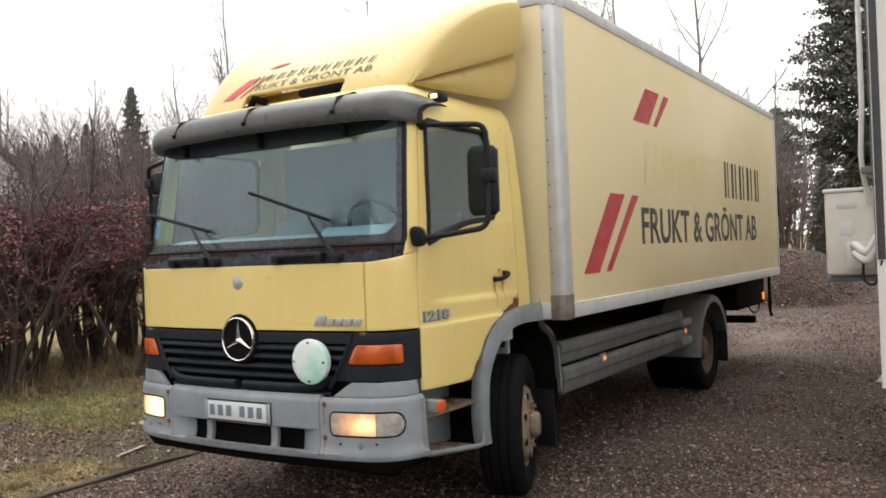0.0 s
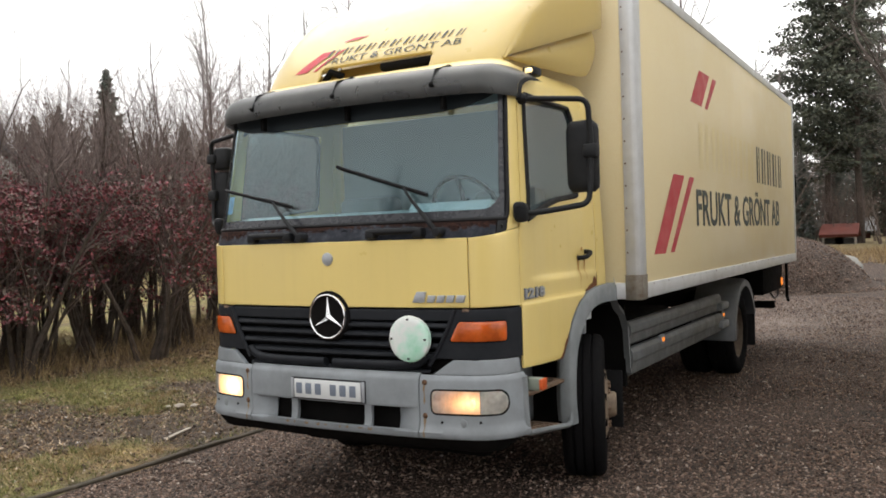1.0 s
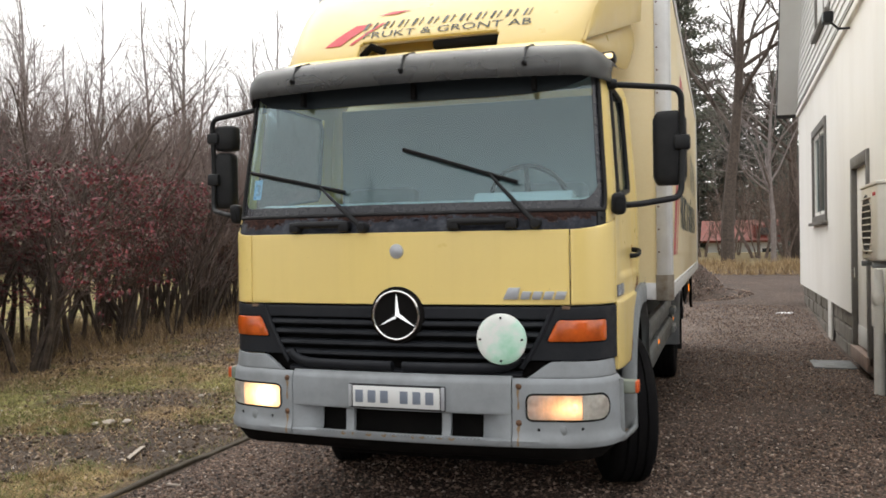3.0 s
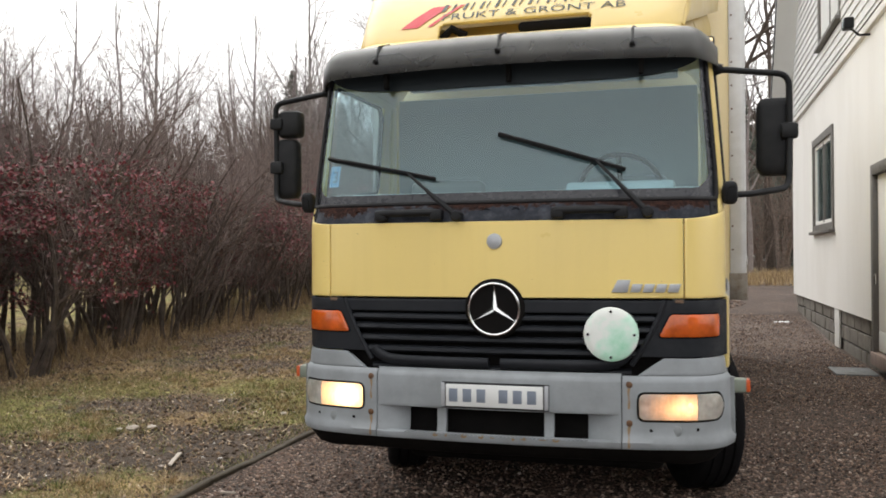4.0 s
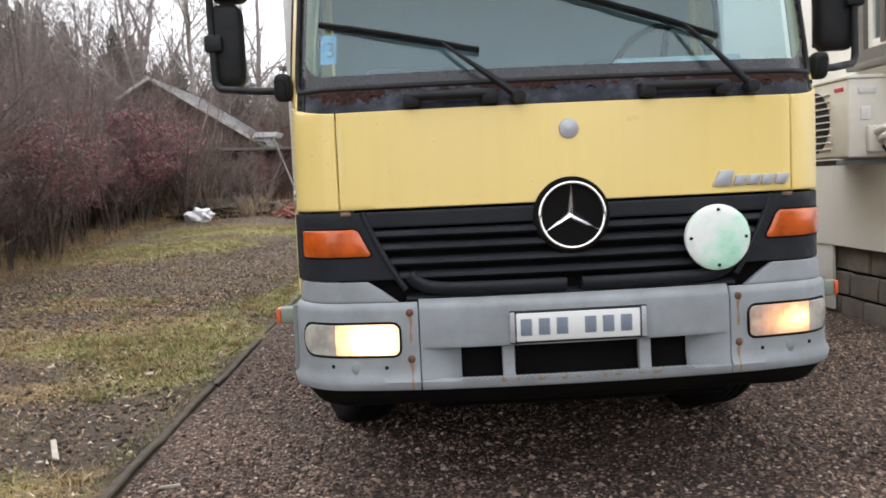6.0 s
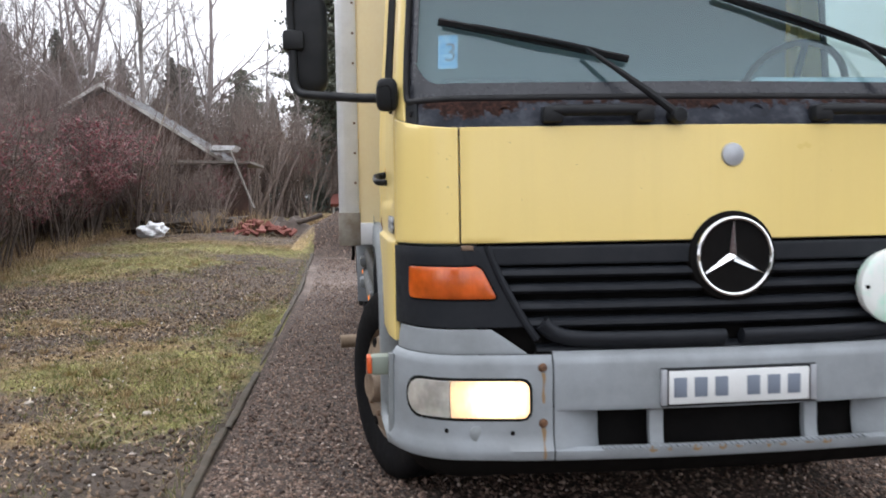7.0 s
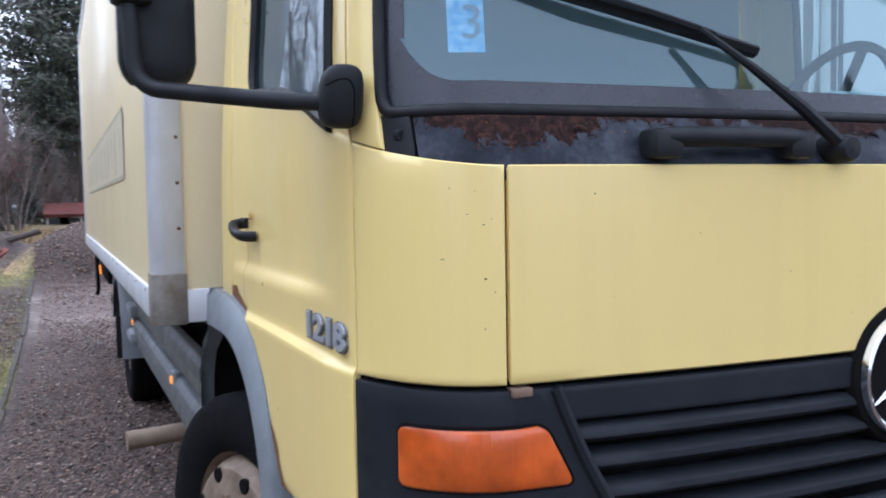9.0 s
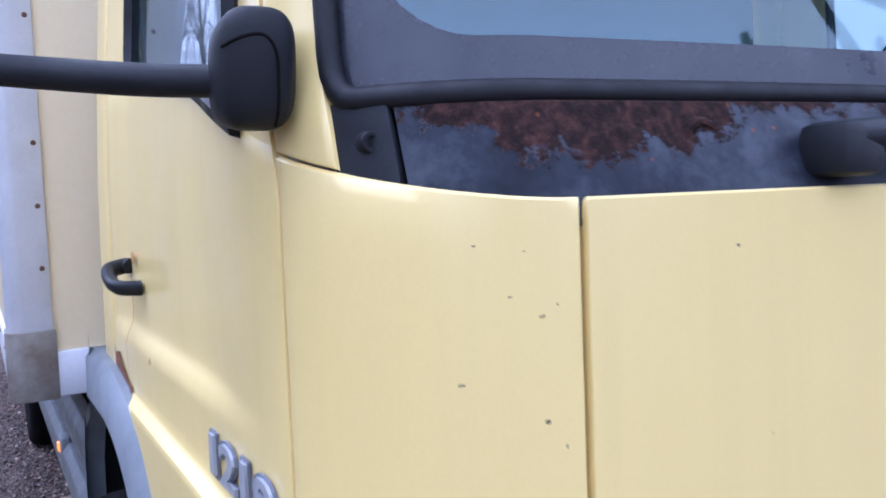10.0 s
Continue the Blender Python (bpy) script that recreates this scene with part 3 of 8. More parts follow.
gy = spread(-400, 400, -3, 20, 0.25, 1.12)
gx_left = spread(-400, -2.5, -7, -2.5, 0.25, 1.12)
gx_right = spread(-1.7, 400, -1.7, 4.5, 0.3, 1.12)
bm = bmesh.new()
noise_at = noise.noise
grid = []
for y in gy:
    k = kerb_x(y)
    xs = gx_left + [k - 0.12, k - 0.03, k + 0.03, k + 0.12] + gx_right
    row = []
    for j, x in enumerate(xs):
        z = rise(x, y) + heap(x, y)
        if j <= len(gx_left) + 1:
            z += 0.025 + 0.035 * noise_at(Vector((x * 0.8, y * 0.8, 0))) * min(1.0, abs(x - k) * 2)
        else:
            z += 0.008 * noise_at(Vector((x * 0.7, y * 0.7, 3)))
        row.append(bm.verts.new((x, y, z)))
    grid.append(row)
n_lawn = len(gx_left) + 1
for r, (a, b) in enumerate(zip(grid, grid[1:])):
    for j in range(len(a) - 1):
        f = bm.faces.new((a[j], a[j + 1], b[j + 1], b[j]))
        x, y = a[j].co.x, a[j].co.y
        lawn = j <= n_lawn and -40 < x and y < 22
        yard = j > n_lawn and x < 14 and y < 27
        f.material_index = 1 if lawn else 0 if yard else 2
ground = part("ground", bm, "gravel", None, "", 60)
for key, f_at in (("moss", moss_at), ("straw", straw_at)):
    layer = ground.data.attributes.new(key, "FLOAT", "POINT")
    layer.data.foreach_set("value", [f_at(p.co.x, p.co.y) if -40 < p.co.x < -1.7 and -6 < p.co.y < 24 else 0.0 for p in ground.data.vertices])
ground.data.materials.append(M["lawn"])
ground.data.materials.append(M["field"])
tagged(ground, "reddish wet gravel yard beside a patchy mossy lawn", "ground", "", "structure")

M["edge_wood"] = worn("damp_dark_timber", (0.06, 0.045, 0.03), (0.026, 0.024, 0.014), 0.9, 0, 7, 0.95, 60, 0.7)
edging = thing("lawn_edging", "low weathered timber edging between lawn and gravel", "kerb", "", (kerb_x(0), 0, 0))
edging["kind"] = "structure"
rng = random.Random(11)
y = -3.6
while y < 20:
    L = rng.uniform(1.7, 2.6)
    a, b = Vector((kerb_x(y), y, 0)), Vector((kerb_x(y + L), y + L, 0))
    a.x += rng.uniform(-0.012, 0.012)
    b.x += rng.uniform(-0.012, 0.012)
    za, zb = rise(a.x, a.y) + 0.026 + rng.uniform(-0.014, 0.008), rise(b.x, b.y) + 0.026 + rng.uniform(-0.014, 0.008)
    bm = bmesh.new()
    rows = []
    for t in steps(0.004, 0.996, 26):
        p = a.lerp(b, t)
        z = za + (zb - za) * t + 0.004 * math.sin(t * 9 + y) + 0.009 * noise_at(Vector((t * 11, y, 3)))
        w = 0.025 + 0.008 * noise_at(Vector((t * 9, y, 8)))
        rows.append([Vector((p.x - w, p.y, z - 0.14)), Vector((p.x - w, p.y, z - 0.006)), Vector((p.x - w + 0.008, p.y, z)), Vector((p.x + w - 0.008, p.y, z)), Vector((p.x + w, p.y, z - 0.008)), Vector((p.x + w, p.y, z - 0.14))])
    loft(rows, bm)
    part("edging_board", bm, "edge_wood", edging)
    y += L


# loose stones of the gravel, grass blades and litter: uncountable stuff, one mesh each
def scatter_mesh(name, verts, faces, material, label, category):
    me = bpy.data.meshes.new(name)
    me.vertices.add(len(verts))
    me.vertices.foreach_set("co", np.asarray(verts, dtype=np.float32).ravel())
    faces = np.asarray(faces, dtype=np.int32)
    k = faces.shape[1]
    me.loops.add(faces.size)
    me.loops.foreach_set("vertex_index", faces.ravel())
    me.polygons.add(len(faces))
    me.polygons.foreach_set("loop_start", np.arange(0, faces.size, k, dtype=np.int32))
    me.update(calc_edges=True)
    me.validate()
    me.materials.append(material)
    return tagged(new(name, me), label, category, "", "stuff")


def per_island(name, stops, rough=0.85):
    m = mat(name, (0.1, 0.1, 0.1), rough)
    n = Nodes(m)
    n.colour(n.ramp(n.geo.outputs["Random Per Island"], *stops))
    return m


rs = np.random.RandomState(5)
cube = np.array([(1, 0, 0), (-1, 0, 0), (0, 1, 0), (0, -1, 0), (0, 0, 1), (0, 0, -1)], dtype=float)
octa = np.array([(0, 2, 4), (2, 1, 4), (1, 3, 4), (3, 0, 4), (2, 0, 5), (1, 2, 5), (3, 1, 5), (0, 3, 5)])


def stones(n, x0, x1, y0, y1, s0, s1, keep=None):
    x, y = rs.uniform(x0, x1, n), y0 + (y1 - y0) * rs.uniform(0, 1, n) ** 1.5
    if keep is not None:
        ok = keep(x, y)
        x, y = x[ok], y[ok]
        n = len(x)
    size = rs.uniform(s0, s1, n) * (0.6 + 0.8 * rs.rand(n) ** 3)
    ang = rs.uniform(0, 6.283, n)
    v = cube[None] * size[:, None, None] * rs.uniform(0.55, 1.25, (n, 6, 1))
    v += rs.normal(0, 0.18, (n, 6, 3)) * size[:, None, None]
    v[:, :, 2] *= 0.7
    c, s = np.cos(ang)[:, None], np.sin(ang)[:, None]
    vx, vy = v[:, :, 0] * c - v[:, :, 1] * s, v[:, :, 0] * s + v[:, :, 1] * c
    z = np.array([rise(a, b) + heap(a, b) for a, b in zip(x, y)])
    v[:, :, 0], v[:, :, 1] = vx + x[:, None], vy + y[:, None]
    v[:, :, 2] += (z + size * 0.25)[:, None]
    f = octa[None] + (np.arange(n) * 6)[:, None, None]
    return v.reshape(-1, 3), f.reshape(-1, 3)


M["stones"] = per_island("loose_stones", ((0.0, (0.022, 0.015, 0.012)), (0.35, (0.1, 0.063, 0.047)), (0.66, (0.205, 0.138, 0.104)), (0.93, (0.31, 0.225, 0.175)), (1.0, (0.45, 0.385, 0.335))), 0.85)
v, f = stones(105000, -2.0, 3.1, -1.2, 15, 0.007, 0.016, lambda x, y: x > kerb_x(0) + 0.05 - 0.012 * y)
scatter_mesh("gravel_stones", v, f, M["stones"], "loose reddish grey gravel stones", "gravel")
v, f = stones(9000, -2.9, 2.3, 15.1, 19.7, 0.012, 0.03, lambda x, y: ((x + 0.3) / 2.5) ** 2 + ((y - 17.4) / 2.2) ** 2 < 1)
scatter_mesh("gravel_heap_stones", v, f, M["stones"], "stones on a low gravel heap", "gravel heap")


def grass(name, n, x0, x1, y0, y1, h0, h1, wide, material, label, patch, power=1.4, lean=0.6):
    x, y = rs.uniform(x0, x1, n), y0 + (y1 - y0) * rs.uniform(0, 1, n) ** power
    ok = np.array([patch(a, b) for a, b in zip(x, y)])
    x, y = x[ok], y[ok]
    n = len(x)
    h = rs.uniform(h0, h1, n)
    a = rs.uniform(0, 6.283, n)
    z = np.array([rise(p, q) + 0.02 + (max(swell(p, q), 0.0) if p < -2.1 else 0.0) for p, q in zip(x, y)])
    dx, dy = np.cos(a) * wide, np.sin(a) * wide
    tip = rs.normal(0, lean, (n, 2)) * h[:, None]
    v = np.zeros((n, 3, 3))
    v[:, 0] = np.stack([x - dx, y - dy, z], 1)
    v[:, 1] = np.stack([x + dx, y + dy, z], 1)
    v[:, 2] = np.stack([x + tip[:, 0], y + tip[:, 1], z + h], 1)
    f = np.arange(n * 3).reshape(n, 3)
    scatter_mesh(name, v.reshape(-1, 3), f, material, label, "grass")


def swell(x, y):
    """The lawn's gentle unevenness above the level ground."""
    return 0.035 * noise_at(Vector((x * 0.8, y * 0.8, 0))) * min(1.0, abs(x - kerb_x(y)) * 2)


def lift(v):
    v[:, 2] += 0.02 + np.array([max(swell(a, b), 0.0) for a, b in v[:, :2]])
    return v


def mossy(x, y):
    return x < kerb_x(y) - 0.03 and (moss_at(x, y) + 0.5 * noise_at(Vector((x * 3.1, y * 2.6, 21))) > rng.uniform(0.05, 1.25) or (x > kerb_x(y) - 0.12 and rng.random() < 0.4))


def dry(x, y):
    return x < kerb_x(y) - 0.1 and straw_at(x, y) > rng.uniform(-0.05, 1.2)


M["blade"] = per_island("grass_blades", ((0.0, (0.055, 0.07, 0.014)), (0.4, (0.14, 0.16, 0.04)), (0.7, (0.26, 0.235, 0.085)), (1.0, (0.42, 0.33, 0.2))), 0.7)
M["straw"] = per_island("dead_grass", ((0.0, (0.12, 0.075, 0.04)), (0.5, (0.28, 0.19, 0.09)), (1.0, (0.48, 0.36, 0.2))), 0.8)
M["litter"] = per_island("leaf_litter", ((0.0, (0.035, 0.022, 0.014)), (0.4, (0.16, 0.1, 0.055)), (0.8, (0.34, 0.23, 0.13)), (1.0, (0.55, 0.46, 0.34))), 0.85)
grass("lawn_grass", 300000, -7.5, -2.03, -1.5, 18, 0.015, 0.055, 0.003, M["blade"], "short mossy green grass in patches", mossy)
grass("dead_grass", 140000, -9, -2.15, -1.5, 22, 0.015, 0.06, 0.0025, M["straw"], "flattened straw-coloured dead grass", dry, 1.4, 1.3)
# tufts that stand above the rest, green and withered
TUFTS = [(rng.uniform(-6.6, -2.2), -1 + 15 * rng.random() ** 1.3, rng.uniform(0.04, 0.11)) for i in range(420)]


def tufted(name, n, material, label, first):
    picks = [q for q in TUFTS[first::2] if max(moss_at(q[0], q[1]), straw_at(q[0], q[1])) > 0.25 and q[0] < kerb_x(q[1]) - 0.08]
    v = np.zeros((len(picks) * n, 3, 3))
    for i, (x, y, r) in enumerate(picks):
        for k in range(n):
            a, d = rng.uniform(0, 6.283), r * rng.random()
            bx, by = x + d * math.cos(a), y + d * math.sin(a)
            h, z, s = rng.uniform(0.03, 0.085), rise(bx, by) + 0.02 + max(swell(bx, by), 0.0), rng.uniform(0, 6.283)
            w = Vector((math.cos(s), math.sin(s), 0)) * 0.003
            lean = rng.uniform(0.3, 1.1) * h
            v[i * n + k] = ((bx - w.x, by - w.y, z), (bx + w.x, by + w.y, z), (bx + lean * math.cos(a), by + lean * math.sin(a), z + h))
    scatter_mesh(name, v.reshape(-1, 3), np.arange(len(picks) * n * 3).reshape(-1, 3), material, label, "grass")


tufted("grass_tufts", 60, M["blade"], "small tufts of green grass on the lawn", 0)
tufted("withered_tufts", 60, M["straw"], "small tufts of withered grass on the lawn", 1)
# clods and small stones on the bare soil
v, f = [], []
while len(v) < 6 * 15000:
    x, y = rng.uniform(-7, -2.12), -1.2 + 15 * rng.random() ** 1.4
    if x > kerb_x(y) - 0.06 or moss_at(x, y) > 0.75 * rng.random() + 0.15:
        continue
    r, z, b = 0.004 + 0.022 * rng.random() ** 3, rise(x, y) + 0.03 + max(swell(x, y), 0.0), len(v)
    for dx, dy, dz in ((1, 0, 0), (0, 1, 0), (-1, 0, 0), (0, -1, 0), (0, 0, 0.8), (0, 0, -0.8)):
        v.append((x + r * (dx + rng.uniform(-0.35, 0.35)), y + r * (dy + rng.uniform(-0.35, 0.35)), z + r * (dz + rng.uniform(-0.3, 0.3))))
    f += [(b, b + 1, b + 4), (b + 1, b + 2, b + 4), (b + 2, b + 3, b + 4), (b + 3, b, b + 4), (b + 1, b, b + 5), (b + 2, b + 1, b + 5), (b + 3, b + 2, b + 5), (b, b + 3, b + 5)]
M["clod"] = per_island("clods", ((0.0, (0.035, 0.024, 0.017)), (0.5, (0.1, 0.068, 0.045)), (0.85, (0.2, 0.14, 0.095)), (1.0, (0.38, 0.31, 0.24))), 0.95)
scatter_mesh("soil_clods", np.array(v), np.array(f), M["clod"], "clods and small stones on bare soil", "soil")
grass("hedge_undergrowth", 24000, -10.5, -6.3, -1, 26, 0.06, 0.38, 0.004, M["straw"], "tangled dead undergrowth below the hedge", lambda x, y: x < -6.4 - 0.03 * y, 1.2, 0.5)
grass("leaf_litter", 170000, -9.5, -2.1, -1.5, 22, 0.004, 0.025, 0.01, M["litter"], "brown leaf litter on the lawn", lambda x, y: x < kerb_x(y) - 0.05 and noise_at(Vector((x * 0.6, y * 0.5, 15))) > rng.uniform(-0.75, 0.2) - 0.12 * max(0, -5 - x), 1.3, 1.5)
grass("dry_verge", 9000, -3.0, 6.5, 23.5, 31, 0.1, 0.4, 0.012, M["straw"], "band of tall dry grass beyond the yard", lambda x, y: noise_at(Vector((x * 0.6, y * 0.8, 4))) > -0.2, 1.0, 0.4)
# odd bits lying about
M["bits"] = per_island("pale_chips", ((0.0, (0.2, 0.16, 0.13)), (0.6, (0.42, 0.37, 0.33)), (1.0, (0.7, 0.68, 0.66))), 0.8)
v, f = stones(2600, -7.0, -2.15, -1.0, 14, 0.006, 0.016)
v = lift(v)
scatter_mesh("pale_chips", v, f, M["bits"], "pale stone chips and wood crumbs scattered on the lawn", "chips")
v, f = stones(6000, -6.5, -2.15, 5.5, 13, 0.008, 0.022, lambda x, y: np.array([moss_at(a, b) < 0.45 for a, b in zip(x, y)]))
v = lift(v)
scatter_mesh("soil_clods", v, f, per_island("soil_crumbs", ((0.0, (0.02, 0.014, 0.011)), (0.7, (0.075, 0.055, 0.045)), (1.0, (0.2, 0.16, 0.13)))), "dark clods of bare soil", "soil")
for i, (x, y, l, w, a) in enumerate(((-2.54, 1.08, 0.46, 0.035, 114), (-4.3, 2.6, 0.18, 0.03, 20), (-1.78, 0.5, 0.1, 0.012, 15), (2.18, 3.28, 0.09, 0.013, 62), (1.56, 7.35, 0.08, 0.018, 80), (1.94, 6.36, 0.1, 0.014, 100))):
    z = rise(x, y) + (0.045 if x < -2 else 0.02)
    bm = prism([(-l / 2, -w / 2), (l / 2, -w / 3), (l / 2 * 0.9, w / 2), (-l / 2 * 0.8, w / 2.4)], "z", 0, 0.012, 0.003)
    ob = part("wood_splinter", bm, "pale_wood")
    ob.matrix_world = pose(x, y, z, 4, 2, a)
    tagged(ob, "pale splinter of wood lying on the ground", "wood")
for i, (x, y, r) in enumerate(((-3.54, 1.98, 0.055), (-3.42, 2.06, 0.04), (-3.62, 1.9, 0.03), (-2.62, 2.9, 0.03), (-3.5, 3.3, 0.03))):
    bm = bmesh.new()
    bmesh.ops.create_icosphere(bm, subdivisions=2, radius=r)
    for p in bm.verts:
        p.co *= 1 + 0.3 * noise_at(p.co * 30 + Vector((i, 0, 0)))
        p.co.z *= 0.5
    ob = part("pale_stone", bm, "pale_wood")
    ob.location = (x, y, rise(x, y) + 0.04)
    tagged(ob, "pale stone lying on the lawn", "stone")

# ---- the truck: its front faces -y, its middle is x = 0 ----
# dark colour of the visor's reflection painted on the windscreen
M["windscreen_dark"] = mat("dark_visor_reflection", (0.012, 0.017, 0.02), 0.5, 0.0, 0.15)
truck = thing("box_truck", "old yellow box truck with grey bumper parked on gravel, lights on", "truck")


def plan(u):
    """The cab's outline seen from above, from the middle of the front round to the side."""
    if u <= 0.86:
        return u, -0.015 + 0.0787 * u * u
    if u <= 1.28:
        a = -math.pi / 2 * (1 - (u - 0.86) / 0.42)
        return 0.86 + 0.24 * math.cos(a), 0.33 + 0.285 * math.sin(a) + 0.0
    return 1.10, 0.33 + (u - 1.28)


WIDE = [(1.63, 1.10), (1.85, 1.092), (2.45, 1.05), (2.56, 1.02), (2.63, 0.97), (2.67, 0.90)]
BACK = [(1.63, 0.005), (1.72, 0.05), (1.75, 0.075), (2.07, 0.14), (2.45, 0.225), (2.56, 0.28), (2.63, 0.36), (2.67, 0.46)]
LEDGE = [(1.362, 0.0), (1.375, -0.005), (1.395, -0.017), (1.41, -0.019)]
SILL = [(1.24, 0.022), (1.246, 0.02), (1.256, 0.003), (1.262, 0.0)]


def cab(u, z, push=0.0):
    """A point of the cab's skin; u negative for its right-hand side; push: metres outwards."""
    s = -1 if u < 0 else 1
    x, y = plan(abs(u))
    k = min(max((y - 0.32) / 0.42, 0), 1)
    k = k * k * (3 - 2 * k) * min(max((1.52 - y) / 0.2, 0), 1)
    q = min(max((y - 0.2) / 0.25, 0), 1)
    x = x * lerp(WIDE, z) / 1.10 + k * lerp(LEDGE, z) + q * lerp(SILL, z)
    y = y + lerp(BACK, z) * min(max(1 - (y + 0.04) / 0.8, 0), 1)
    f = min(max((abs(u) - 0.7) / 0.55, 0), 1)
    return Vector((s * (x + push * f), y - push * (1 - f), z))


def screen(u, z, push):
    """A point of the windscreen: the cab's skin, its slope carried on straight below the sill."""
    if z >= 1.75:
        return cab(u, z, push)
    a, b = cab(u, 1.75, push), cab(u, 1.85, push)
    return a + (b - a) * (z - 1.75) / 0.1


def by_y(y):
    return 1.28 + y - 0.33


def skin(us, zs, thick=0.014, rim=0.004, push=0.0):
    return shell([[cab(u, z, push) for u in us] for z in zs], thick, rim)


GAP = 0.905
Z_HOOD = [1.246, 1.252, 1.27, 1.33, 1.4, 1.5, 1.58, 1.612, 1.624, 1.628]
front = part("front_panel", shell([[cab(u, z, -0.006 if z in (1.246, 1.628) else 0.0) for u in steps(-GAP + 0.003, GAP - 0.003, 36)] for z in Z_HOOD], 0.016, 0.004), "cab", truck, "pale yellow front service flap with small chips")
for s in (-1, 1):
    us = [s * u for u in [GAP + 0.004, 0.93] + steps(0.96, 1.2345, 14)]

    def top(u, z):
        k = min(max((abs(u) - 0.92) / 0.335, 0), 1)
        return z if z < 1.5 else 1.5 + (z - 1.5) * (1 + 0.46 * k ** 1.6)

    part("corner_panel", shell([[cab(u, top(u, z), -0.006 if z in (1.246, 1.628) else 0.0) for u in us] for z in [1.246, 1.252, 1.262, 1.3, 1.355, 1.375, 1.405, 1.5, 1.58, 1.612, 1.624, 1.628]], 0.016, 0.004), "cab", truck)

# chips in the paint of one corner and the flap
rng_chip = random.Random(17)
for u, z, w, h in ((-0.95, 1.525, 0.007, 0.003), (-1.027, 1.467, 0.008, 0.003), (-0.95, 1.347, 0.003, 0.004), (-0.98, 1.543, 0.004, 0.0025), (-1.012, 1.588, 0.005, 0.002), (-0.966, 1.582, 0.003, 0.0015), (-0.935, 1.535, 0.003, 0.003), (-0.93, 1.41, 0.0025, 0.006), (-0.868, 1.515, 0.003, 0.007), (-0.52, 1.5, 0.004, 0.003), (-0.31, 1.42, 0.003, 0.003), (-0.7, 1.39, 0.003, 0.002), (0.35, 1.47, 0.004, 0.002), (0.62, 1.38, 0.003, 0.003), (-0.15, 1.33, 0.003, 0.002)):
    bm = bmesh.new()
    bm.faces.new([bm.verts.new(cab(u + 0.5 * w * q * math.cos(a), z + 0.42 * h * q * math.sin(a), 0.0009)) for a, q in ((radians(40 * k), rng_chip.uniform(0.55, 1.25)) for k in range(9))])
    part("paint_chip", bm, "chip", truck, smooth=0)

# cowl under the windscreen, rusted, with wiper mounts
part("cowl", skin(steps(-1.075, 1.075, 44), [1.6, 1.63, 1.66, 1.70, 1.716], 0.02, 0.003, -0.012), "cowl", truck, "black painted cowl panel flaking with rust")
for s in (-1, 1):
    part("cowl_end", skin([s * u for u in steps(1.078, 1.15, 5)], [1.61, 1.66, 1.7, 1.722], 0.02, 0.003, -0.008), "black", truck)
    c = cab(s * 1.103, 1.683, -0.008)
    part("cowl_screw", lathe([(0.0, 0.001), (0.005, 0.0), (0.006, -0.003), (0.009, -0.003), (0.011, 0.0), (0.011, 0.01)], c, "y", 14), "black", truck)
for x0 in (-0.612, 0.3):
    bm = bmesh.new()
    path = [Vector((x, cab(x, 1.672).y - 0.03, 1.675)) for x in steps(x0, x0 + 0.33, 8)]
    tube(path, [0.016] + [0.019] * 7 + [0.013], 12, bm)
    for xx in (x0 + 0.015, x0 + 0.315):
        y = cab(xx, 1.66).y
        block(xx - 0.035, xx + 0.03, y - 0.04, y + 0.02, 1.635, 1.69, 0.012, 2, bm)
    part("grab_bar", bm, "black", truck, "black grab bar under the windscreen")
for x0 in (-0.742, -0.05, 0.1, 0.82):
    y = cab(x0, 1.69).y
    part("cowl_plug", lathe([(0.0, 0.003), (0.017, 0.003), (0.019, -0.004), (0.024, -0.004), (0.027, 0.001), (0.027, 0.02)], (x0, y + 0.011, 1.672), "y", 24), "cowl", truck)

# windscreen: glass, black border, rubber
glass_pane = part("windscreen", loft([[screen(u, z, -0.016) for u in steps(-1.128, 1.128, 120)] for z in [1.718, 1.722, 1.735, 1.75, 1.784, 1.82] + steps(1.87, 2.5, 12)]), "windscreen", truck, "grey-tinted windscreen reflecting overcast sky")
glass_pane.visible_shadow = False
ring = [screen(u, 1.724, -0.006) for u in steps(-1.1, 1.1, 60)]
ring = [cab(-1.132, z, -0.006) for z in steps(2.5, 1.77, 14)] + [screen(-u, z, -0.006) for u, z in ((1.13, 1.75), (1.124, 1.735), (1.113, 1.726))] + ring + [screen(u, z, -0.006) for u, z in ((1.113, 1.726), (1.124, 1.735), (1.13, 1.75))] + [cab(1.132, z, -0.006) for z in steps(1.77, 2.5, 14)]
part("windscreen_seal", tube(ring, 0.0125, 12), "rubber", truck)
bm = loft([[screen(u, 1.722 + t * (0.056 + 0.11 * max(0.0, (abs(u) - 0.965) / 0.14) ** 2.4), -0.0135) for u in steps(-1.125, 1.125, 120)] for t in steps(0, 1, 6)])
for s in (-1, 1):
    loft([[cab(s * u, z, -0.0135) for u in steps(1.079, 1.125, 4)] for z in steps(1.86, 2.5, 8)], bm)
part("windscreen_border", bm, worn("black_enamel_border", (0.02, 0.022, 0.028), (0.04, 0.043, 0.052), 0.26, 0, 9, 0.6, 200, 0.02), truck)

# strip laid over the glass in place of the visor's mirrored underside
rows = [[cab(u, z0 + (2.5 - z0) * t, -0.009) for u, z0 in [(u, 2.338 + 0.09 * (abs(u) / 1.06) ** 6) for u in steps(-1.06, 1.06, 40)]] for t in steps(0, 1, 4)]
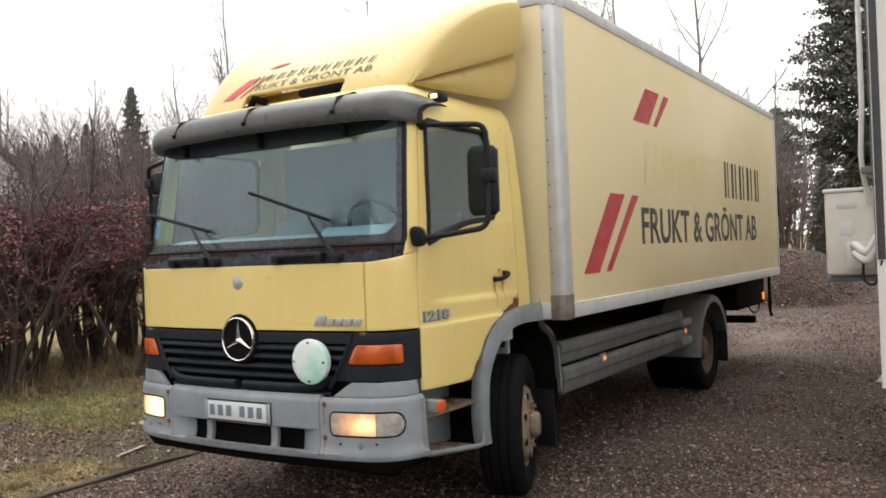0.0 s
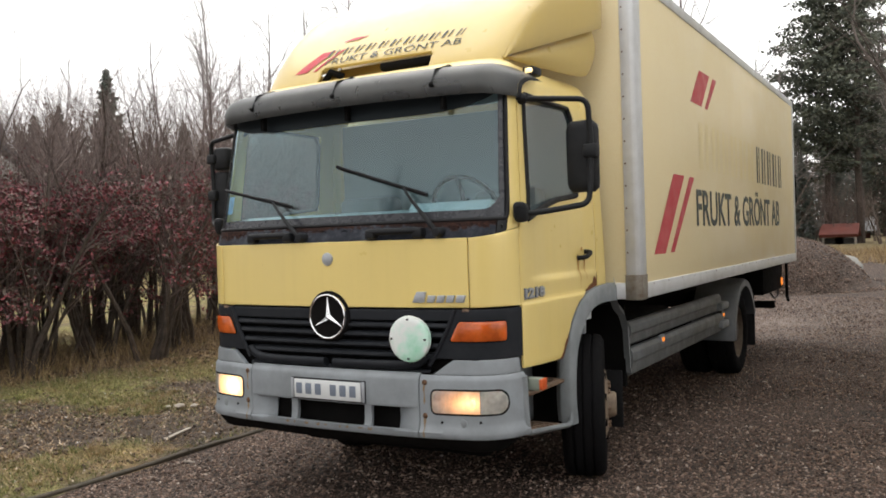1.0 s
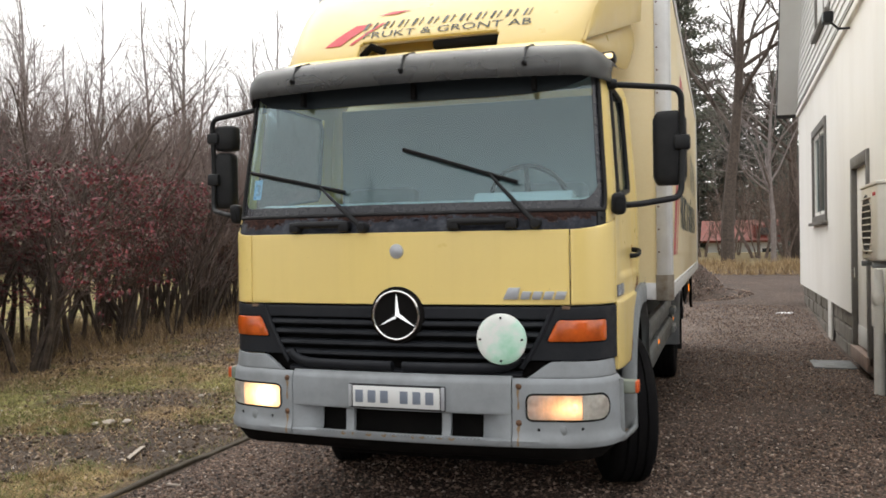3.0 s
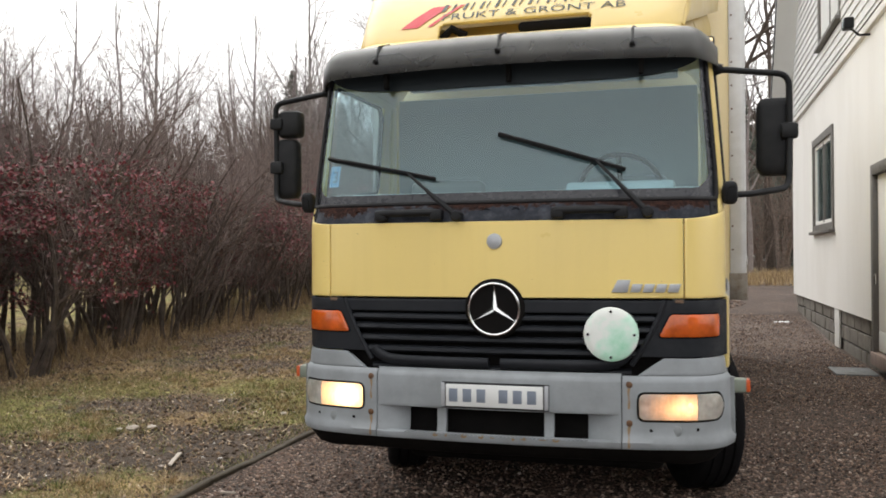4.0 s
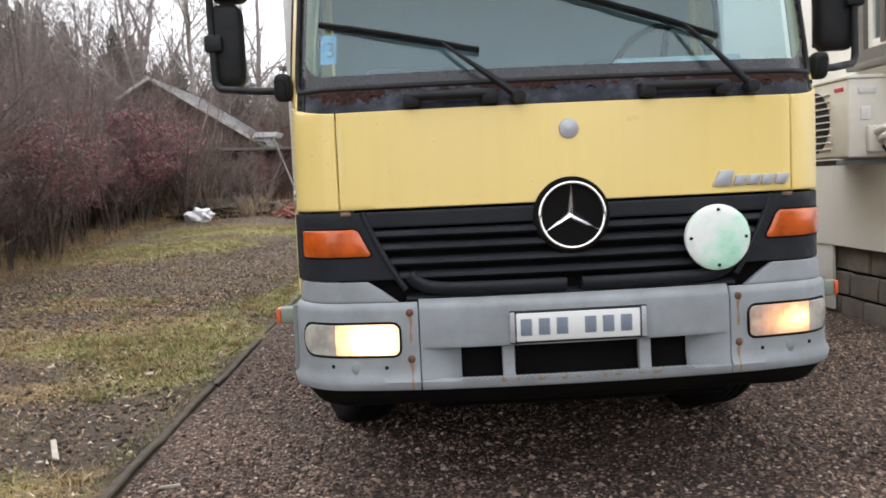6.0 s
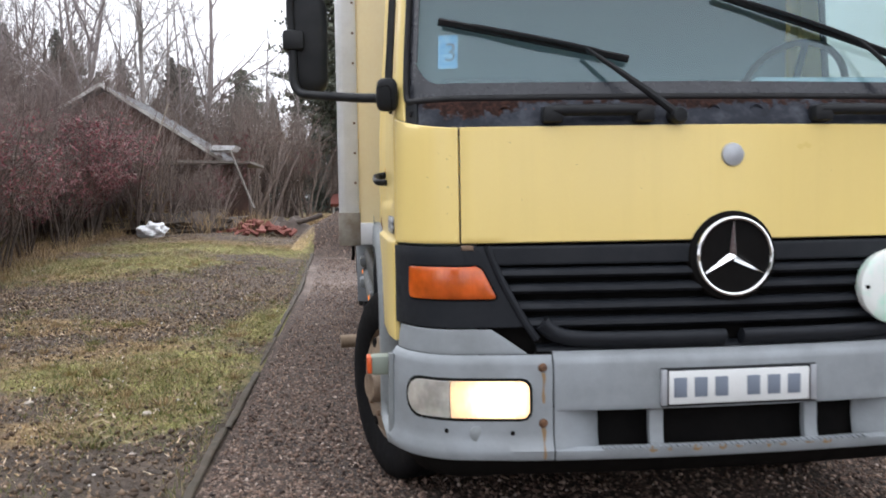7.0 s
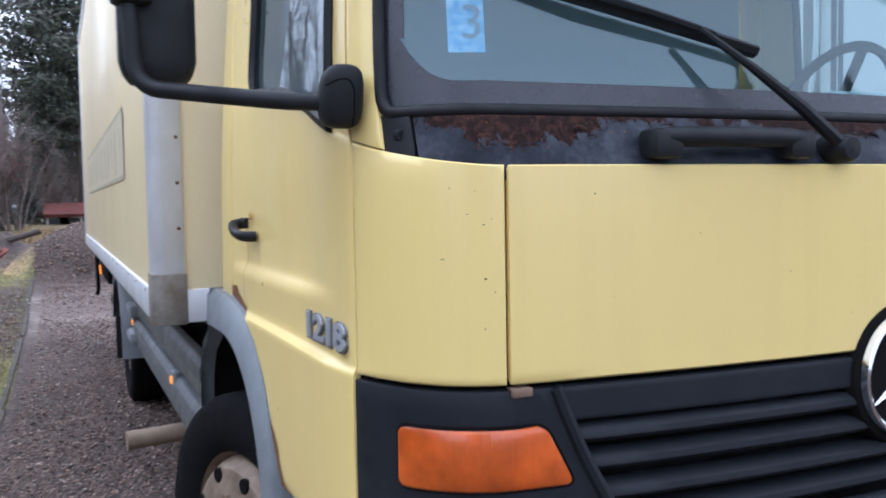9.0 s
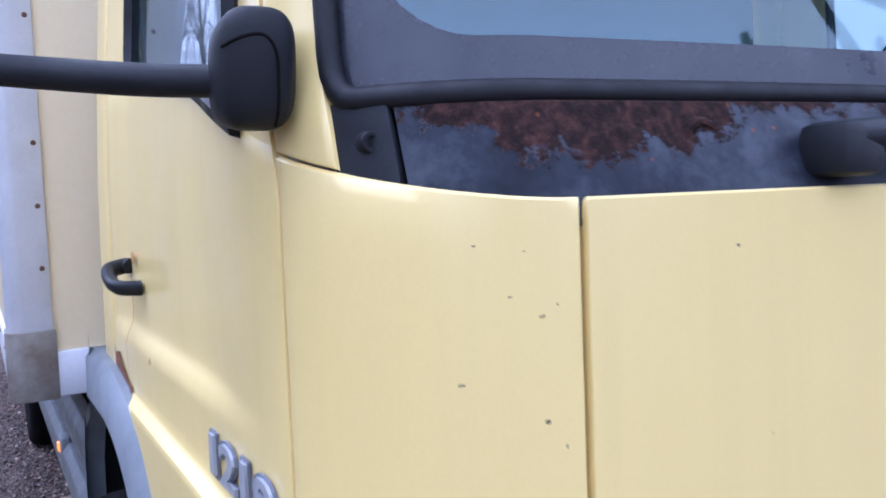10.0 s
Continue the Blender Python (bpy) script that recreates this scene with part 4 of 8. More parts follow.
part("visor_reflection_strip", loft(rows), M["windscreen_dark"], truck, "dark strip drawn as the visor's reflection along the windscreen's top")

# pillars, roof
for s in (-1, 1):
    foot = [1.5015 + 0.128 * (1 + 0.46 * ((u - 0.92) / 0.335) ** 1.6) for u in steps(1.142, 1.231, 8)]
    part("a_pillar", shell([[cab(s * u, z0 + (2.5 - z0) * t) for u, z0 in zip(steps(1.142, 1.231, 8), foot)] for t in steps(0, 1, 16)], 0.03, 0.004), "cab", truck)
ROOF_Z = [2.5, 2.53, 2.56, 2.595, 2.63, 2.655, 2.67]
rows = [[cab(u, z) for u in steps(-by_y(1.58), by_y(1.58), 90)] for z in ROOF_Z]
last = rows[-1]
for k in (0.9, 0.6, 0.3, 0.0):
    rows.append([Vector((p.x * k, max(p.y, 0.44) + (0.9 - max(p.y, 0.44)) * (1 - k) * 0.8, 2.67 + 0.03 * (1 - k * k))) for p in last])
part("roof", shell(rows, 0.02, 0.0), "cab", truck)


def rear_edge(z):
    return lerp([(0.9, 1.69), (1.27, 1.69), (1.7, 1.66), (2.2, 1.64), (2.5, 1.61), (2.6, 1.59), (2.66, 1.57)], z)


for s in (-1, 1):
    zs = [1.275, 1.31, 1.355, 1.38, 1.405, 1.5, 1.7, 1.9, 2.1, 2.3, 2.45, 2.5]
    rows = [[cab(s * by_y(y), z) for y in steps(1.488, rear_edge(z) - 0.03, 4)] + [cab(s * by_y(rear_edge(z)), z, -0.04)] for z in zs]
    part("rear_pillar", shell(rows, 0.02, 0.004), "cab", truck)
part("cab_rear_wall", block(-1.0, 1.0, 1.50, 1.53, 0.95, 2.54, 0.01), "liner", truck)
part("cab_floor", block(-0.98, 0.98, 0.34, 1.5, 1.0, 1.06, 0.005), "matt", truck)


# doors
def low(y):
    return lerp([(0.3, 0.9), (0.80, 0.885), (0.88, 0.98), (0.97, 1.11), (1.08, 1.195), (1.22, 1.25), (1.48, 1.285)], y)


def belt(y):
    return lerp([(0.258, 1.682), (0.3, 1.692), (0.42, 1.725), (0.62, 1.78), (0.9, 1.84), (1.24, 1.875), (1.48, 1.88)], y)


def door(s):
    ys = steps(0.287, 1.48, 44)
    bends = [1.24, 1.246, 1.251, 1.256, 1.262, 1.28, 1.32, 1.35, 1.362, 1.3685, 1.375, 1.382, 1.388, 1.395, 1.402, 1.41, 1.43]
    rows = []
    for y in ys:
        zs = [low(y) + (1.234 - low(y)) * t for t in steps(0, 1, 12)] + bends + [1.45 + (belt(y) - 1.45) * t for t in steps(0, 1, 10)]
        rows.append([cab(s * by_y(y), max(z, low(y) + 0.0004 * i)) for i, z in enumerate(zs)])
    body = part("door", shell(rows, 0.016, 0.004), "cab", truck, "yellow cab door with rust along its lower rear edge")
    for y0, y1, a, b in ((0.287, 0.375, None, 2.445), (0.287, 1.48, 2.445, 2.505), (1.255, 1.48, None, 2.445)):
        ys = steps(y0, y1, 8 if y1 - y0 < 0.5 else 24)
        rows = [[cab(s * by_y(y), (a or belt(y)) + (b - (a or belt(y))) * t) for t in steps(0, 1, 12)] for y in ys]
        part("door_frame", shell(rows, 0.016, 0.0), "cab", body)
    hole = [cab(s * by_y(y), belt(y) + 0.004) for y in steps(0.385, 1.22, 12)] + [cab(s * by_y(1.25), z) for z in steps(1.93, 2.38, 6)] + [cab(s * by_y(y), 2.44) for y in steps(1.2, 0.42, 8)] + [cab(s * by_y(0.378), z) for z in steps(2.40, 1.74, 8)]
    hole.append(hole[0])
    part("window_seal", tube(hole, 0.017, 6), "rubber", body)
    pane = part("window", loft([[cab(s * by_y(y), belt(y) + (2.44 - belt(y)) * t, -0.006 - 0.03 * (1.25 - y) / 0.87) for t in steps(0, 1, 6)] for y in steps(0.38, 1.25, 8)]), "side_glass", body, "dark side window reflecting bare trees")
    pane.visible_shadow = False
    x = s * 1.105
    h = [(x - s * 0.02, 1.185, 1.476), (x + s * 0.016, 1.2, 1.478), (x + s * 0.026, 1.25, 1.487), (x + s * 0.02, 1.31, 1.505), (x - s * 0.012, 1.33, 1.512), (x - s * 0.02, 1.31, 1.512)]
    grip = part("door_handle", tube(curve_pts(h, 5), 0.0135, 12, flat=1.25), "black", body, "black pull handle")
    part("handle_lock", lathe([(0.0, 0.003 * s), (0.011, 0.003 * s), (0.013, 0.0)], (s * 1.086, 1.255, 1.533), "x", 16), "rust_run", body, "worn brass-coloured door lock")
    for i, y in enumerate((1.19, 1.30) if s > 0 else (1.3,)):
        rows = []
        for t in steps(0, 1, 10):
            w = (0.015 if s > 0 else 0.003) * (1 - t) ** 1.5 + 0.002
            z = 1.475 - t * (0.19 - 0.05 * i)
            rows.append([cab(s * by_y(y + 0.006 * math.sin(t * 5 + i) + d), z, 0.0034) for d in (-w, w * 0.7)])
        part("rust_run", loft(rows), "rust_run", body, "rust streak below the handle")
        if s > 0:
            rows = [[cab(by_y(y + 0.015 * math.cos(q) * k), 1.472 + 0.022 * math.sin(q) * k * (1.3 + 0.3 * math.sin(3 * q + i)), 0.003) for k in (0.05, 1.0)] for q in steps(0, 2 * math.pi, 14)]
            part("rust_blotch", loft(rows), "rust", body, "dark rust eaten into the paint behind the handle")
    bm = bmesh.new()
    rng = random.Random(3 + s)
    rows = []
    for y in steps(1.26, 1.48, 22):
        top = 0.014 + (0.085 if s > 0 else 0.05) * max(0, (y - 1.3) / 0.18) * rng.uniform(0.35, 1.0)
        rows.append([cab(s * by_y(y), low(y) + d, 0.0025) for d in (0.0, top * 0.5, top)])
    loft(rows, bm)
    part("rust_patch", bm, "rust", body, "rusted lower door corner")
    rows = []
    for y in steps(0.7, 0.9, 20):
        top = 0.004 + 0.045 * max(0, 1 - abs(y - 0.84) / 0.1) * rng.uniform(0.4, 1.0)
        rows.append([cab(s * by_y(y), low(y) + d, 0.0025) for d in (0.0, top * 0.5, top)])
    part("rust_patch", loft(rows), "rust", body, "rust creeping up the door's lower edge")
    return body


def rust_material(name, a, b):
    m = mat(name, a, 0.85)
    n = Nodes(m)
    n.colour(n.ramp(n.noise(60, 8, 0.7), (0.3, a), (0.7, b)))
    n.bump(n.noise(120, 6), 0.4, 0.004)
    return m


M["rust"] = rust_material("rust", (0.06, 0.022, 0.012), (0.26, 0.1, 0.03))
M["rust_run"] = rust_material("rust_stain", (0.42, 0.19, 0.05), (0.6, 0.36, 0.11))
M["rust_grey"] = rust_material("rust_stain_on_grey", (0.2, 0.14, 0.085), (0.3, 0.2, 0.1))
door(1), door(-1)

# model number on each door, nose badge, ring emblem, model name as plain shapes
for s in (-1, 1):
    y0 = 0.3 if s > 0 else 0.62
    mm = Matrix.Translation((s * 1.1035, y0, 1.278)) @ Matrix.Rotation(radians(90 * s), 4, "Z") @ Matrix.Rotation(radians(90), 4, "X")
    letters("model_number_edge", "1218", 0.077, "badge_edge", truck, mm, 0.002, 1.9, bold=0.005)
    mm = Matrix.Translation((s * 1.1075, y0 + s * 0.004, 1.281)) @ Matrix.Rotation(radians(90 * s), 4, "Z") @ Matrix.Rotation(radians(90), 4, "X")
    letters("model_number", "1218", 0.073, "badge", truck, mm, 0.002, 2.0, "grey model number", bold=0.002)
bm = lathe([(0.0, -0.012), (0.02, -0.011), (0.036, -0.007), (0.039, 0.0), (0.039, 0.012)], (0, cab(0, 1.527).y, 1.527), "y", 28)
part("nose_badge", bm, "badge", truck, "small round grey nose badge")
EM = Vector((0, -0.022, 1.193))
emblem = part("emblem", lathe([(0.0, 0.0), (0.12, 0.0), (0.146, 0.006), (0.152, 0.016), (0.152, 0.07)], EM, "y", 48), "matt", truck, "round black disc with chrome ring and three spokes")
part("emblem_ring", lathe([(0.118, 0.0), (0.121, -0.011), (0.126, -0.014), (0.131, -0.011), (0.134, 0.002)], EM, "y", 56, None, False), "chrome", emblem)
for k in range(3):
    a = radians(90 + 120 * k)
    d, w = Vector((math.cos(a), 0, math.sin(a))), Vector((-math.sin(a), 0, math.cos(a)))
    bm = bmesh.new()
    base = [bm.verts.new(EM + w * 0.017 + Vector((0, -0.001, 0))), bm.verts.new(EM - w * 0.017 + Vector((0, -0.001, 0))), bm.verts.new(EM + d * 0.122 + Vector((0, -0.002, 0)))]
    rid = bm.verts.new(EM + Vector((0, -0.02, 0)))
    for i in range(3):
        bm.faces.new((base[i], base[(i + 1) % 3], rid))
    bm.faces.new(base)
    part("emblem_spoke", bm, "chrome", emblem, smooth=0)
x = 0.565
for i, (w, h) in enumerate(((0.075, 0.06), (0.045, 0.04), (0.045, 0.04), (0.045, 0.04), (0.05, 0.04))):
    pts = [(x, 1.277), (x + w, 1.277), (x + w + 0.014, 1.277 + h), (x + 0.03 if i == 0 else x + 0.012, 1.277 + h)]
    y = cab(x, 1.3).y
    part("name_badge", prism(pts, "y", y - 0.008, y + 0.004, 0.003), "badge", truck, "grey model badge, plain slanted shape")
    x += w + 0.012

# grille with ribs, amber lamps in dark frames
part("grille_backing", loft([[cab(u, z, -0.055) for u in steps(-0.86, 0.86, 24)] for z in (0.86, 1.25)]), "matt", truck)
part("grille_top", skin(steps(-0.9, 0.9, 36), [1.175, 1.185, 1.2, 1.225, 1.238], 0.02, 0.006, 0.0), "grille", truck)


def rib(z, half, h, out):
    rows = []
    for x in steps(-half, half, 40):
        y = cab(x, z).y
        e = min(1.0, (half - abs(x)) / 0.05 + 0.15)
        rows.append([Vector((x, y + 0.045, z + h * 0.55)), Vector((x, y + 0.02 - out * e, z + h * 0.5)), Vector((x, y + 0.008 - out * e, z + h * 0.2)), Vector((x, y + 0.006 - out * e, z - h * 0.15)), Vector((x, y + 0.018 - out * e, z - h * 0.45)), Vector((x, y + 0.05, z - h * 0.5))])
    return loft(rows)


def bend(z, z0, z1, r):
    """How far a rounded corner of radius r draws an edge in at height z."""
    d = min(z - z0, z1 - z)
    return 0.0 if d >= r else r - math.sqrt(max(r * r - (r - d) ** 2, 0.0))


def heights(z0, z1, r):
    low_ = [z0 + r * q for q in (0.0, 0.08, 0.3, 0.6, 1.0)]
    return low_ + [(z0 + z1) / 2] + [z1 - (z - z0) for z in low_[::-1]]


for z, half, h in ((1.147, 0.79, 0.034), (1.095, 0.765, 0.034), (1.037, 0.735, 0.034), (0.982, 0.70, 0.034)):
    part("grille_rib", rib(z, half, h, 0.012), "grille", truck)
for s in (-1, 1):
    low_rib = curve_pts([(s * x, cab(s * x, z).y - 0.004, z) for x, z in ((0.03, 0.925), (0.3, 0.925), (0.52, 0.93), (0.6, 0.95), (0.64, 0.985))], 6)
    part("grille_rib", tube(low_rib, 0.024, 12, flat=1.3), "grille", truck)
part("grille_sill", rib(0.893, 0.655, 0.03, 0.0), "grille", truck)
for s in (-1, 1):
    def inner(z):
        return lerp([(0.93, 0.665), (1.0, 0.705), (1.12, 0.77), (1.238, 0.82)], z)

    rows = [[cab(s * (inner(z) + (1.232 - inner(z)) * t), z, 0.0) for t in steps(0, 1, 16)] for z in [0.969, 0.975, 1.0, 1.05, 1.1, 1.16, 1.2, 1.238]]
    dark = part("lamp_surround", shell(rows, 0.02, 0.004), "grille", truck, "dark plastic lamp surround")
    edge = [cab(s * (0.815 + 0.0), 1.238, -0.004), cab(s * 0.765, 1.12, -0.002), cab(s * 0.70, 1.0, 0.0), cab(s * 0.655, 0.93, 0.0)]
    part("grille_edge", tube(curve_pts(edge, 5), 0.013, 8, flat=1.0), "grille", truck)

    def lens(z, grow=0.0):
        k = bend(z, 1.065 - grow, 1.172 + grow, 0.016 + grow)
        a, b = lerp([(1.067, 0.783), (1.17, 0.834)], z) - grow + k, 1.118 + grow - k
        return [cab(s * (a + (b - a) * t), z, 0.003 if grow else 0.008 + 0.012 * math.sin(math.pi * t) ** 0.5 * max(0.0, math.sin(math.pi * (z - 1.065) / 0.107)) ** 0.6) for t in steps(0, 1, 16)]

    part("lamp_bezel", shell([lens(z, 0.006) for z in heights(1.059, 1.178, 0.022)], 0.01, 0.0), "matt", dark)
    part("indicator_lamp", shell([lens(z) for z in heights(1.065, 1.172, 0.016)], 0.012, 0.003), "amber", dark, "amber indicator lens")
# latch tabs
for s in (-1, 1):
    y = cab(s * 0.89, 1.235).y
    part("panel_latch", block(s * 0.878 - 0.02, s * 0.878 + 0.02, y - 0.006, y + 0.02, 1.226, 1.242, 0.003), "hub", truck)

# pale green disc over the grille
D = Vector((0.565, -0.045, 1.08))
disc = part("spot_lamp_cover", lathe([(0.0, -0.004), (0.06, -0.006), (0.095, -0.002), (0.118, 0.0), (0.127, 0.006), (0.129, 0.016), (0.12, 0.05)], D, "y", 44), "disc", truck, "pale green and white worn round plastic cover")
for a in (0, 90, 180, 270):
    c = D + Vector((0.108 * math.cos(radians(a)), -0.002, 0.108 * math.sin(radians(a))))
    part("cover_screw", lathe([(0.0, -0.005), (0.006, -0.004), (0.007, 0.004)], c, "y", 10), "matt", disc)


# bumper
def bump(u, z, push=0.0):
    s = -1 if u < 0 else 1
    x, y = plan(abs(u))
    o = lerp([(0.52, -0.004), (0.545, 0.018), (0.575, 0.024), (0.60, 0.008), (0.63, 0.004), (0.82, 0.004), (0.862, 0.0), (0.872, -0.008), (0.885, -0.018), (0.94, -0.024), (0.968, -0.03)], z) + push
    f = min(max((abs(u) - 0.7) / 0.55, 0), 1)
    return Vector((s * (x * 1.02 + o * f), y - 0.035 * (1 - f) - o * (1 - f), z))


BZ = [0.54, 0.545, 0.56, 0.575, 0.6, 0.63, 0.66, 0.70, 0.76, 0.82, 0.85, 0.862, 0.872, 0.885]
bumper = part("bumper", shell([[bump(u, z) for u in steps(-0.598, 0.598, 30)] for z in [0.70, 0.72, 0.76, 0.82, 0.85, 0.862, 0.872, 0.885, 0.893]], 0.02, 0.004), "grey", truck, "scuffed grey plastic bumper")
part("bumper_lip", shell([[bump(u, z) for u in steps(-0.598, 0.598, 30)] for z in BZ[:4]], 0.03, 0.003), "grey", bumper)
for s in (-1, 1):
    part("bumper_strut", shell([[bump(s * u, z, -0.07 * ((0.598 - u) / 0.158) ** 1.6) for u in steps(0.44, 0.598, 10)] for z in [0.56, 0.6, 0.63, 0.66, 0.70, 0.705]], 0.02, 0.003), "grey", bumper)
for a, b, deep in ((-0.287, -0.24, 0.02), (0.24, 0.287, 0.02)):
    part("bumper_strut", shell([[bump(u, z, -deep) for u in steps(a, b, 6)] for z in [0.56, 0.6, 0.63, 0.66, 0.70, 0.705]], 0.025, 0.004), "grey", bumper)
chip_rng = random.Random(12)
for i in range(9):
    u, w = -0.3 + 0.075 * i + chip_rng.uniform(-0.02, 0.02), chip_rng.uniform(0.012, 0.035)
    top = chip_rng.uniform(0.004, 0.014)
    part("rust_scrape", loft([[bump(u + w * t, 0.5725 + top * k * math.sin(math.pi * (0.1 + 0.8 * t)), 0.0015) for k in (-1, 0, 1)] for t in steps(0, 1, 6)]), "rust_grey", bumper)
part("intake", block(-0.58, 0.58, 0.05, 0.1, 0.53, 0.72), "matt", bumper)
bm = bmesh.new()
for x in steps(-0.45, 0.45, 44):
    y = bump(x, 0.575).y
    block(x - 0.006, x + 0.006, y - 0.004, y + 0.03, 0.574, 0.582, 0, 1, bm)
part("intake_ridge", bm, "grey", bumper, smooth=0)["kind"] = "stuff"
for s in (-1, 1):
    us = [s * u for u in steps(0.602, 1.235, 26)]
    side = part("bumper_corner", shell([[bump(u, z) for u in us] for z in BZ], 0.02, 0.004), "grey", truck, "grey bumper corner with rust-streaked bolts")
    rows = []
    for z in [0.885, 0.9, 0.92, 0.94, 0.955, 0.963, 0.966]:
        a = lerp([(0.885, 0.675), (0.91, 0.71), (0.94, 0.752), (0.966, 0.795)], z)
        rows.append([bump(s * (a + (1.215 - a) * t), z) for t in steps(0, 1, 20)])
    part("bumper_ear", shell(rows, 0.03, 0.006), "grey", side)
    for z in (0.843, 0.662):
        c = bump(s * 0.633, z)
        part("bumper_bolt", lathe([(0.0, -0.009), (0.009, -0.008), (0.012, -0.003), (0.016, 0.0), (0.016, 0.01)], c, "y", 14), "bolt", side, "rusty bolt")
        bm = loft([[bump(s * (0.633 + w * (1 - 0.4 * t)), z - 0.015 - 0.1 * t, 0.0018) for w in (-0.006 - 0.003 * math.sin(9 * t), 0.004 + 0.003 * math.sin(7 * t + z * 40))] for t in steps(0, 1, 8)])
        part("rust_streak", bm, "rust_grey", side)
    for u, z, r in ((0.84, 0.628, 0.026), (0.945, 0.636, 0.008), (0.73, 0.63, 0.008)):
        c = bump(s * u, z)
        part("tow_cover" if r > 0.02 else "bumper_hole", lathe([(0.0, -0.002), (r * 0.9, -0.002), (r, 0.0), (r, 0.01)], c, "y", 20), "arch" if r > 0.02 else "matt", side)

    def lamp(a, b, z0, z1, ra, rb, out):
        rows_ = []
        for z in heights(z0, z1, max(ra, rb)):
            p, q = a + (bend(z, z0, z1, ra) if ra else 0), b - (bend(z, z0, z1, rb) if rb else 0)
            rows_.append([bump(s * (p + (q - p) * t), z, out + 0.004 * math.sin(math.pi * (z - z0) / (z1 - z0))) for t in steps(0, 1, 16)])
        return rows_

    part("headlight_recess", shell(lamp(0.668, 1.108, 0.669, 0.811, 0.034, 0.06, 0.0005), 0.012, 0.0), "matt", side)
    split = 0.93 if s < 0 else 0.945
    case = part("headlight", shell(lamp(split + 0.001, 1.098, 0.679, 0.801, 0.0, 0.055, 0.004), 0.012, 0.003), "headlight", side, "clear grey outer headlamp lens")
    part("lit_lens", shell(lamp(0.678, split - 0.001, 0.679, 0.801, 0.026, 0.0, 0.004), 0.012, 0.003), "lit_white" if s < 0 else "lit_warm", side, "brightly lit warm white headlight" if s < 0 else "amber-lit headlight with glowing bulb")
    if s > 0:
        bm = bmesh.new()
        bmesh.ops.create_uvsphere(bm, u_segments=14, v_segments=8, radius=1, matrix=Matrix.LocRotScale(bump(0.905, 0.737, 0.01), None, (0.016, 0.005, 0.026)))
        part("bulb_glow", bm, "lit_flame", side)
# black strip under the bumper lip, drawn for the shadow there
part("lip_shade_strip", shell([[bump(u * k, z, p) for u in steps(-1.2, 1.2, 40)] for z, p, k in ((0.545, -0.02, 1.0), (0.51, -0.03, 0.99), (0.47, -0.07, 0.95), (0.455, -0.12, 0.92))], 0.02, 0.003), "matt", truck, "black strip in place of the shadow below the bumper")
holder = part("plate_holder", block(-0.262, 0.272, -0.058, -0.03, 0.706, 0.834, 0.004), "black", truck, "grey-edged plate holder")
for x in (-0.255, 0.258):
    part("holder_side", block(x - 0.008, x + 0.012, -0.064, -0.05, 0.712, 0.83, 0.003), "badge", holder)
plate = part("number_plate", block(-0.238, 0.244, -0.064, -0.055, 0.715, 0.824, 0.003), "plate", holder, "white number plate with grey bars")
for x in (-0.2, -0.13, -0.06, 0.05, 0.12, 0.19):
    part("plate_bar", block(x - 0.022, x + 0.022, -0.0665, -0.063, 0.738, 0.803, 0.002), "plate_dark", plate)

# wipers
for px, pz, tip0, tip1, mid in ((-0.19, 1.655, (-0.95, 1.985), (-0.325, 1.85), (-0.47, 1.882)), (0.735, 1.66, (0.0, 2.072), (0.63, 1.872), (0.49, 1.918))):
    def on(x, z, o):
        p = cab(x, z)
        return Vector((x, p.y - o, z))
    arm = part("wiper_arm", tube([on(px, pz, 0.03), on(px + (mid[0] - px) * 0.35, pz + (mid[1] - pz) * 0.35, 0.06), on(px + (mid[0] - px) * 0.7, pz + (mid[1] - pz) * 0.7, 0.055), on(*mid, 0.035)], [0.015, 0.013, 0.009, 0.007], 8), "black", truck, "black wiper arm")
    part("wiper_hub", lathe([(0.0, -0.05), (0.022, -0.048), (0.028, -0.035), (0.028, 0.02)], on(px, pz, 0.0), "y", 16), "black", arm)
    ends = [(tip0[0] + (tip1[0] - tip0[0]) * t, tip0[1] + (tip1[1] - tip0[1]) * t) for t in steps(0, 1, 12)]
    part("wiper_blade", tube([on(x, z, 0.008 + 0.004) for x, z in ends], 0.0095, 6, flat=1.5), "rubber", arm)
    part("wiper_bridge", tube([on(x, z + 0.006, 0.022 + 0.012 * math.sin(math.pi * i / 8)) for i, (x, z) in enumerate(ends[2:11])], 0.007, 6), "black", arm)

# visor over the windscreen
V = [(0.10, 2.425), (0.088, 2.45), (0.085, 2.49), (0.10, 2.535), (0.14, 2.575), (0.20, 2.605), (0.29, 2.622), (0.38, 2.628)]


def visor(x, i):
    y, z = V[i]
    k = abs(x) / 1.06
    e = max(0.0, (k - 0.86) / 0.14)
    return Vector((x, y + 0.09 * k * k + 0.16 * e * e, z - 0.05 * e * e * (z - 2.4) / 0.2 - 0.012 * k * k))


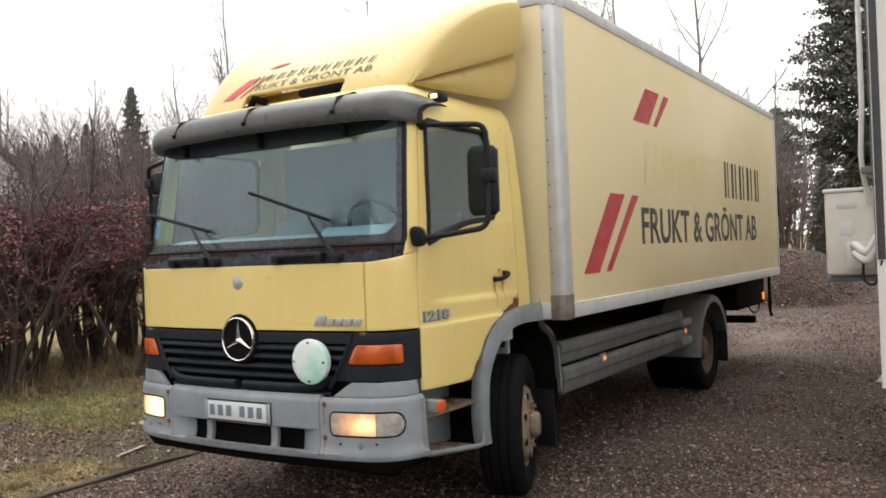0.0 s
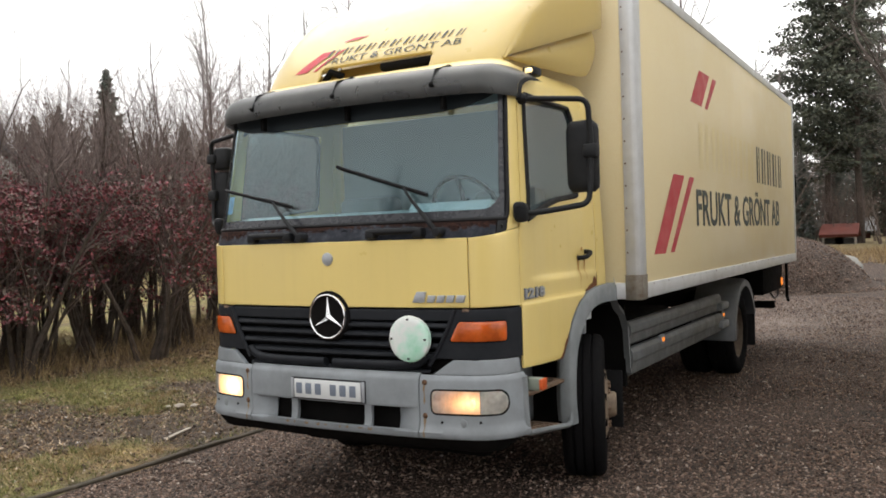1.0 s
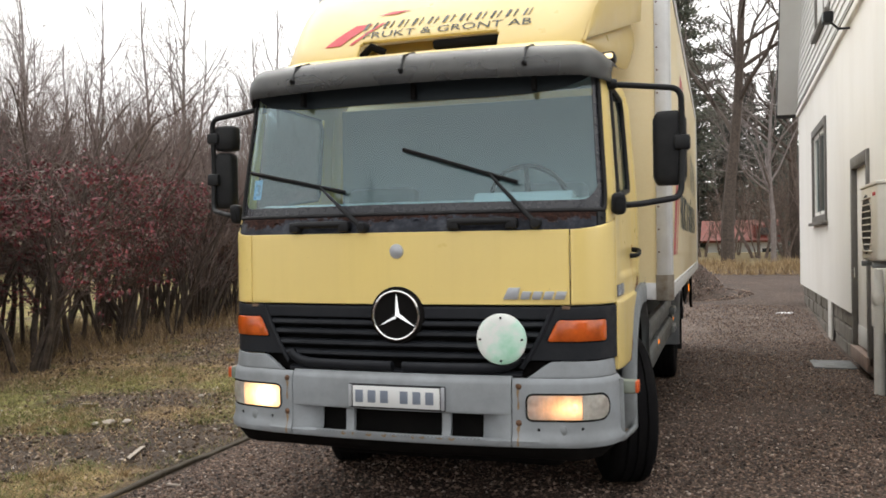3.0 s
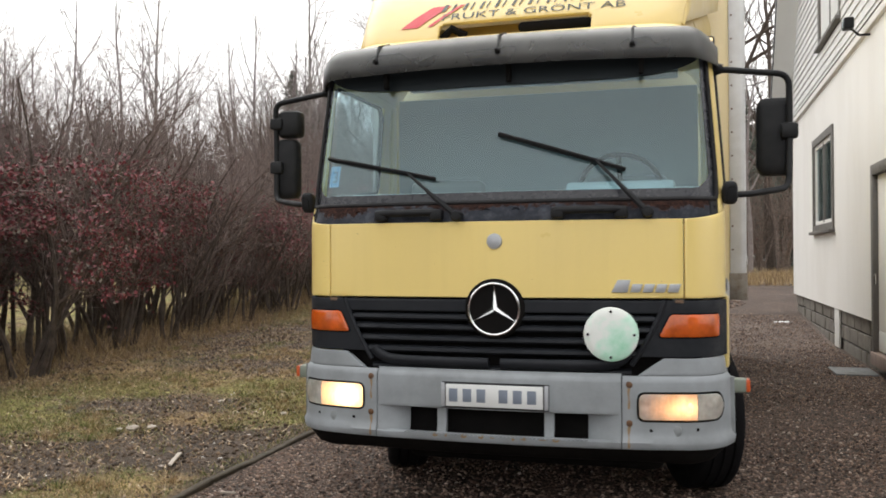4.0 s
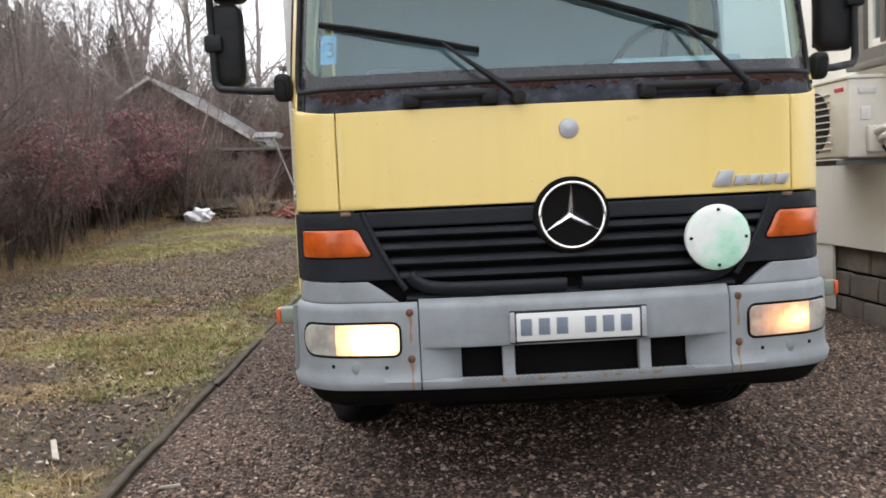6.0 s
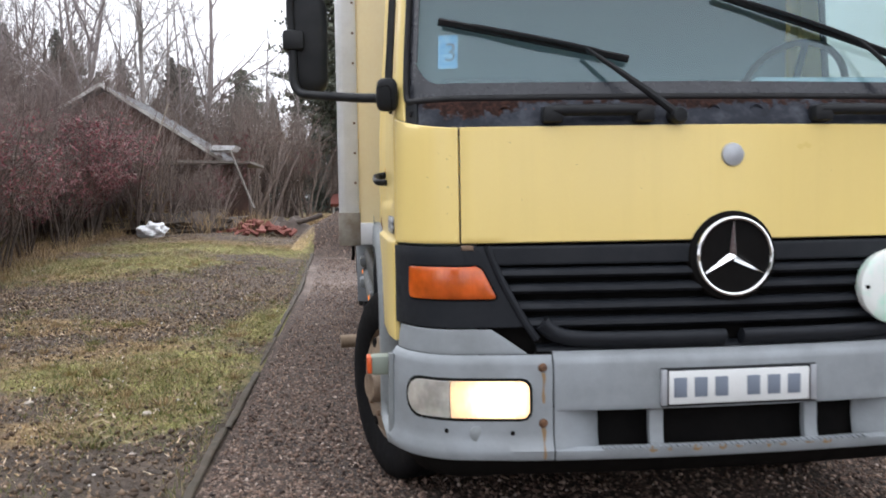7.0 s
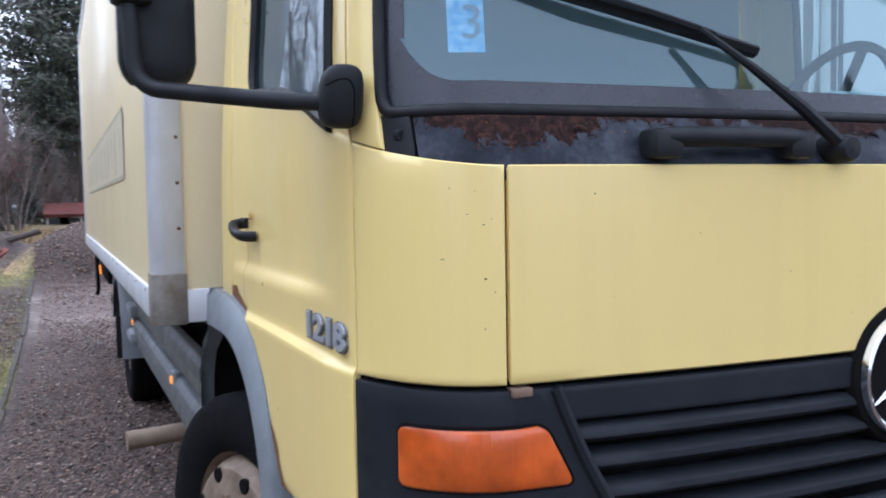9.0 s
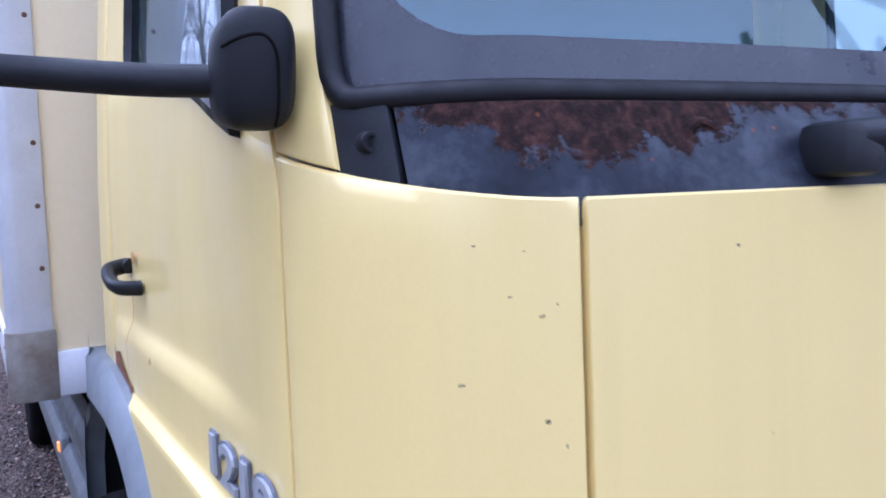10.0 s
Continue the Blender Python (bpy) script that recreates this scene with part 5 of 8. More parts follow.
part_visor = part("sun_visor", shell([[visor(x, i) for x in steps(-1.075, 1.075, 50)] for i in range(len(V))], 0.006, 0.002), "visor", truck, "smoked plastic sun visor across the cab roof")
for s in (-1, 1):
    pts = [visor(s * 1.075, i) for i in range(len(V))]
    rows = [pts, [p + Vector((-s * 0.0, 0.05, -0.01)) for p in pts], [Vector((s * 1.06, 0.46, p.z)) for p in pts]]
    part("visor_end", loft(rows), "black", part_visor)
for x in (-0.665, 0.0, 0.665):
    for i in (2, 6):
        c = visor(x, i)
        part("visor_bolt", lathe([(0.0, -0.012), (0.011, -0.011), (0.015, 0.0), (0.015, 0.012)], c, "y", 12), "matt", part_visor)
    part("visor_strap", tube([visor(x, 6) + Vector((0, -0.004, 0.004)), visor(x, 4) + Vector((0, -0.006, 0.005)), visor(x, 2) + Vector((0, -0.006, 0))], 0.012, 6, flat=0.5), "black", part_visor)
    part("visor_clip", block(x - 0.012 + 0.04, x + 0.012 + 0.04, 0.16, 0.2, 2.35, 2.44, 0.004), "matt", part_visor)

# roof marker lamps
for s in (-1, 1):
    m = part("marker_base", block(s * 1.03 - 0.04, s * 1.03 + 0.04, 0.62, 0.74, 2.57, 2.625, 0.016), "black", truck)
    part("roof_marker_lamp", block(s * 1.035 - 0.024, s * 1.035 + 0.024, 0.61, 0.66, 2.583, 2.613, 0.01), "lit_roof", m, "lit pale roof marker lamp")


# roof fairing with a slot at its foot
def fair(x, t):
    """t from 0 at the foot to 1 at the crest."""
    k = min(abs(x) / 1.13, 1.0)
    y0 = 0.46 + 0.05 * k * k + 0.03 * max(0.0, (k - 0.72) / 0.28) ** 2
    top = 3.5 - 0.03 * k * k - 0.11 * max(0.0, (k - 0.8) / 0.2) ** 2
    y = y0 + (1.63 - y0) * t
    z = 2.64 + (top - 2.64) * (1.7 * t - 0.7 * t * t) ** 0.85
    return Vector((x * (1 - (1 - t) * (0.07 + 0.13 * max(0.0, (k - 0.55) / 0.45) ** 1.5)), y, z))


FAIR_X = sorted({*steps(-1.12, 1.12, 44), -0.46, -0.445, 0.445, 0.46})
FAIR_T = [0.0, 0.012, 0.025, 0.04, 0.055, 0.066, 0.0755] + steps(0.09, 1.0, 18)
SLOT_Z = fair(0, 0.0755).z


def in_slot(p):
    """The opening at the fairing's foot, with its upper corners cut off."""
    return p.z < SLOT_Z - max(0.0, abs(p.x) - 0.4) * 0.6 and abs(p.x) < 0.435


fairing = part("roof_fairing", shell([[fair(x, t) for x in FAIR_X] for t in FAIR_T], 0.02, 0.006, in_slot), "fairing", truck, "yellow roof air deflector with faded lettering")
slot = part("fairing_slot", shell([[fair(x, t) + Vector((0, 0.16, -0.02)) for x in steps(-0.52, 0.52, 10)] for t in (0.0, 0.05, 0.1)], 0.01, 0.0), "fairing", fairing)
# black block where the slot is only in shade
part("slot_shade_block", block(0.02, 0.44, 0.555, 0.62, 2.71, 2.765, 0.02), "matt", fairing, "dark block standing in for the slot's shaded opening")
part("roof_horn", tube([(-0.43, 0.58, 2.70), (-0.36, 0.55, 2.75), (-0.29, 0.6, 2.72)], 0.024, 8), "matt", fairing)
for s in (-1, 1):
    rows = []
    for t in [0.02] + steps(0.08, 1, 16):
        a = fair(s * 1.12, t)
        q0 = (a.y - 0.46) / 1.17
        foot = Vector((s * (0.885 + 0.245 * q0), a.y, min(2.655 + 0.375 * q0, a.z - 0.004)))
        rows.append([a.lerp(foot, q) + Vector((s * 0.012 * math.sin(math.pi * q), 0, 0)) for q in steps(0, 1, 6)])
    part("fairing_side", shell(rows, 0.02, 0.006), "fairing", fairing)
    rows = []
    for y in steps(0.62, 1.62, 14):
        q0 = (y - 0.46) / 1.17
        zt, zb = 2.65 + 0.375 * q0, lerp([(0.62, 2.69), (1.0, 2.682), (1.45, 2.68), (1.56, 2.71), (1.62, 2.78)], y)
        rows.append([Vector((s * (0.84 + 0.225 * q0 + 0.025 * math.sin(math.pi * q)), y, zt + (zb - zt) * q)) for q in steps(0, 1, 8)])
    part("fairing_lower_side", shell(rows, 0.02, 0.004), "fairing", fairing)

# lettering and stripes on the fairing


def on_fair(x, t, out=0.004):
    a, b, c = fair(x, t), fair(x + 0.01, t), fair(x, t + 0.01)
    nrm = (b - a).cross(c - a).normalized()
    if nrm.y > 0:
        nrm = -nrm
    return a + nrm * out


def fair_patch(name, x0, x1, t0, t1, lean, colour, label="", n=8):
    rows = [[on_fair((x0 + (x1 - x0) * q) + lean * (t - t0), t) for q in steps(0, 1, n)] for t in steps(t0, t1, 4)]
    part(name, loft(rows), colour, fairing, label)


fair_patch("red_stripe", -0.72, -0.60, 0.065, 0.165, 1.9, "red", "red slanted stripe", 3)
fair_patch("red_stripe", -0.54, -0.51, 0.065, 0.165, 1.9, "red", "", 2)
fair_patch("red_stripe", -0.4, -0.27, 0.215, 0.235, 5.0, "red", "", 3)
xx = -0.47
for w in (0.115, 0.085, 0.075, 0.085, 0.08, 0.09, 0.085, 0.075, 0.075, 0.09, 0.06):
    for q in (0.0, 0.55):
        fair_patch("name_bar", xx + w * q, xx + w * q + w * (0.12 if q else 0.22), 0.133, 0.172, 0.5, "ink", "", 1)
    xx += w + 0.02


def wrap_text(text, x0, size, t0, t_height, colour, squeeze):
    cu = bpy.data.curves.new("lettering", "FONT")
    cu.body, cu.size, cu.resolution_u = text, size, 2
    tmp = bpy.data.objects.new("lettering", cu)
    scene.collection.objects.link(tmp)
    me = bpy.data.meshes.new_from_object(tmp.evaluated_get(bpy.context.evaluated_depsgraph_get()))
    bpy.data.objects.remove(tmp)
    single_letters("letter", me, lambda q: on_fair(x0 + q.x * squeeze, t0 + q.y / size * t_height), colour, fairing, "dark green letter")


wrap_text("FRUKT & GRÖNT AB", -0.46, 0.1, 0.088, 0.044, "ink", 1.2)

# mirrors on bent arms
for s in (-1, 1):
    xo = s * 1.455 if s < 0 else 1.425
    line = round_path([(s * 1.04, 0.44, 2.405), (s * 1.12, 0.45, 2.40), (xo, 0.53, 2.375), (xo + s * 0.005, 0.555, 2.1), (xo - s * 0.005, 0.53, 1.795), (s * 1.2, 0.32, 1.752), (s * 1.11, 0.28, 1.75)], 0.06, 6)
    arm = part("mirror_arm", tube(line, 0.0165, 10), "black", truck, "black tubular mirror arm")
    part("arm_socket", lathe([(0.03, 0.0), (0.034, 0.03 * s), (0.022, 0.07 * s)], (s * 1.03, 0.44, 2.405), "x", 14), "black", arm)
    pod = bmesh.new()
    bmesh.ops.create_uvsphere(pod, u_segments=24, v_segments=16, radius=1)
    for v in pod.verts:
        x, y, z = v.co
        f = lambda q: math.copysign(abs(q) ** 0.6, q)
        v.co = Vector((s * 1.12 + f(x) * 0.038, 0.275 + f(y) * 0.042 - 0.01 * f(z), 1.757 + f(z) * 0.055 * (1 - 0.1 * f(y))))
    foot_ = part("mirror_foot", pod, "black", arm, "rounded black mirror foot")
    seam = []
    for q in curve_pts([(-0.93, 0.3, 0), (-0.5, 0.42, 0), (0.0, 0.45, 0), (0.3, 0.2, 0), (0.36, -0.3, 0), (0.38, -0.9, 0)], 5):
        a, b = q.x, q.y
        ux, uz = abs(a) ** (1 / 0.6), abs(b) ** (1 / 0.6)
        yy_ = -max(1 - ux * ux - uz * uz, 0.0) ** 0.3
        seam.append(Vector((s * (1.12 - a * 0.038), 0.275 + yy_ * 0.042 - 0.01 * b, 1.757 + b * 0.055 * (1 - 0.1 * yy_))))
    part("foot_seam", tube(seam, 0.0016, 6), "matt", foot_)

    def head(name, z0, z1, x0, x1, y0, depth):
        bm = bmesh.new()
        rows = []
        for t in (0.0, 0.02, 0.05, 0.12, 0.5, 0.88, 0.95, 0.98, 1.0):
            z = z0 + (z1 - z0) * t
            k = 1 - 0.3 * max(0.0, 1 - min(t, 1 - t) / 0.12) ** 2
            cx, hw = (x0 + x1) / 2, (x1 - x0) / 2
            ring_ = []
            for a in range(16):
                q = 2 * math.pi * a / 16
                cxs, sns = math.cos(q), math.sin(q)
                ring_.append(Vector((cx + hw * k * math.copysign(abs(cxs) ** 0.5, cxs), y0 + depth * k * math.copysign(abs(sns) ** 0.5, sns) * (1.0 if sns < 0 else 0.6), z)))
            rows.append(ring_)
        loft(rows, bm, True)
        for ring_ in (0, -1):
            bm.faces.new([v for v in bm.verts][0:16] if ring_ == 0 else [v for v in bm.verts][-16:])
        ob = part(name, bm, "black", arm, "black mirror housing", 50)
        part("mirror_glass", block(min(x0, x1) + 0.012, max(x0, x1) - 0.012, y0 + depth * 0.6, y0 + depth * 0.6 + 0.004, z0 + 0.02, z1 - 0.02, 0.0), mat("mirror_silver", (0.85, 0.86, 0.87), 0.03, 1.0), ob)
        return ob

    if s > 0:
        head("mirror_head", 1.865, 2.265, 1.27, 1.45, 0.615, 0.06)
        part("mirror_bracket", block(1.385, 1.47, 0.525, 0.59, 2.05, 2.13, 0.014), "black", arm)
    else:
        head("mirror_head", 1.81, 2.165, -1.475, -1.325, 0.60, 0.055)
        head("mirror_head", 2.175, 2.335, -1.45, -1.30, 0.59, 0.06)
        part("mirror_bracket", block(-1.49, -1.41, 0.515, 0.58, 1.955, 2.03, 0.014), "black", arm)
        part("mirror_bracket", block(-1.49, -1.41, 0.515, 0.58, 2.22, 2.29, 0.014), "black", arm)

# cab interior
dash = part("dashboard", loft([[cab(u, 1.4, -0.08), cab(u, 1.7, -0.05), cab(u, 1.745, -0.075), Vector((cab(u, 1.7).x, 0.34, 1.785)), Vector((cab(u, 1.7).x, 0.46, 1.81)), Vector((cab(u, 1.7).x, 0.54, 1.74)), Vector((cab(u, 1.7).x, 0.56, 1.35))] for u in steps(-1.06, 1.06, 40)]), "dash", truck, "grey dashboard behind the windscreen")
part("dash_hood", prism([(0.38, 1.78), (0.44, 1.85), (0.56, 1.83), (0.58, 1.74)], "x", 0.3, 0.86, 0.02), "dash", dash)
wheel_c, tilt = Vector((0.57, 0.66, 1.80)), Matrix.Rotation(radians(-62), 4, "X")
circ = [wheel_c + (tilt @ Vector((0.225 * math.cos(a), 0.225 * math.sin(a), 0))) for a in steps(0, 2 * math.pi, 36)]
wheel = part("steering_wheel", tube(circ, 0.015, 8, None, False), "matt", truck, "dark steering wheel")
part("steering_boss", tube([wheel_c + tilt @ Vector((0, 0, 0.02)), wheel_c + tilt @ Vector((0, 0, -0.25))], [0.07, 0.04], 12), "matt", wheel)
for a in (20, 160, 270):
    part("steering_spoke", tube([wheel_c, wheel_c + tilt @ Vector((0.22 * math.cos(radians(a)), 0.22 * math.sin(radians(a)), 0))], 0.016, 6), "matt", wheel)
for x in (-0.58, 0.57):
    seat = part("seat_cushion", block(x - 0.26, x + 0.26, 0.78, 1.24, 1.3, 1.46, 0.05, 3), "seat", truck, "dark cloth seat")
    part("seat_back", block(x - 0.25, x + 0.25, 1.2, 1.34, 1.42, 1.95, 0.05, 3), "seat", seat)
part("roof_lining", block(-0.88, 0.88, 0.55, 1.45, 2.575, 2.595, 0.008), "liner", truck)
for s in (-1, 1):
    part("door_trim", block(s * 1.06 - 0.01, s * 1.06 + 0.01, 0.4, 1.45, 1.06, 1.68, 0.01), "dash", truck)
    part("pillar_trim", block(s * 1.03 - 0.015, s * 1.03 + 0.015, 1.42, 1.5, 1.6, 2.5, 0.01), "cab", truck)
sticker = part("screen_sticker", loft([[cab(u, z, -0.024) for u in (-0.99, -0.95, -0.91)] for z in (1.83, 1.945)]), worn("blue_sticker", (0.07, 0.25, 0.5), (0.55, 0.65, 0.72), 0.4, 0, 70, 0.8), truck, "blue inspection sticker on the windscreen")
c = cab(-0.968, 1.855, -0.0215)
letters("sticker_number", "3", 0.09, "plate_dark", truck, Matrix.Translation(c + Vector((0.004, 0, 0))) @ Matrix.Rotation(radians(-20), 4, "Z") @ Matrix.Rotation(radians(83), 4, "X"), 0.0003)
part("wiper_motor_cover", block(-0.9, -0.82, 0.16, 0.2, 1.745, 1.785, 0.01), "matt", truck)

# steps and wheel arches
for s in (-1, 1):
    x = s * 1.12

    def sx(a, b):
        return (min(s * a, s * b), max(s * a, s * b))

    well = part("step_well", block(*sx(0.78, 0.84), 0.26, 0.98, 0.46, 0.92, 0.01), "arch", truck, "grey plastic entry steps with perforated treads")
    part("step_back", block(*sx(0.8, 1.085), 0.24, 0.27, 0.52, 0.9, 0.008), "guard", well)
    for z, drop, edge in ((0.51, 0.085, 1.105), (0.745, 0.0, 1.09)):
        pr = [(0.28, z + drop * 0.45), (0.92, z - drop * 0.55), (0.92, z - drop * 0.55 - 0.02), (0.28, z + drop * 0.45 - 0.02)]
        part("step_tread", prism(pr, "x", *sx(0.82, edge), 0.005), "hub", well, "rusty perforated tread")
        bm = bmesh.new()
        for i in range(9):
            for j in range(4):
                y = 0.33 + 0.062 * i
                lathe([(0.006, 0.008), (0.015, 0.007), (0.018, 0.0)], (s * (0.87 + 0.06 * j), y, z + drop * (0.45 - (y - 0.28) / 0.64)), "z", 8, bm)
        part("tread_studs", bm, "hub", well)["kind"] = "stuff"
    part("step_rim", tube(round_path([(s * 1.115, 0.26, 0.86), (s * 1.12, 0.27, 0.545), (s * 1.12, 0.9, 0.465), (s * 1.115, 0.93, 0.62)], 0.05, 4), 0.02, 8, flat=0.8), "arch", well)
    side_lamp = part("step_marker", block(*sx(1.09, 1.2), 0.29, 0.36, 0.775, 0.845, 0.014), mat("grey_green_plastic", (0.2, 0.23, 0.19), 0.6), truck, "small grey and orange side reflector")
    part("reflector", block(*sx(1.19, 1.208), 0.285, 0.36, 0.782, 0.842, 0.005), mat("orange_reflector", (0.6, 0.1, 0.02), 0.3), side_lamp)
    # arch: a bent strip over the wheel, with a return along its edge
    A = [(0.905, 0.46), (0.885, 0.62), (0.90, 0.86), (0.955, 1.03), (1.07, 1.16), (1.22, 1.235), (1.40, 1.272), (1.60, 1.283), (1.78, 1.283)]
    B = [(0.985, 0.46), (0.965, 0.62), (0.985, 0.83), (1.05, 0.97), (1.16, 1.075), (1.30, 1.14), (1.45, 1.165), (1.60, 1.165), (1.78, 1.16)]
    a, b = curve_pts([(0, *q) for q in A], 4), curve_pts([(0, *q) for q in B], 4)
    rows = []
    for p, q in zip(a, b):
        rows.append([Vector((s * 1.06, p.y, p.z)), Vector((s * 1.118, p.y, p.z)), Vector((s * 1.135, p.y * 0.8 + q.y * 0.2, p.z * 0.8 + q.z * 0.2)), Vector((s * 1.138, q.y, q.z)), Vector((s * 1.0, q.y + 0.01, q.z - 0.004))])
    arch = part("wheel_arch", loft(rows), "arch", truck, "faded grey plastic wheel arch", 50)
    C = [(1.78, 1.283), (1.80, 1.165), (1.86, 1.09), (1.98, 1.03), (2.06, 0.92), (2.09, 0.6)]
    rows = [[Vector((s * xx, y + d, z - d)) for xx, d in ((1.075, 0.0), (1.125, 0.0), (1.13, -0.045))] for y, z in C]
    part("arch_rear", loft(rows), "arch", arch)
    part("inner_arch", loft([[Vector((s * xx, p.y + 0.02, p.z - 0.03)) for xx in (0.45, 1.08)] for p in b]), "matt", arch)
    part("arch_liner", block(*sx(0.5, 1.085), 2.08, 2.11, 0.5, 1.1), "matt", arch)
    part("wheel_flap", block(*sx(0.72, 1.06), 2.06, 2.08, 0.2, 0.62, 0.006), "rubber", arch, "black rubber flap behind the wheel")
    # side guard of two ribbed boards
    for z0, z1, out in ((0.79, 0.97, 0.0), (0.57, 0.775, 0.01)):
        pr = [(s * (1.075 + out), z0), (s * (1.105 + out), z0 + 0.02), (s * (1.108 + out), z0 + (z1 - z0) * 0.45), (s * (1.122 + out), z0 + (z1 - z0) * 0.55), (s * (1.12 + out), z1 - 0.03), (s * (1.1 + out), z1), (s * (1.06 + out), z1), (s * (1.06 + out), z0)]
        part("side_guard", prism(pr, "y", 2.12, 5.12, 0.004), "guard", truck, "long grey plastic side guard")
    for y in (2.9, 5.15):
        z = 0.755 if y < 4 else 0.75
        hold = part("marker_holder", block(*sx(1.1, 1.135), y - 0.055, y + 0.055, z - 0.04, z + 0.04, 0.01), "arch", truck)
        part("side_marker", block(*sx(1.13, 1.143), y - 0.026, y + 0.026, z - 0.018, z + 0.018, 0.007), "lit_marker", hold, "small glowing amber side marker lamp")
    for z in (0.845, 0.655):
        part("guard_end", block(*sx(1.07, 1.165), 4.98, 5.3, z - 0.04, z + 0.04, 0.022), "arch", truck)
    # rear mudguard
    R = [Vector((0, 6.07 - 0.62 * math.cos(q), 0.46 + 0.62 * math.sin(q))) for q in steps(radians(-2), radians(165), 18)]
    rows = [[Vector((s * 0.72, p.y, p.z)), Vector((s * 1.15, p.y, p.z)), Vector((s * 1.185, 6.07 + (p.y - 6.07) * 0.97, 0.46 + (p.z - 0.46) * 0.97)), Vector((s * 1.185, 6.07 + (p.y - 6.07) * 0.86, 0.46 + (p.z - 0.46) * 0.86))] for p in R]
    part("rear_mudguard", loft(rows), "fender", truck, "grey rear mudguard")
    part("mud_flap", block(*sx(0.66, 1.16), 6.72, 6.735, 0.24, 0.86, 0.004), "rubber", truck)


# wheels
def wheel_at(y, x, s, turn, rear):
    r = 0.475
    hub = Vector((0, 0, 0))
    m = Matrix.Translation((s * x, y, r - 0.005)) @ Matrix.Rotation(radians(turn), 4, "Z") @ Matrix.Diagonal((s, 1, 1, 1))

    def fix(bm):
        bmesh.ops.transform(bm, matrix=m, verts=bm.verts[:])
        return bm

    def tyre(x0):
        pr = [(0.285, -0.115), (0.30, -0.125), (0.36, -0.14), (0.43, -0.137), (0.462, -0.12), (0.473, -0.1)]
        for c in (-0.06, 0.0, 0.06):
            pr += [(0.475, c - 0.018), (0.475, c - 0.008), (0.462, c - 0.006), (0.462, c + 0.006), (0.475, c + 0.008), (0.475, c + 0.018)]
        pr += [(0.473, 0.1), (0.462, 0.12), (0.43, 0.137), (0.36, 0.14), (0.30, 0.125), (0.285, 0.115)]
        return lathe([(a, b + x0) for a, b in pr], hub, "x", 64, None, False)

    t = part("tyre", fix(tyre(-0.12)), "tyre", truck, "worn black tyre")
    if rear:
        part("tyre", fix(tyre(-0.44)), "tyre", t)
        rim = part("rim", fix(lathe([(0.29, -0.01), (0.283, -0.02), (0.27, -0.1), (0.24, -0.13), (0.15, -0.135), (0.14, -0.06), (0.1, -0.02), (0.0, -0.015)], hub, "x", 48, None, False)), "rim", t, "dirty brown wheel rim")
        ring_r, nut_x = 0.19, -0.135
    else:
        rim = part("rim", fix(lathe([(0.29, -0.005), (0.283, -0.02), (0.27, -0.05), (0.262, -0.02), (0.235, 0.02), (0.16, 0.035), (0.13, 0.035), (0.12, 0.03), (0.115, 0.012), (0.09, 0.02), (0.085, 0.075), (0.07, 0.09), (0.0, 0.092)], hub, "x", 48, None, False)), "pale_rim", t, "dirty beige wheel rim with round holes")
        ring_r, nut_x = 0.145, 0.034
    for k in range(8):
        a = 2 * math.pi * k / 8
        bm = lathe([(0.0, 0.02), (0.014, 0.019), (0.016, 0.0), (0.02, -0.004)], (nut_x, ring_r * math.cos(a), ring_r * math.sin(a)), "x", 6)
        part("wheel_nut", fix(bm), "hub", rim)
        a += math.pi / 8
        q = 0.215
        bm = lathe([(0.0, 0.003), (0.024, 0.003), (0.026, 0.0), (0.026, -0.012)], ((-0.128 if rear else 0.0262), q * math.cos(a), q * math.sin(a)), "x", 14)
        part("rim_hole", fix(bm), "matt", rim)


for s in (-1, 1):
    wheel_at(1.56, 1.09, s, 19, False)
    wheel_at(6.07, 1.10, s, 0, True)

# chassis
for s in (-1, 1):
    part("frame_rail", block(min(s * 0.36, s * 0.44), max(s * 0.36, s * 0.44), 0.5, 8.9, 0.78, 1.02, 0.01), "matt", truck)
part("front_axle", tube([(-0.95, 1.56, 0.44), (0.95, 1.56, 0.44)], 0.07, 10), "matt", truck)
part("rear_axle", tube([(-0.9, 6.07, 0.47), (0.9, 6.07, 0.47)], 0.1, 12), "matt", truck)
part("axle_casing", lathe([(0.0, -0.2), (0.16, -0.17), (0.22, 0.0), (0.16, 0.17), (0.0, 0.2)], (0, 6.07, 0.48), "x", 20), "matt", truck)
# beam, sump and engine sized to block light, darkening the ground below
part("underrun_beam", block(-0.6, 0.8, 0.42, 0.56, 0.33, 0.48, 0.06, 4), "matt", truck)
part("sump_shade_block", block(-0.55, 0.66, 0.75, 2.3, 0.28, 0.5, 0.08, 3), "matt", truck)
part("engine", block(-0.48, 0.48, 0.5, 1.9, 0.36, 1.15, 0.06), "matt", truck)
part("gearbox", block(-0.28, 0.28, 1.95, 3.2, 0.4, 0.85, 0.08), "matt", truck)
part("spare_wheel_cradle", block(-0.5, 0.5, 3.6, 4.9, 0.42, 0.75, 0.08), "matt", truck)
part("fuel_tank", block(0.5, 1.02, 2.3, 3.6, 0.52, 0.98, 0.06, 3), "matt", truck)
part("battery_box", block(-1.0, -0.5, 2.3, 3.0, 0.55, 0.95, 0.04), "matt", truck)
part("air_tank", tube([(-0.75, 3.3, 0.75), (-0.75, 4.6, 0.75)], 0.16, 18), "matt", truck)
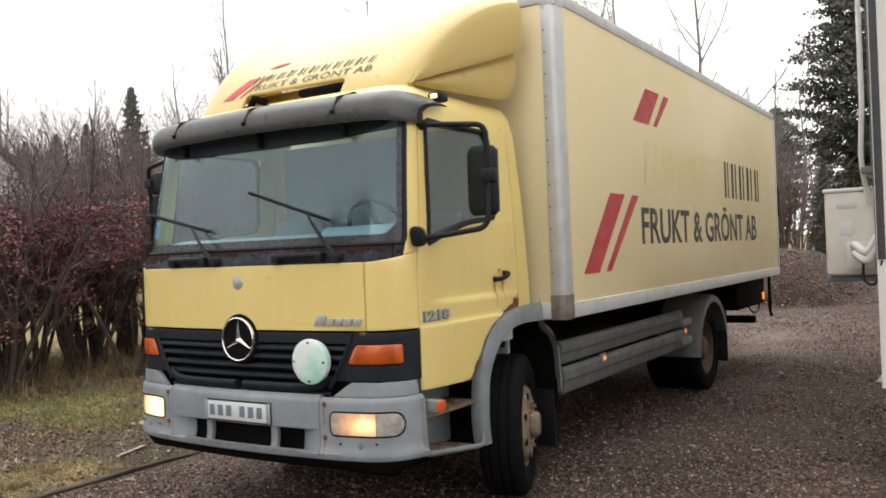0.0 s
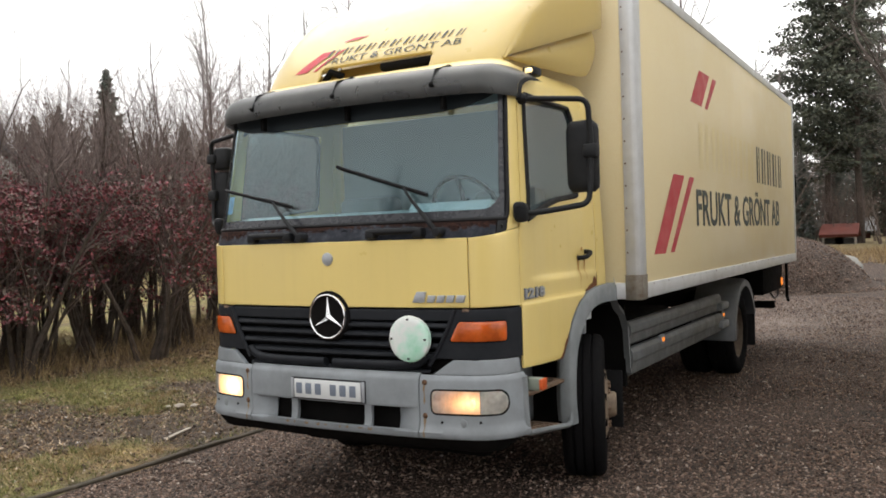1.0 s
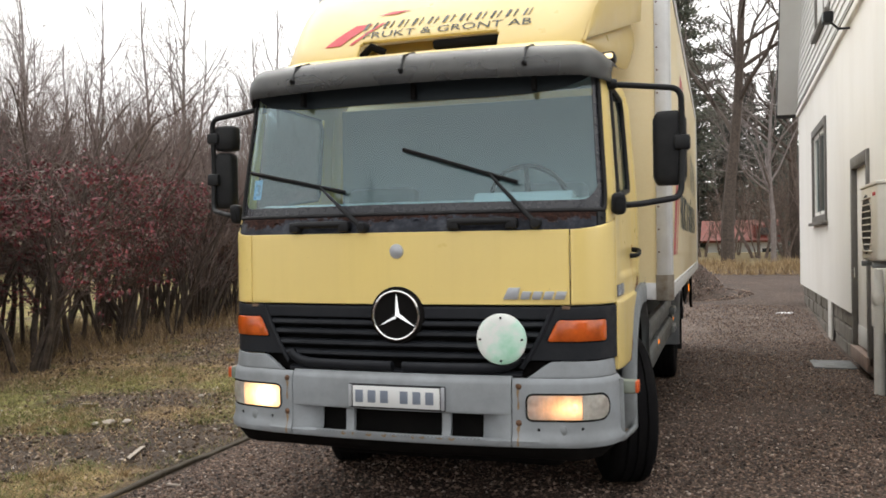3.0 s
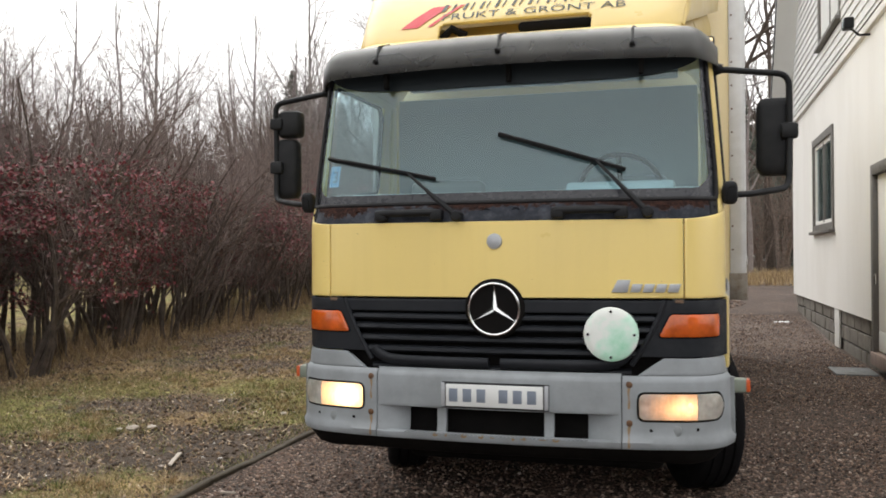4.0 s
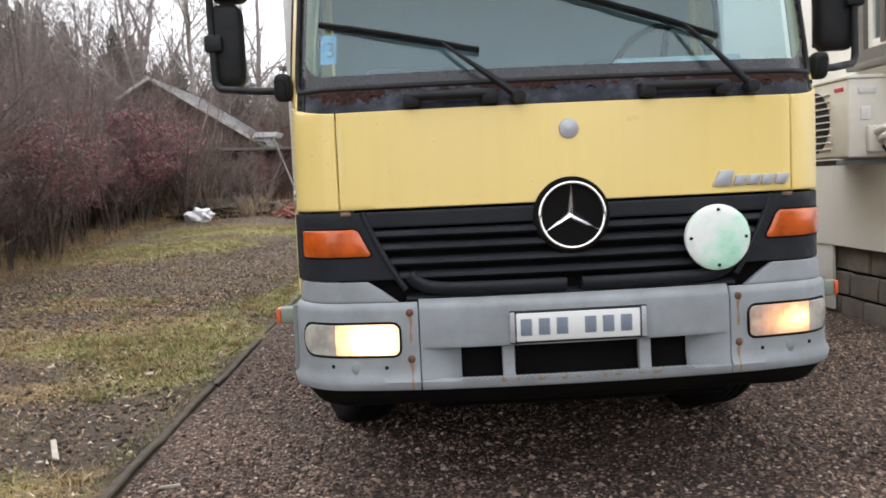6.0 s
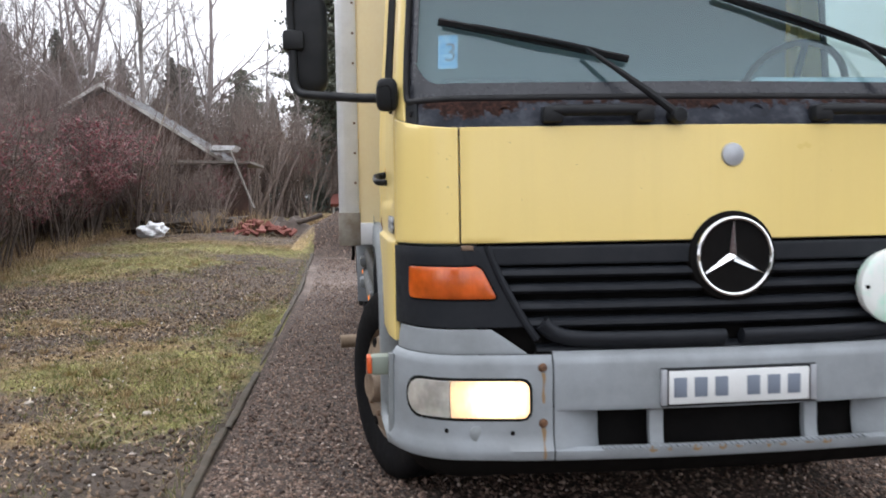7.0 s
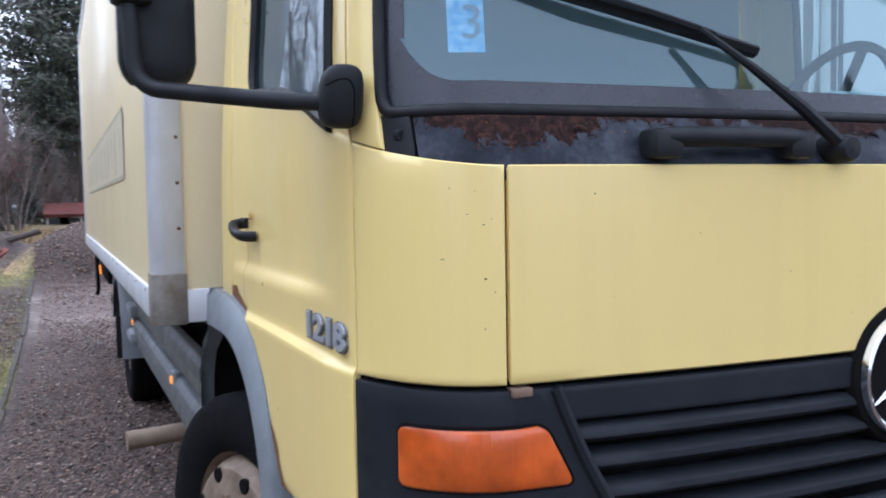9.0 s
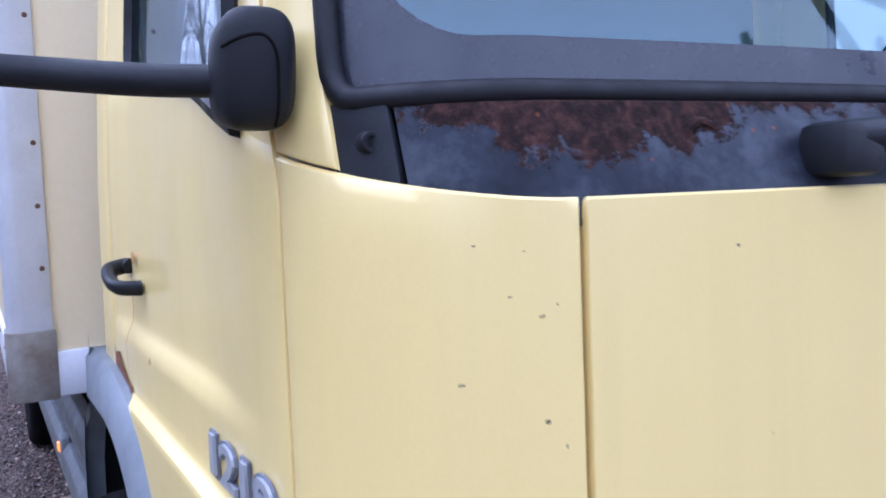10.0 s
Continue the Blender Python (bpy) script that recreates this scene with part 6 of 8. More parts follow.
part("exhaust_pipe", tube([(-0.6, 3.15, 0.47), (-1.0, 3.12, 0.45), (-1.33, 3.10, 0.44)], 0.045, 16), worn("rusty_exhaust", (0.3, 0.23, 0.16), (0.16, 0.11, 0.07), 0.7, 0.2, 12, 0.8), truck, "pale rusty exhaust pipe end")
part("rear_underrun_bar", block(-1.1, 1.12, 8.4, 8.5, 0.54, 0.64, 0.012), "matt", truck, "black rear underrun beam")
for x in (-0.4, 0.4):
    part("underrun_arm", block(x - 0.05, x + 0.05, 8.38, 8.48, 0.6, 1.0, 0.01), "matt", truck)
part("tail_box", block(0.72, 1.18, 7.25, 8.75, 0.80, 1.14, 0.015), "matt", truck)
part("tail_box", block(-1.18, -0.72, 7.25, 8.75, 0.85, 1.14, 0.015), "matt", truck)
for s in (-1, 1):
    lo = (min(s * 1.17, s * 1.195), max(s * 1.17, s * 1.195))
    part("rear_marker", block(*lo, 8.62, 8.72, 0.85, 0.95, 0.008), "lit_marker", truck, "glowing amber rear side marker")
    part("rear_post", tube([(s * 1.2, 9.0, 1.15), (s * 1.2, 9.0, 0.66), (s * 1.21, 9.05, 0.6)], 0.022, 8), "matt", truck)
part("hanging_cable", tube(curve_pts([(1.14, 7.9, 0.82), (1.15, 8.2, 0.7), (1.15, 8.5, 0.72), (1.14, 8.6, 0.84)], 5), 0.012, 6), "rubber", truck)

# the cargo box
BX, BY0, BY1, BZ0, BZ1 = 1.295, 1.80, 9.25, 1.17, 3.47
cargo = part("cargo_box", block(-BX, BX, BY0, BY1, BZ0 + 0.02, BZ1 - 0.015, 0.004), "box", truck, "pale yellow box body with aluminium edges")
for s in (-1, 1):
    def sx(a, b):
        return (min(s * a, s * b), max(s * a, s * b))

    part("bottom_rail", block(*sx(BX - 0.02, BX + 0.012), BY0 + 0.1, BY1, BZ0 - 0.005, BZ0 + 0.105, 0.006), "alu", cargo)
    part("top_rail", block(*sx(BX - 0.03, BX + 0.010), BY0 + 0.1, BY1, BZ1 - 0.085, BZ1, 0.01), "alu", cargo)
    part("corner_post", prism([(s * (BX - 0.092), BY0 - 0.012), (s * (BX - 0.02), BY0 - 0.014), (s * (BX + 0.004), BY0 - 0.004), (s * (BX + 0.014), BY0 + 0.02), (s * (BX + 0.012), BY0 + 0.135), (s * (BX - 0.01), BY0 + 0.135), (s * (BX - 0.092), BY0 + 0.03)], "z", BZ0 + 0.15, BZ1 + 0.004, 0.004), "alu", cargo)
    part("corner_gusset", prism([(s * (BX - 0.097), BY0 - 0.016), (s * (BX - 0.02), BY0 - 0.018), (s * (BX + 0.008), BY0 - 0.006), (s * (BX + 0.018), BY0 + 0.02), (s * (BX + 0.016), BY0 + 0.14), (s * (BX - 0.01), BY0 + 0.14), (s * (BX - 0.097), BY0 + 0.03)], "z", BZ0 - 0.01, BZ0 + 0.165, 0.004), "gusset", cargo, "rust-stained steel corner foot")
    part("rear_post_trim", block(*sx(BX - 0.03, BX + 0.012), BY1 - 0.05, BY1 + 0.01, BZ0 + 0.1, BZ1 - 0.08, 0.006), "alu", cargo)
    for z in [BZ0 + 0.32 + 0.155 * i for i in range(14)]:
        part("rivet", lathe([(0.0, -0.003), (0.006, -0.002), (0.008, 0.002)], (s * (BX - 0.075), BY0 - 0.012, z), "y", 8), "bolt", cargo)
    bm = bmesh.new()
    for y in [BY0 + 0.3 + 0.4 * i for i in range(17)]:
        lathe([(0.0, s * 0.003), (0.005, s * 0.002), (0.007, 0.0)], (s * (BX + 0.012), y, BZ0 + 0.09), "x", 6, bm)
    part("rail_rivets", bm, "bolt", cargo)
part("front_bottom_rail", block(-BX + 0.09, BX - 0.09, BY0 - 0.012, BY0 + 0.04, BZ0 - 0.005, BZ0 + 0.11, 0.006), "alu", cargo)
part("front_top_rail", block(-BX + 0.09, BX - 0.09, BY0 - 0.012, BY0 + 0.04, BZ1 - 0.085, BZ1 + 0.002, 0.01), "alu", cargo)
part("corner_cap", block(BX - 0.1, BX + 0.018, BY0 - 0.016, BY0 + 0.14, BZ1 - 0.11, BZ1 + 0.008, 0.012), "alu", cargo)
part("corner_cap", block(-BX - 0.018, -BX + 0.1, BY0 - 0.016, BY0 + 0.14, BZ1 - 0.11, BZ1 + 0.008, 0.012), "alu", cargo)
part("lock_rod", tube([(BX + 0.02, BY1 + 0.02, 2.0), (BX + 0.02, BY1 + 0.02, 2.4)], 0.012, 6), "matt", cargo)

# stripes and lettering on the box's side
XS = BX + 0.0035


def side_flat(name, pts, colour, label="", x=XS):
    bm = bmesh.new()
    bm.faces.new([bm.verts.new((x, *p)) for p in pts])
    return part(name, bm, colour, cargo, label, 0)


side_flat("red_stripe", [(2.16, 1.465), (2.46, 1.465), (3.07, 2.083), (2.74, 2.083)], "red", "large slanted red stripe")
side_flat("red_stripe", [(2.6, 1.468), (2.71, 1.468), (3.4, 2.083), (3.24, 2.083)], "red")
side_flat("red_stripe", [(3.34, 2.73), (3.74, 2.73), (4.06, 3.045), (3.68, 3.045)], "red", "small slanted red stripe")
side_flat("red_stripe", [(3.86, 2.728), (3.96, 2.728), (4.35, 3.043), (4.2, 3.043)], "red")
mm = Matrix.Translation((XS, 3.43, 1.68)) @ Matrix.Rotation(radians(90), 4, "Z") @ Matrix.Rotation(radians(90), 4, "X")
letters("letter", "FRUKT & GRÖNT AB", 0.44, "ink", cargo, mm, 0.001, 1.085, "large dark lettering on the box side", bold=0.007)
yy = 6.32
for i, w in enumerate((0.24, 0.3, 0.31, 0.36, 0.28)):
    for q, k in ((0.05, 0.3), (0.62, 0.2)):
        side_flat("name_bar", [(yy + w * q, 2.17), (yy + w * (q + k), 2.17), (yy + w * (q + k), 2.585), (yy + w * q, 2.585)], "ink", "dark letter-sized bar" if not q else "")
    yy += w + 0.08
yy = 3.6
for i, w in enumerate((0.42, 0.36, 0.3, 0.36, 0.38, 0.34)):
    for q, k in ((0.0, 0.34), (0.6, 0.24)):
        side_flat("faded_bar", [(yy + w * q, 2.17), (yy + w * (q + k), 2.17), (yy + w * (q + k), 2.585), (yy + w * q, 2.585)], "ghost")
    yy += w + 0.08
# where a sign was taken off the other side
side_flat("sign_patch", [(3.08, 1.72), (7.7, 1.72), (7.7, 2.02), (3.08, 2.02)], "patch", "greyer patch where a sign was taken off", -XS)
for pts in ([(3.05, 1.70), (3.11, 1.70), (3.11, 2.04), (3.05, 2.04)], [(3.05, 2.02), (3.05, 2.04), (7.7, 2.04), (7.7, 2.02)], [(3.05, 1.70), (7.7, 1.70), (7.7, 1.72), (3.05, 1.72)]):
    side_flat("patch_outline", pts, "ghost_line", "dark outline of a removed sign", -XS - 0.001)
for y, w, z0, z1 in ((3.3, 0.05, 1.86, 1.96), (3.62, 0.09, 1.74, 1.97), (3.95, 0.05, 1.78, 1.95), (4.25, 0.1, 1.75, 1.98), (4.6, 0.07, 1.75, 1.97), (5.0, 0.12, 1.75, 1.97), (5.4, 0.08, 1.76, 1.97), (5.85, 0.13, 1.75, 1.96), (6.35, 0.12, 1.75, 1.97), (6.9, 0.15, 1.76, 1.96), (7.35, 0.12, 1.75, 1.96)):
    side_flat("faded_bar", [(y, z0), (y + w, z0), (y + w, z1), (y, z1)], "ghost_line", "", -XS - 0.001)

# it stands a little askew to the yard
truck.rotation_euler[2] = radians(0.65)

# ---- the white house beside the yard ----
def plaster(name, base, dark, lines):
    m = mat(name, base, 0.8)
    n = Nodes(m)
    dirt = n.ramp(n.noise(1.1, 8, 0.65, n.stretch(1, 1, 0.4)), (0.4, 0.0), (0.8, 0.5))
    c = n.mix(dirt, base, dark)
    n.colour(n.mix(0.08, c, n.noise(90, 3), "OVERLAY"))
    n.bump(n.noise(120, 4), 0.1, 0.003)
    return m


M["wall_white"] = plaster("white_wall_paint", (0.78, 0.77, 0.74), (0.64, 0.62, 0.57), 0)
M["siding"] = plaster("grey_white_siding", (0.66, 0.67, 0.66), (0.5, 0.5, 0.48), 0)
M["frame_brown"] = worn("dark_grey_frame_paint", (0.15, 0.142, 0.132), (0.09, 0.084, 0.076), 0.55, 0, 8, 0.6, 150, 0.15)
M["roof_dark"] = worn("dark_roof_metal", (0.05, 0.052, 0.056), (0.03, 0.03, 0.03), 0.5, 0, 4, 0.5, 120, 0.1)
M["plinth"] = worn("plinth_stone", (0.2, 0.185, 0.16), (0.08, 0.07, 0.06), 0.9, 0, 3.5, 0.8, 40, 0.6)
M["ac"] = worn("off_white_enamel", (0.68, 0.66, 0.6), (0.5, 0.48, 0.42), 0.45, 0, 5, 0.5, 200, 0.04)
M["pipe_white"] = worn("white_plastic_pipe", (0.72, 0.72, 0.7), (0.5, 0.49, 0.46), 0.5, 0, 7, 0.6, 100, 0.05)
M["concrete"] = worn("concrete", (0.26, 0.19, 0.16), (0.15, 0.11, 0.09), 0.9, 0, 5, 0.8, 60, 0.4)
HX, HY0, HY1 = 3.12, 2.9, 15.9
house = thing("house", "white two-storey house with dark window frames and stone plinth", "house", "", (3.2, 9, 0))
DOOR, WIN_A, WIN_B, WIN_UP = (6.15, 7.5, 0.16, 2.56), (10.4, 12.65, 1.86, 3.52), (3.04, 3.74, 2.14, 4.1), (9.6, 11.8, 5.0, 6.4)


def wall_with_holes(x0, x1, y0, y1, z0, z1, holes):
    """A wall standing along y, with rectangular openings through it."""
    bm = bmesh.new()
    ys = sorted({y0, y1, *(h[0] for h in holes), *(h[1] for h in holes)})
    zs = sorted({z0, z1, *(h[2] for h in holes), *(h[3] for h in holes)})
    for a, b in zip(ys, ys[1:]):
        for c, d in zip(zs, zs[1:]):
            if not any(h[0] <= a and b <= h[1] and h[2] <= c and d <= h[3] for h in holes):
                block(x0, x1, a, b, c, d, 0, 1, bm)
    bmesh.ops.remove_doubles(bm, verts=bm.verts[:], dist=0.0005)
    return bm


part("wall", wall_with_holes(HX, HX + 0.25, HY0, HY1, 0.62, 4.28, [DOOR[:2] + (0.62, DOOR[3]), WIN_A, WIN_B]), "wall_white", house, "white painted panel wall", 0)
for i in range(22):
    z = 4.36 + 0.145 * i
    y1 = HY1 if z < 4.7 else HY1 - (z - 4.7) * 0.72
    y0 = HY0 if z < 4.7 else HY0 + (z - 4.7) * 0.72
    spans = [(y0, y1)]
    if WIN_UP[2] - 0.1 < z < WIN_UP[3]:
        spans = [(y0, WIN_UP[0]), (WIN_UP[1], y1)]
    for a, b in spans:
        part("siding_board", prism([(HX - 0.022, z), (HX - 0.004, z + 0.15), (HX + 0.01, z + 0.15), (HX + 0.01, z)], "y", a, b), "siding", house)
part("upper_wall", wall_with_holes(HX + 0.012, HX + 0.2, HY0, HY1, 4.28, 4.75, []), "siding", house)
part("gable", prism([(HY0, 4.75), (HY1, 4.75), (HY1 - 2.35, 8.0), (HY0 + 2.35, 8.0)], "x", HX + 0.012, HX + 0.03), "siding", house)
part("trim_board", block(HX - 0.05, HX + 0.01, HY0, HY1 + 0.02, 4.26, 4.36, 0.008), "wall_white", house)
part("trim_flashing", block(HX - 0.06, HX - 0.0, HY0, HY1 + 0.02, 4.36, 4.375, 0.003), "frame_brown", house)
for ya, yb, sgn in ((HY1 + 0.75, HY1 - 2.2, 1), (HY0 - 0.75, HY0 + 2.2, -1)):
    z0, z1 = 4.5, 8.3
    bm = prism([(ya, z0), (yb, z1), (yb - sgn * 0.1, z1 - 0.12), (ya - sgn * 0.16, z0 - 0.06)], "x", HX - 0.42, HX + 8)
    part("roof", bm, "roof_dark", house, "dark steep roof")
    part("soffit", prism([(ya - sgn * 0.17, z0 - 0.062), (yb - sgn * 0.11, z1 - 0.122), (yb - sgn * 0.15, z1 - 0.17), (ya - sgn * 0.21, z0 - 0.1)], "x", HX - 0.40, HX + 0.02), "siding", house)
part("gutter", tube([(HX - 0.42, HY1 + 0.8, 4.42), (HX + 6, HY1 + 0.8, 4.42)], 0.07, 8), "roof_dark", house)
part("far_wall", block(HX + 0.252, HX + 8, HY1 - 0.25, HY1 - 0.003, 0.1, 4.75), "wall_white", house)
part("near_wall", block(HX + 0.252, HX + 8, HY0 + 0.003, HY0 + 0.25, 0.1, 4.75), "wall_white", house)
part("back_wall", block(HX + 7.8, HX + 8, HY0, HY1, 0.1, 4.75), "wall_white", house)
part("house_floor", block(HX + 0.25, HX + 7.8, HY0 + 0.25, HY1 - 0.25, 0.5, 0.6), "wood", house)
part("house_ceiling", block(HX + 0.2, HX + 7.8, HY0 + 0.2, HY1 - 0.2, 4.28, 4.4), "wall_white", house)
part("corner_pipe", tube([(HX + 0.03, HY0 + 0.03, 1.5), (HX + 0.03, HY0 + 0.03, 4.3)], 0.04, 14), "roof_dark", house, "dark grey rain pipe")
part("white_cable", tube(curve_pts([(HX - 0.07, 3.03, 4.4), (HX - 0.07, 3.02, 3.2), (HX - 0.07, 3.01, 2.6), (HX - 0.09, 3.05, 2.2), (HX - 0.06, 3.15, 1.9)], 5), 0.018, 8), "pipe_white", house)
# stone plinth, block by block, with pale boards over it
part("plinth_core", block(HX + 0.09, HX + 0.3, HY0, HY1 - 0.05, -0.1, 0.62), "matt", house)
rng = random.Random(21)
for row in range(3):
    z = -0.06 + row * 0.225
    y = HY0 + 0.02 + (row % 2) * 0.2
    while y < HY1 - 0.1:
        L = min(rng.uniform(0.34, 0.62), HY1 - 0.06 - y)
        if L > 0.1 and not (DOOR[0] - 0.15 < y + L / 2 < DOOR[1] + 0.15 and row > 0):
            d = rng.uniform(0.0, 0.025)
            part("plinth_stone", block(HX + 0.045 + d, HX + 0.12, y + 0.01, y + L - 0.01, z + 0.01, z + 0.215, 0.012, 1), "plinth", house)
        y += L
for y, w, z0, z1 in ((10.15, 0.42, 0.02, 0.63), (4.25, 0.92, 0.03, 0.63), (3.1, 0.18, 0.1, 0.63)):
    part("plinth_board", block(HX + 0.01, HX + 0.04, y, y + w, z0, z1, 0.006), "pipe_white", house)


def house_window(name, y0, y1, z0, z1, bars):
    w = part(name, wall_with_holes(HX - 0.03, HX + 0.1, y0, y1, z0, z1, [(y0 + 0.12, y1 - 0.12, z0 + 0.12, z1 - 0.12)]), "frame_brown", house, "dark-framed window", 0)
    part("window_sill", block(HX - 0.09, HX + 0.02, y0 - 0.05, y1 + 0.05, z0 - 0.04, z0 + 0.01, 0.006), "frame_brown", w)
    part("inner_frame", wall_with_holes(HX + 0.01, HX + 0.06, y0 + 0.12, y1 - 0.12, z0 + 0.12, z1 - 0.12, [(y0 + 0.19, y1 - 0.19, z0 + 0.19, z1 - 0.19)]), "wall_white", w, "", 0)
    pane = part("pane", block(HX + 0.03, HX + 0.036, y0 + 0.18, y1 - 0.18, z0 + 0.18, z1 - 0.18), "pane", w)
    pane.visible_shadow = False
    for k in range(bars):
        y = y0 + (y1 - y0) * (k + 1) / (bars + 1)
        part("mullion", block(HX + 0.0, HX + 0.065, y - 0.035, y + 0.035, z0 + 0.15, z1 - 0.15, 0.004), "frame_brown", w)
    part("curtain", loft([[Vector((HX + 0.3 + 0.03 * math.sin(q * 9), q, z)) for q in steps(y0 + 0.1, y1 - 0.1, 40)] for z in (z0, z1)]), "siding", w)


house_window("window", *WIN_A, 1)
house_window("window", *WIN_B, 1)
house_window("window", *WIN_UP, 1)
y0, y1, z0, z1 = DOOR
entry = part("entry_door", block(HX + 0.03, HX + 0.08, y0 + 0.13, y1 - 0.13, z0 + 0.12, z1 - 0.13, 0.004), "wall_white", house, "plain white entry door with dark frame")
bm = block(HX - 0.03, HX + 0.1, y0, y0 + 0.12, z0, z1, 0.006)
block(HX - 0.03, HX + 0.1, y1 - 0.12, y1, z0, z1, 0.006, 2, bm)
block(HX - 0.035, HX + 0.1, y0 + 0.12, y1 - 0.12, z1 - 0.13, z1, 0.006, 2, bm)
part("door_casing", bm, "frame_brown", entry)
part("door_handle", tube([(HX - 0.03, y1 - 0.24, 1.1), (HX - 0.03, y1 - 0.24, 1.22)], 0.012, 8), "chrome", entry)
part("kick_plate", block(HX + 0.022, HX + 0.03, y0 + 0.15, y1 - 0.15, z0 + 0.12, z0 + 0.36, 0.003), "siding", entry)
part("door_sill", block(HX - 0.05, HX + 0.12, y0, y1, z0 - 0.06, z0 + 0.1, 0.01), "concrete", entry)
flood = part("flood_lamp", block(HX - 0.32, HX - 0.2, 7.42, 7.6, 4.28, 4.42, 0.02), "black", house, "black flood lamp on a bracket")
part("lamp_bracket", tube([(HX - 0.01, 7.5, 4.2), (HX - 0.14, 7.5, 4.2), (HX - 0.24, 7.5, 4.3)], 0.016, 8), "black", flood)
part("lamp_glass", block(HX - 0.326, HX - 0.318, 7.44, 7.58, 4.3, 4.4, 0.003), "pane", flood)
part("drain_pipe", tube([(HX - 0.05, 5.32, -0.02), (HX - 0.05, 5.32, 0.95)], 0.05, 14), "pipe_white", house, "short white drain pipe")
part("pipe_collar", lathe([(0.05, 0.0), (0.062, 0.02), (0.062, 0.1), (0.045, 0.14), (0.04, 0.36), (0.0, 0.37)], (HX - 0.05, 5.32, 0.9), "z", 14), "pipe_white", house)

ac = thing("air_conditioner", "off-white outdoor heat pump unit on a wall bracket", "heat pump", "", (2.9, 3.6, 1.47))
body = part("casing", block(2.70, 3.04, 3.22, 4.05, 1.51, 2.12, 0.02, 3), "ac", ac)
part("top_lid", block(2.69, 3.05, 3.21, 4.06, 2.115, 2.145, 0.012), "ac", ac)
for i in range(9):
    part("grille_bar", block(2.688, 2.702, 3.5, 4.0, 1.58 + 0.055 * i, 1.592 + 0.055 * i, 0.003), "ac", body)
part("fan_recess", lathe([(0.0, 0.0), (0.24, 0.0), (0.25, -0.004)], (2.6985, 3.75, 1.81), "x", 32), "black", body)
part("grip_recess", block(2.78, 2.92, 3.212, 3.222, 2.0, 2.05, 0.006), "siding", body)
part("side_vent", block(2.80, 2.88, 3.213, 3.222, 1.8, 1.9, 0.004), "siding", body)
part("valve_cover", block(2.84, 3.03, 3.17, 3.22, 1.55, 1.75, 0.012), "ac", body)
for k, z in enumerate((1.7, 1.64)):
    part("pipe_hose", tube(curve_pts([(2.9 + 0.03 * k, 3.17, z), (2.92, 3.05, z + 0.03), (3.0, 3.0, z - 0.02), (3.08, 2.98, z + 0.1), (3.12, 2.95, z + 0.12)], 5), 0.028, 10), "pipe_white", ac)
part("power_cable", tube(curve_pts([(2.95, 3.18, 1.6), (2.97, 3.05, 1.48), (3.05, 2.95, 1.46), (3.1, 2.9, 1.62)], 5), 0.01, 6), "rubber", ac)
for y in (3.35, 3.92):
    part("wall_bracket", block(2.68, 3.13, y - 0.02, y + 0.02, 1.455, 1.5, 0.006), "arch", ac)
part("brand_patch", block(2.6965, 2.7, 3.28, 3.42, 2.03, 2.06, 0.001), "red", ac)

ac.location += Vector((0.05, 0, -0.125))
drain = part("drain_cover", block(2.62, 3.1, 7.05, 7.75, 0.0, 0.02, 0.006), "concrete")
drain.data.materials[0] = M["guard"]
tagged(drain, "flat dark drain cover lying in the gravel", "drain cover")
bm = bmesh.new()
bmesh.ops.create_icosphere(bm, subdivisions=3, radius=0.3)
for p in bm.verts:
    p.co *= 1 + 0.35 * noise_at(p.co * 3)
    p.co.x *= 1.3
    p.co.z *= 0.12
snow = part("snow_patch", bm, mat("old_snow", (0.8, 0.82, 0.84), 0.7))
snow.location = (2.75, 13.8, 0.12)
tagged(snow, "small patch of old snow beside the house", "snow")


bm = bmesh.new()
bmesh.ops.create_icosphere(bm, subdivisions=3, radius=0.75)
for p in bm.verts:
    p.co *= 1 + 0.3 * noise_at(p.co * 1.6)
    p.co.z *= 0.55
boulder = part("boulder", bm, worn("lichen_grey_rock", (0.3, 0.3, 0.28), (0.16, 0.15, 0.13), 0.9, 0, 3, 0.8, 40, 0.5))
boulder.scale = (0.6, 0.6, 0.6)
boulder.location = (0.75, 20.3, rise(0.75, 20.3) + 0.25)
tagged(boulder, "grey boulder beside the gravel heap", "rock")


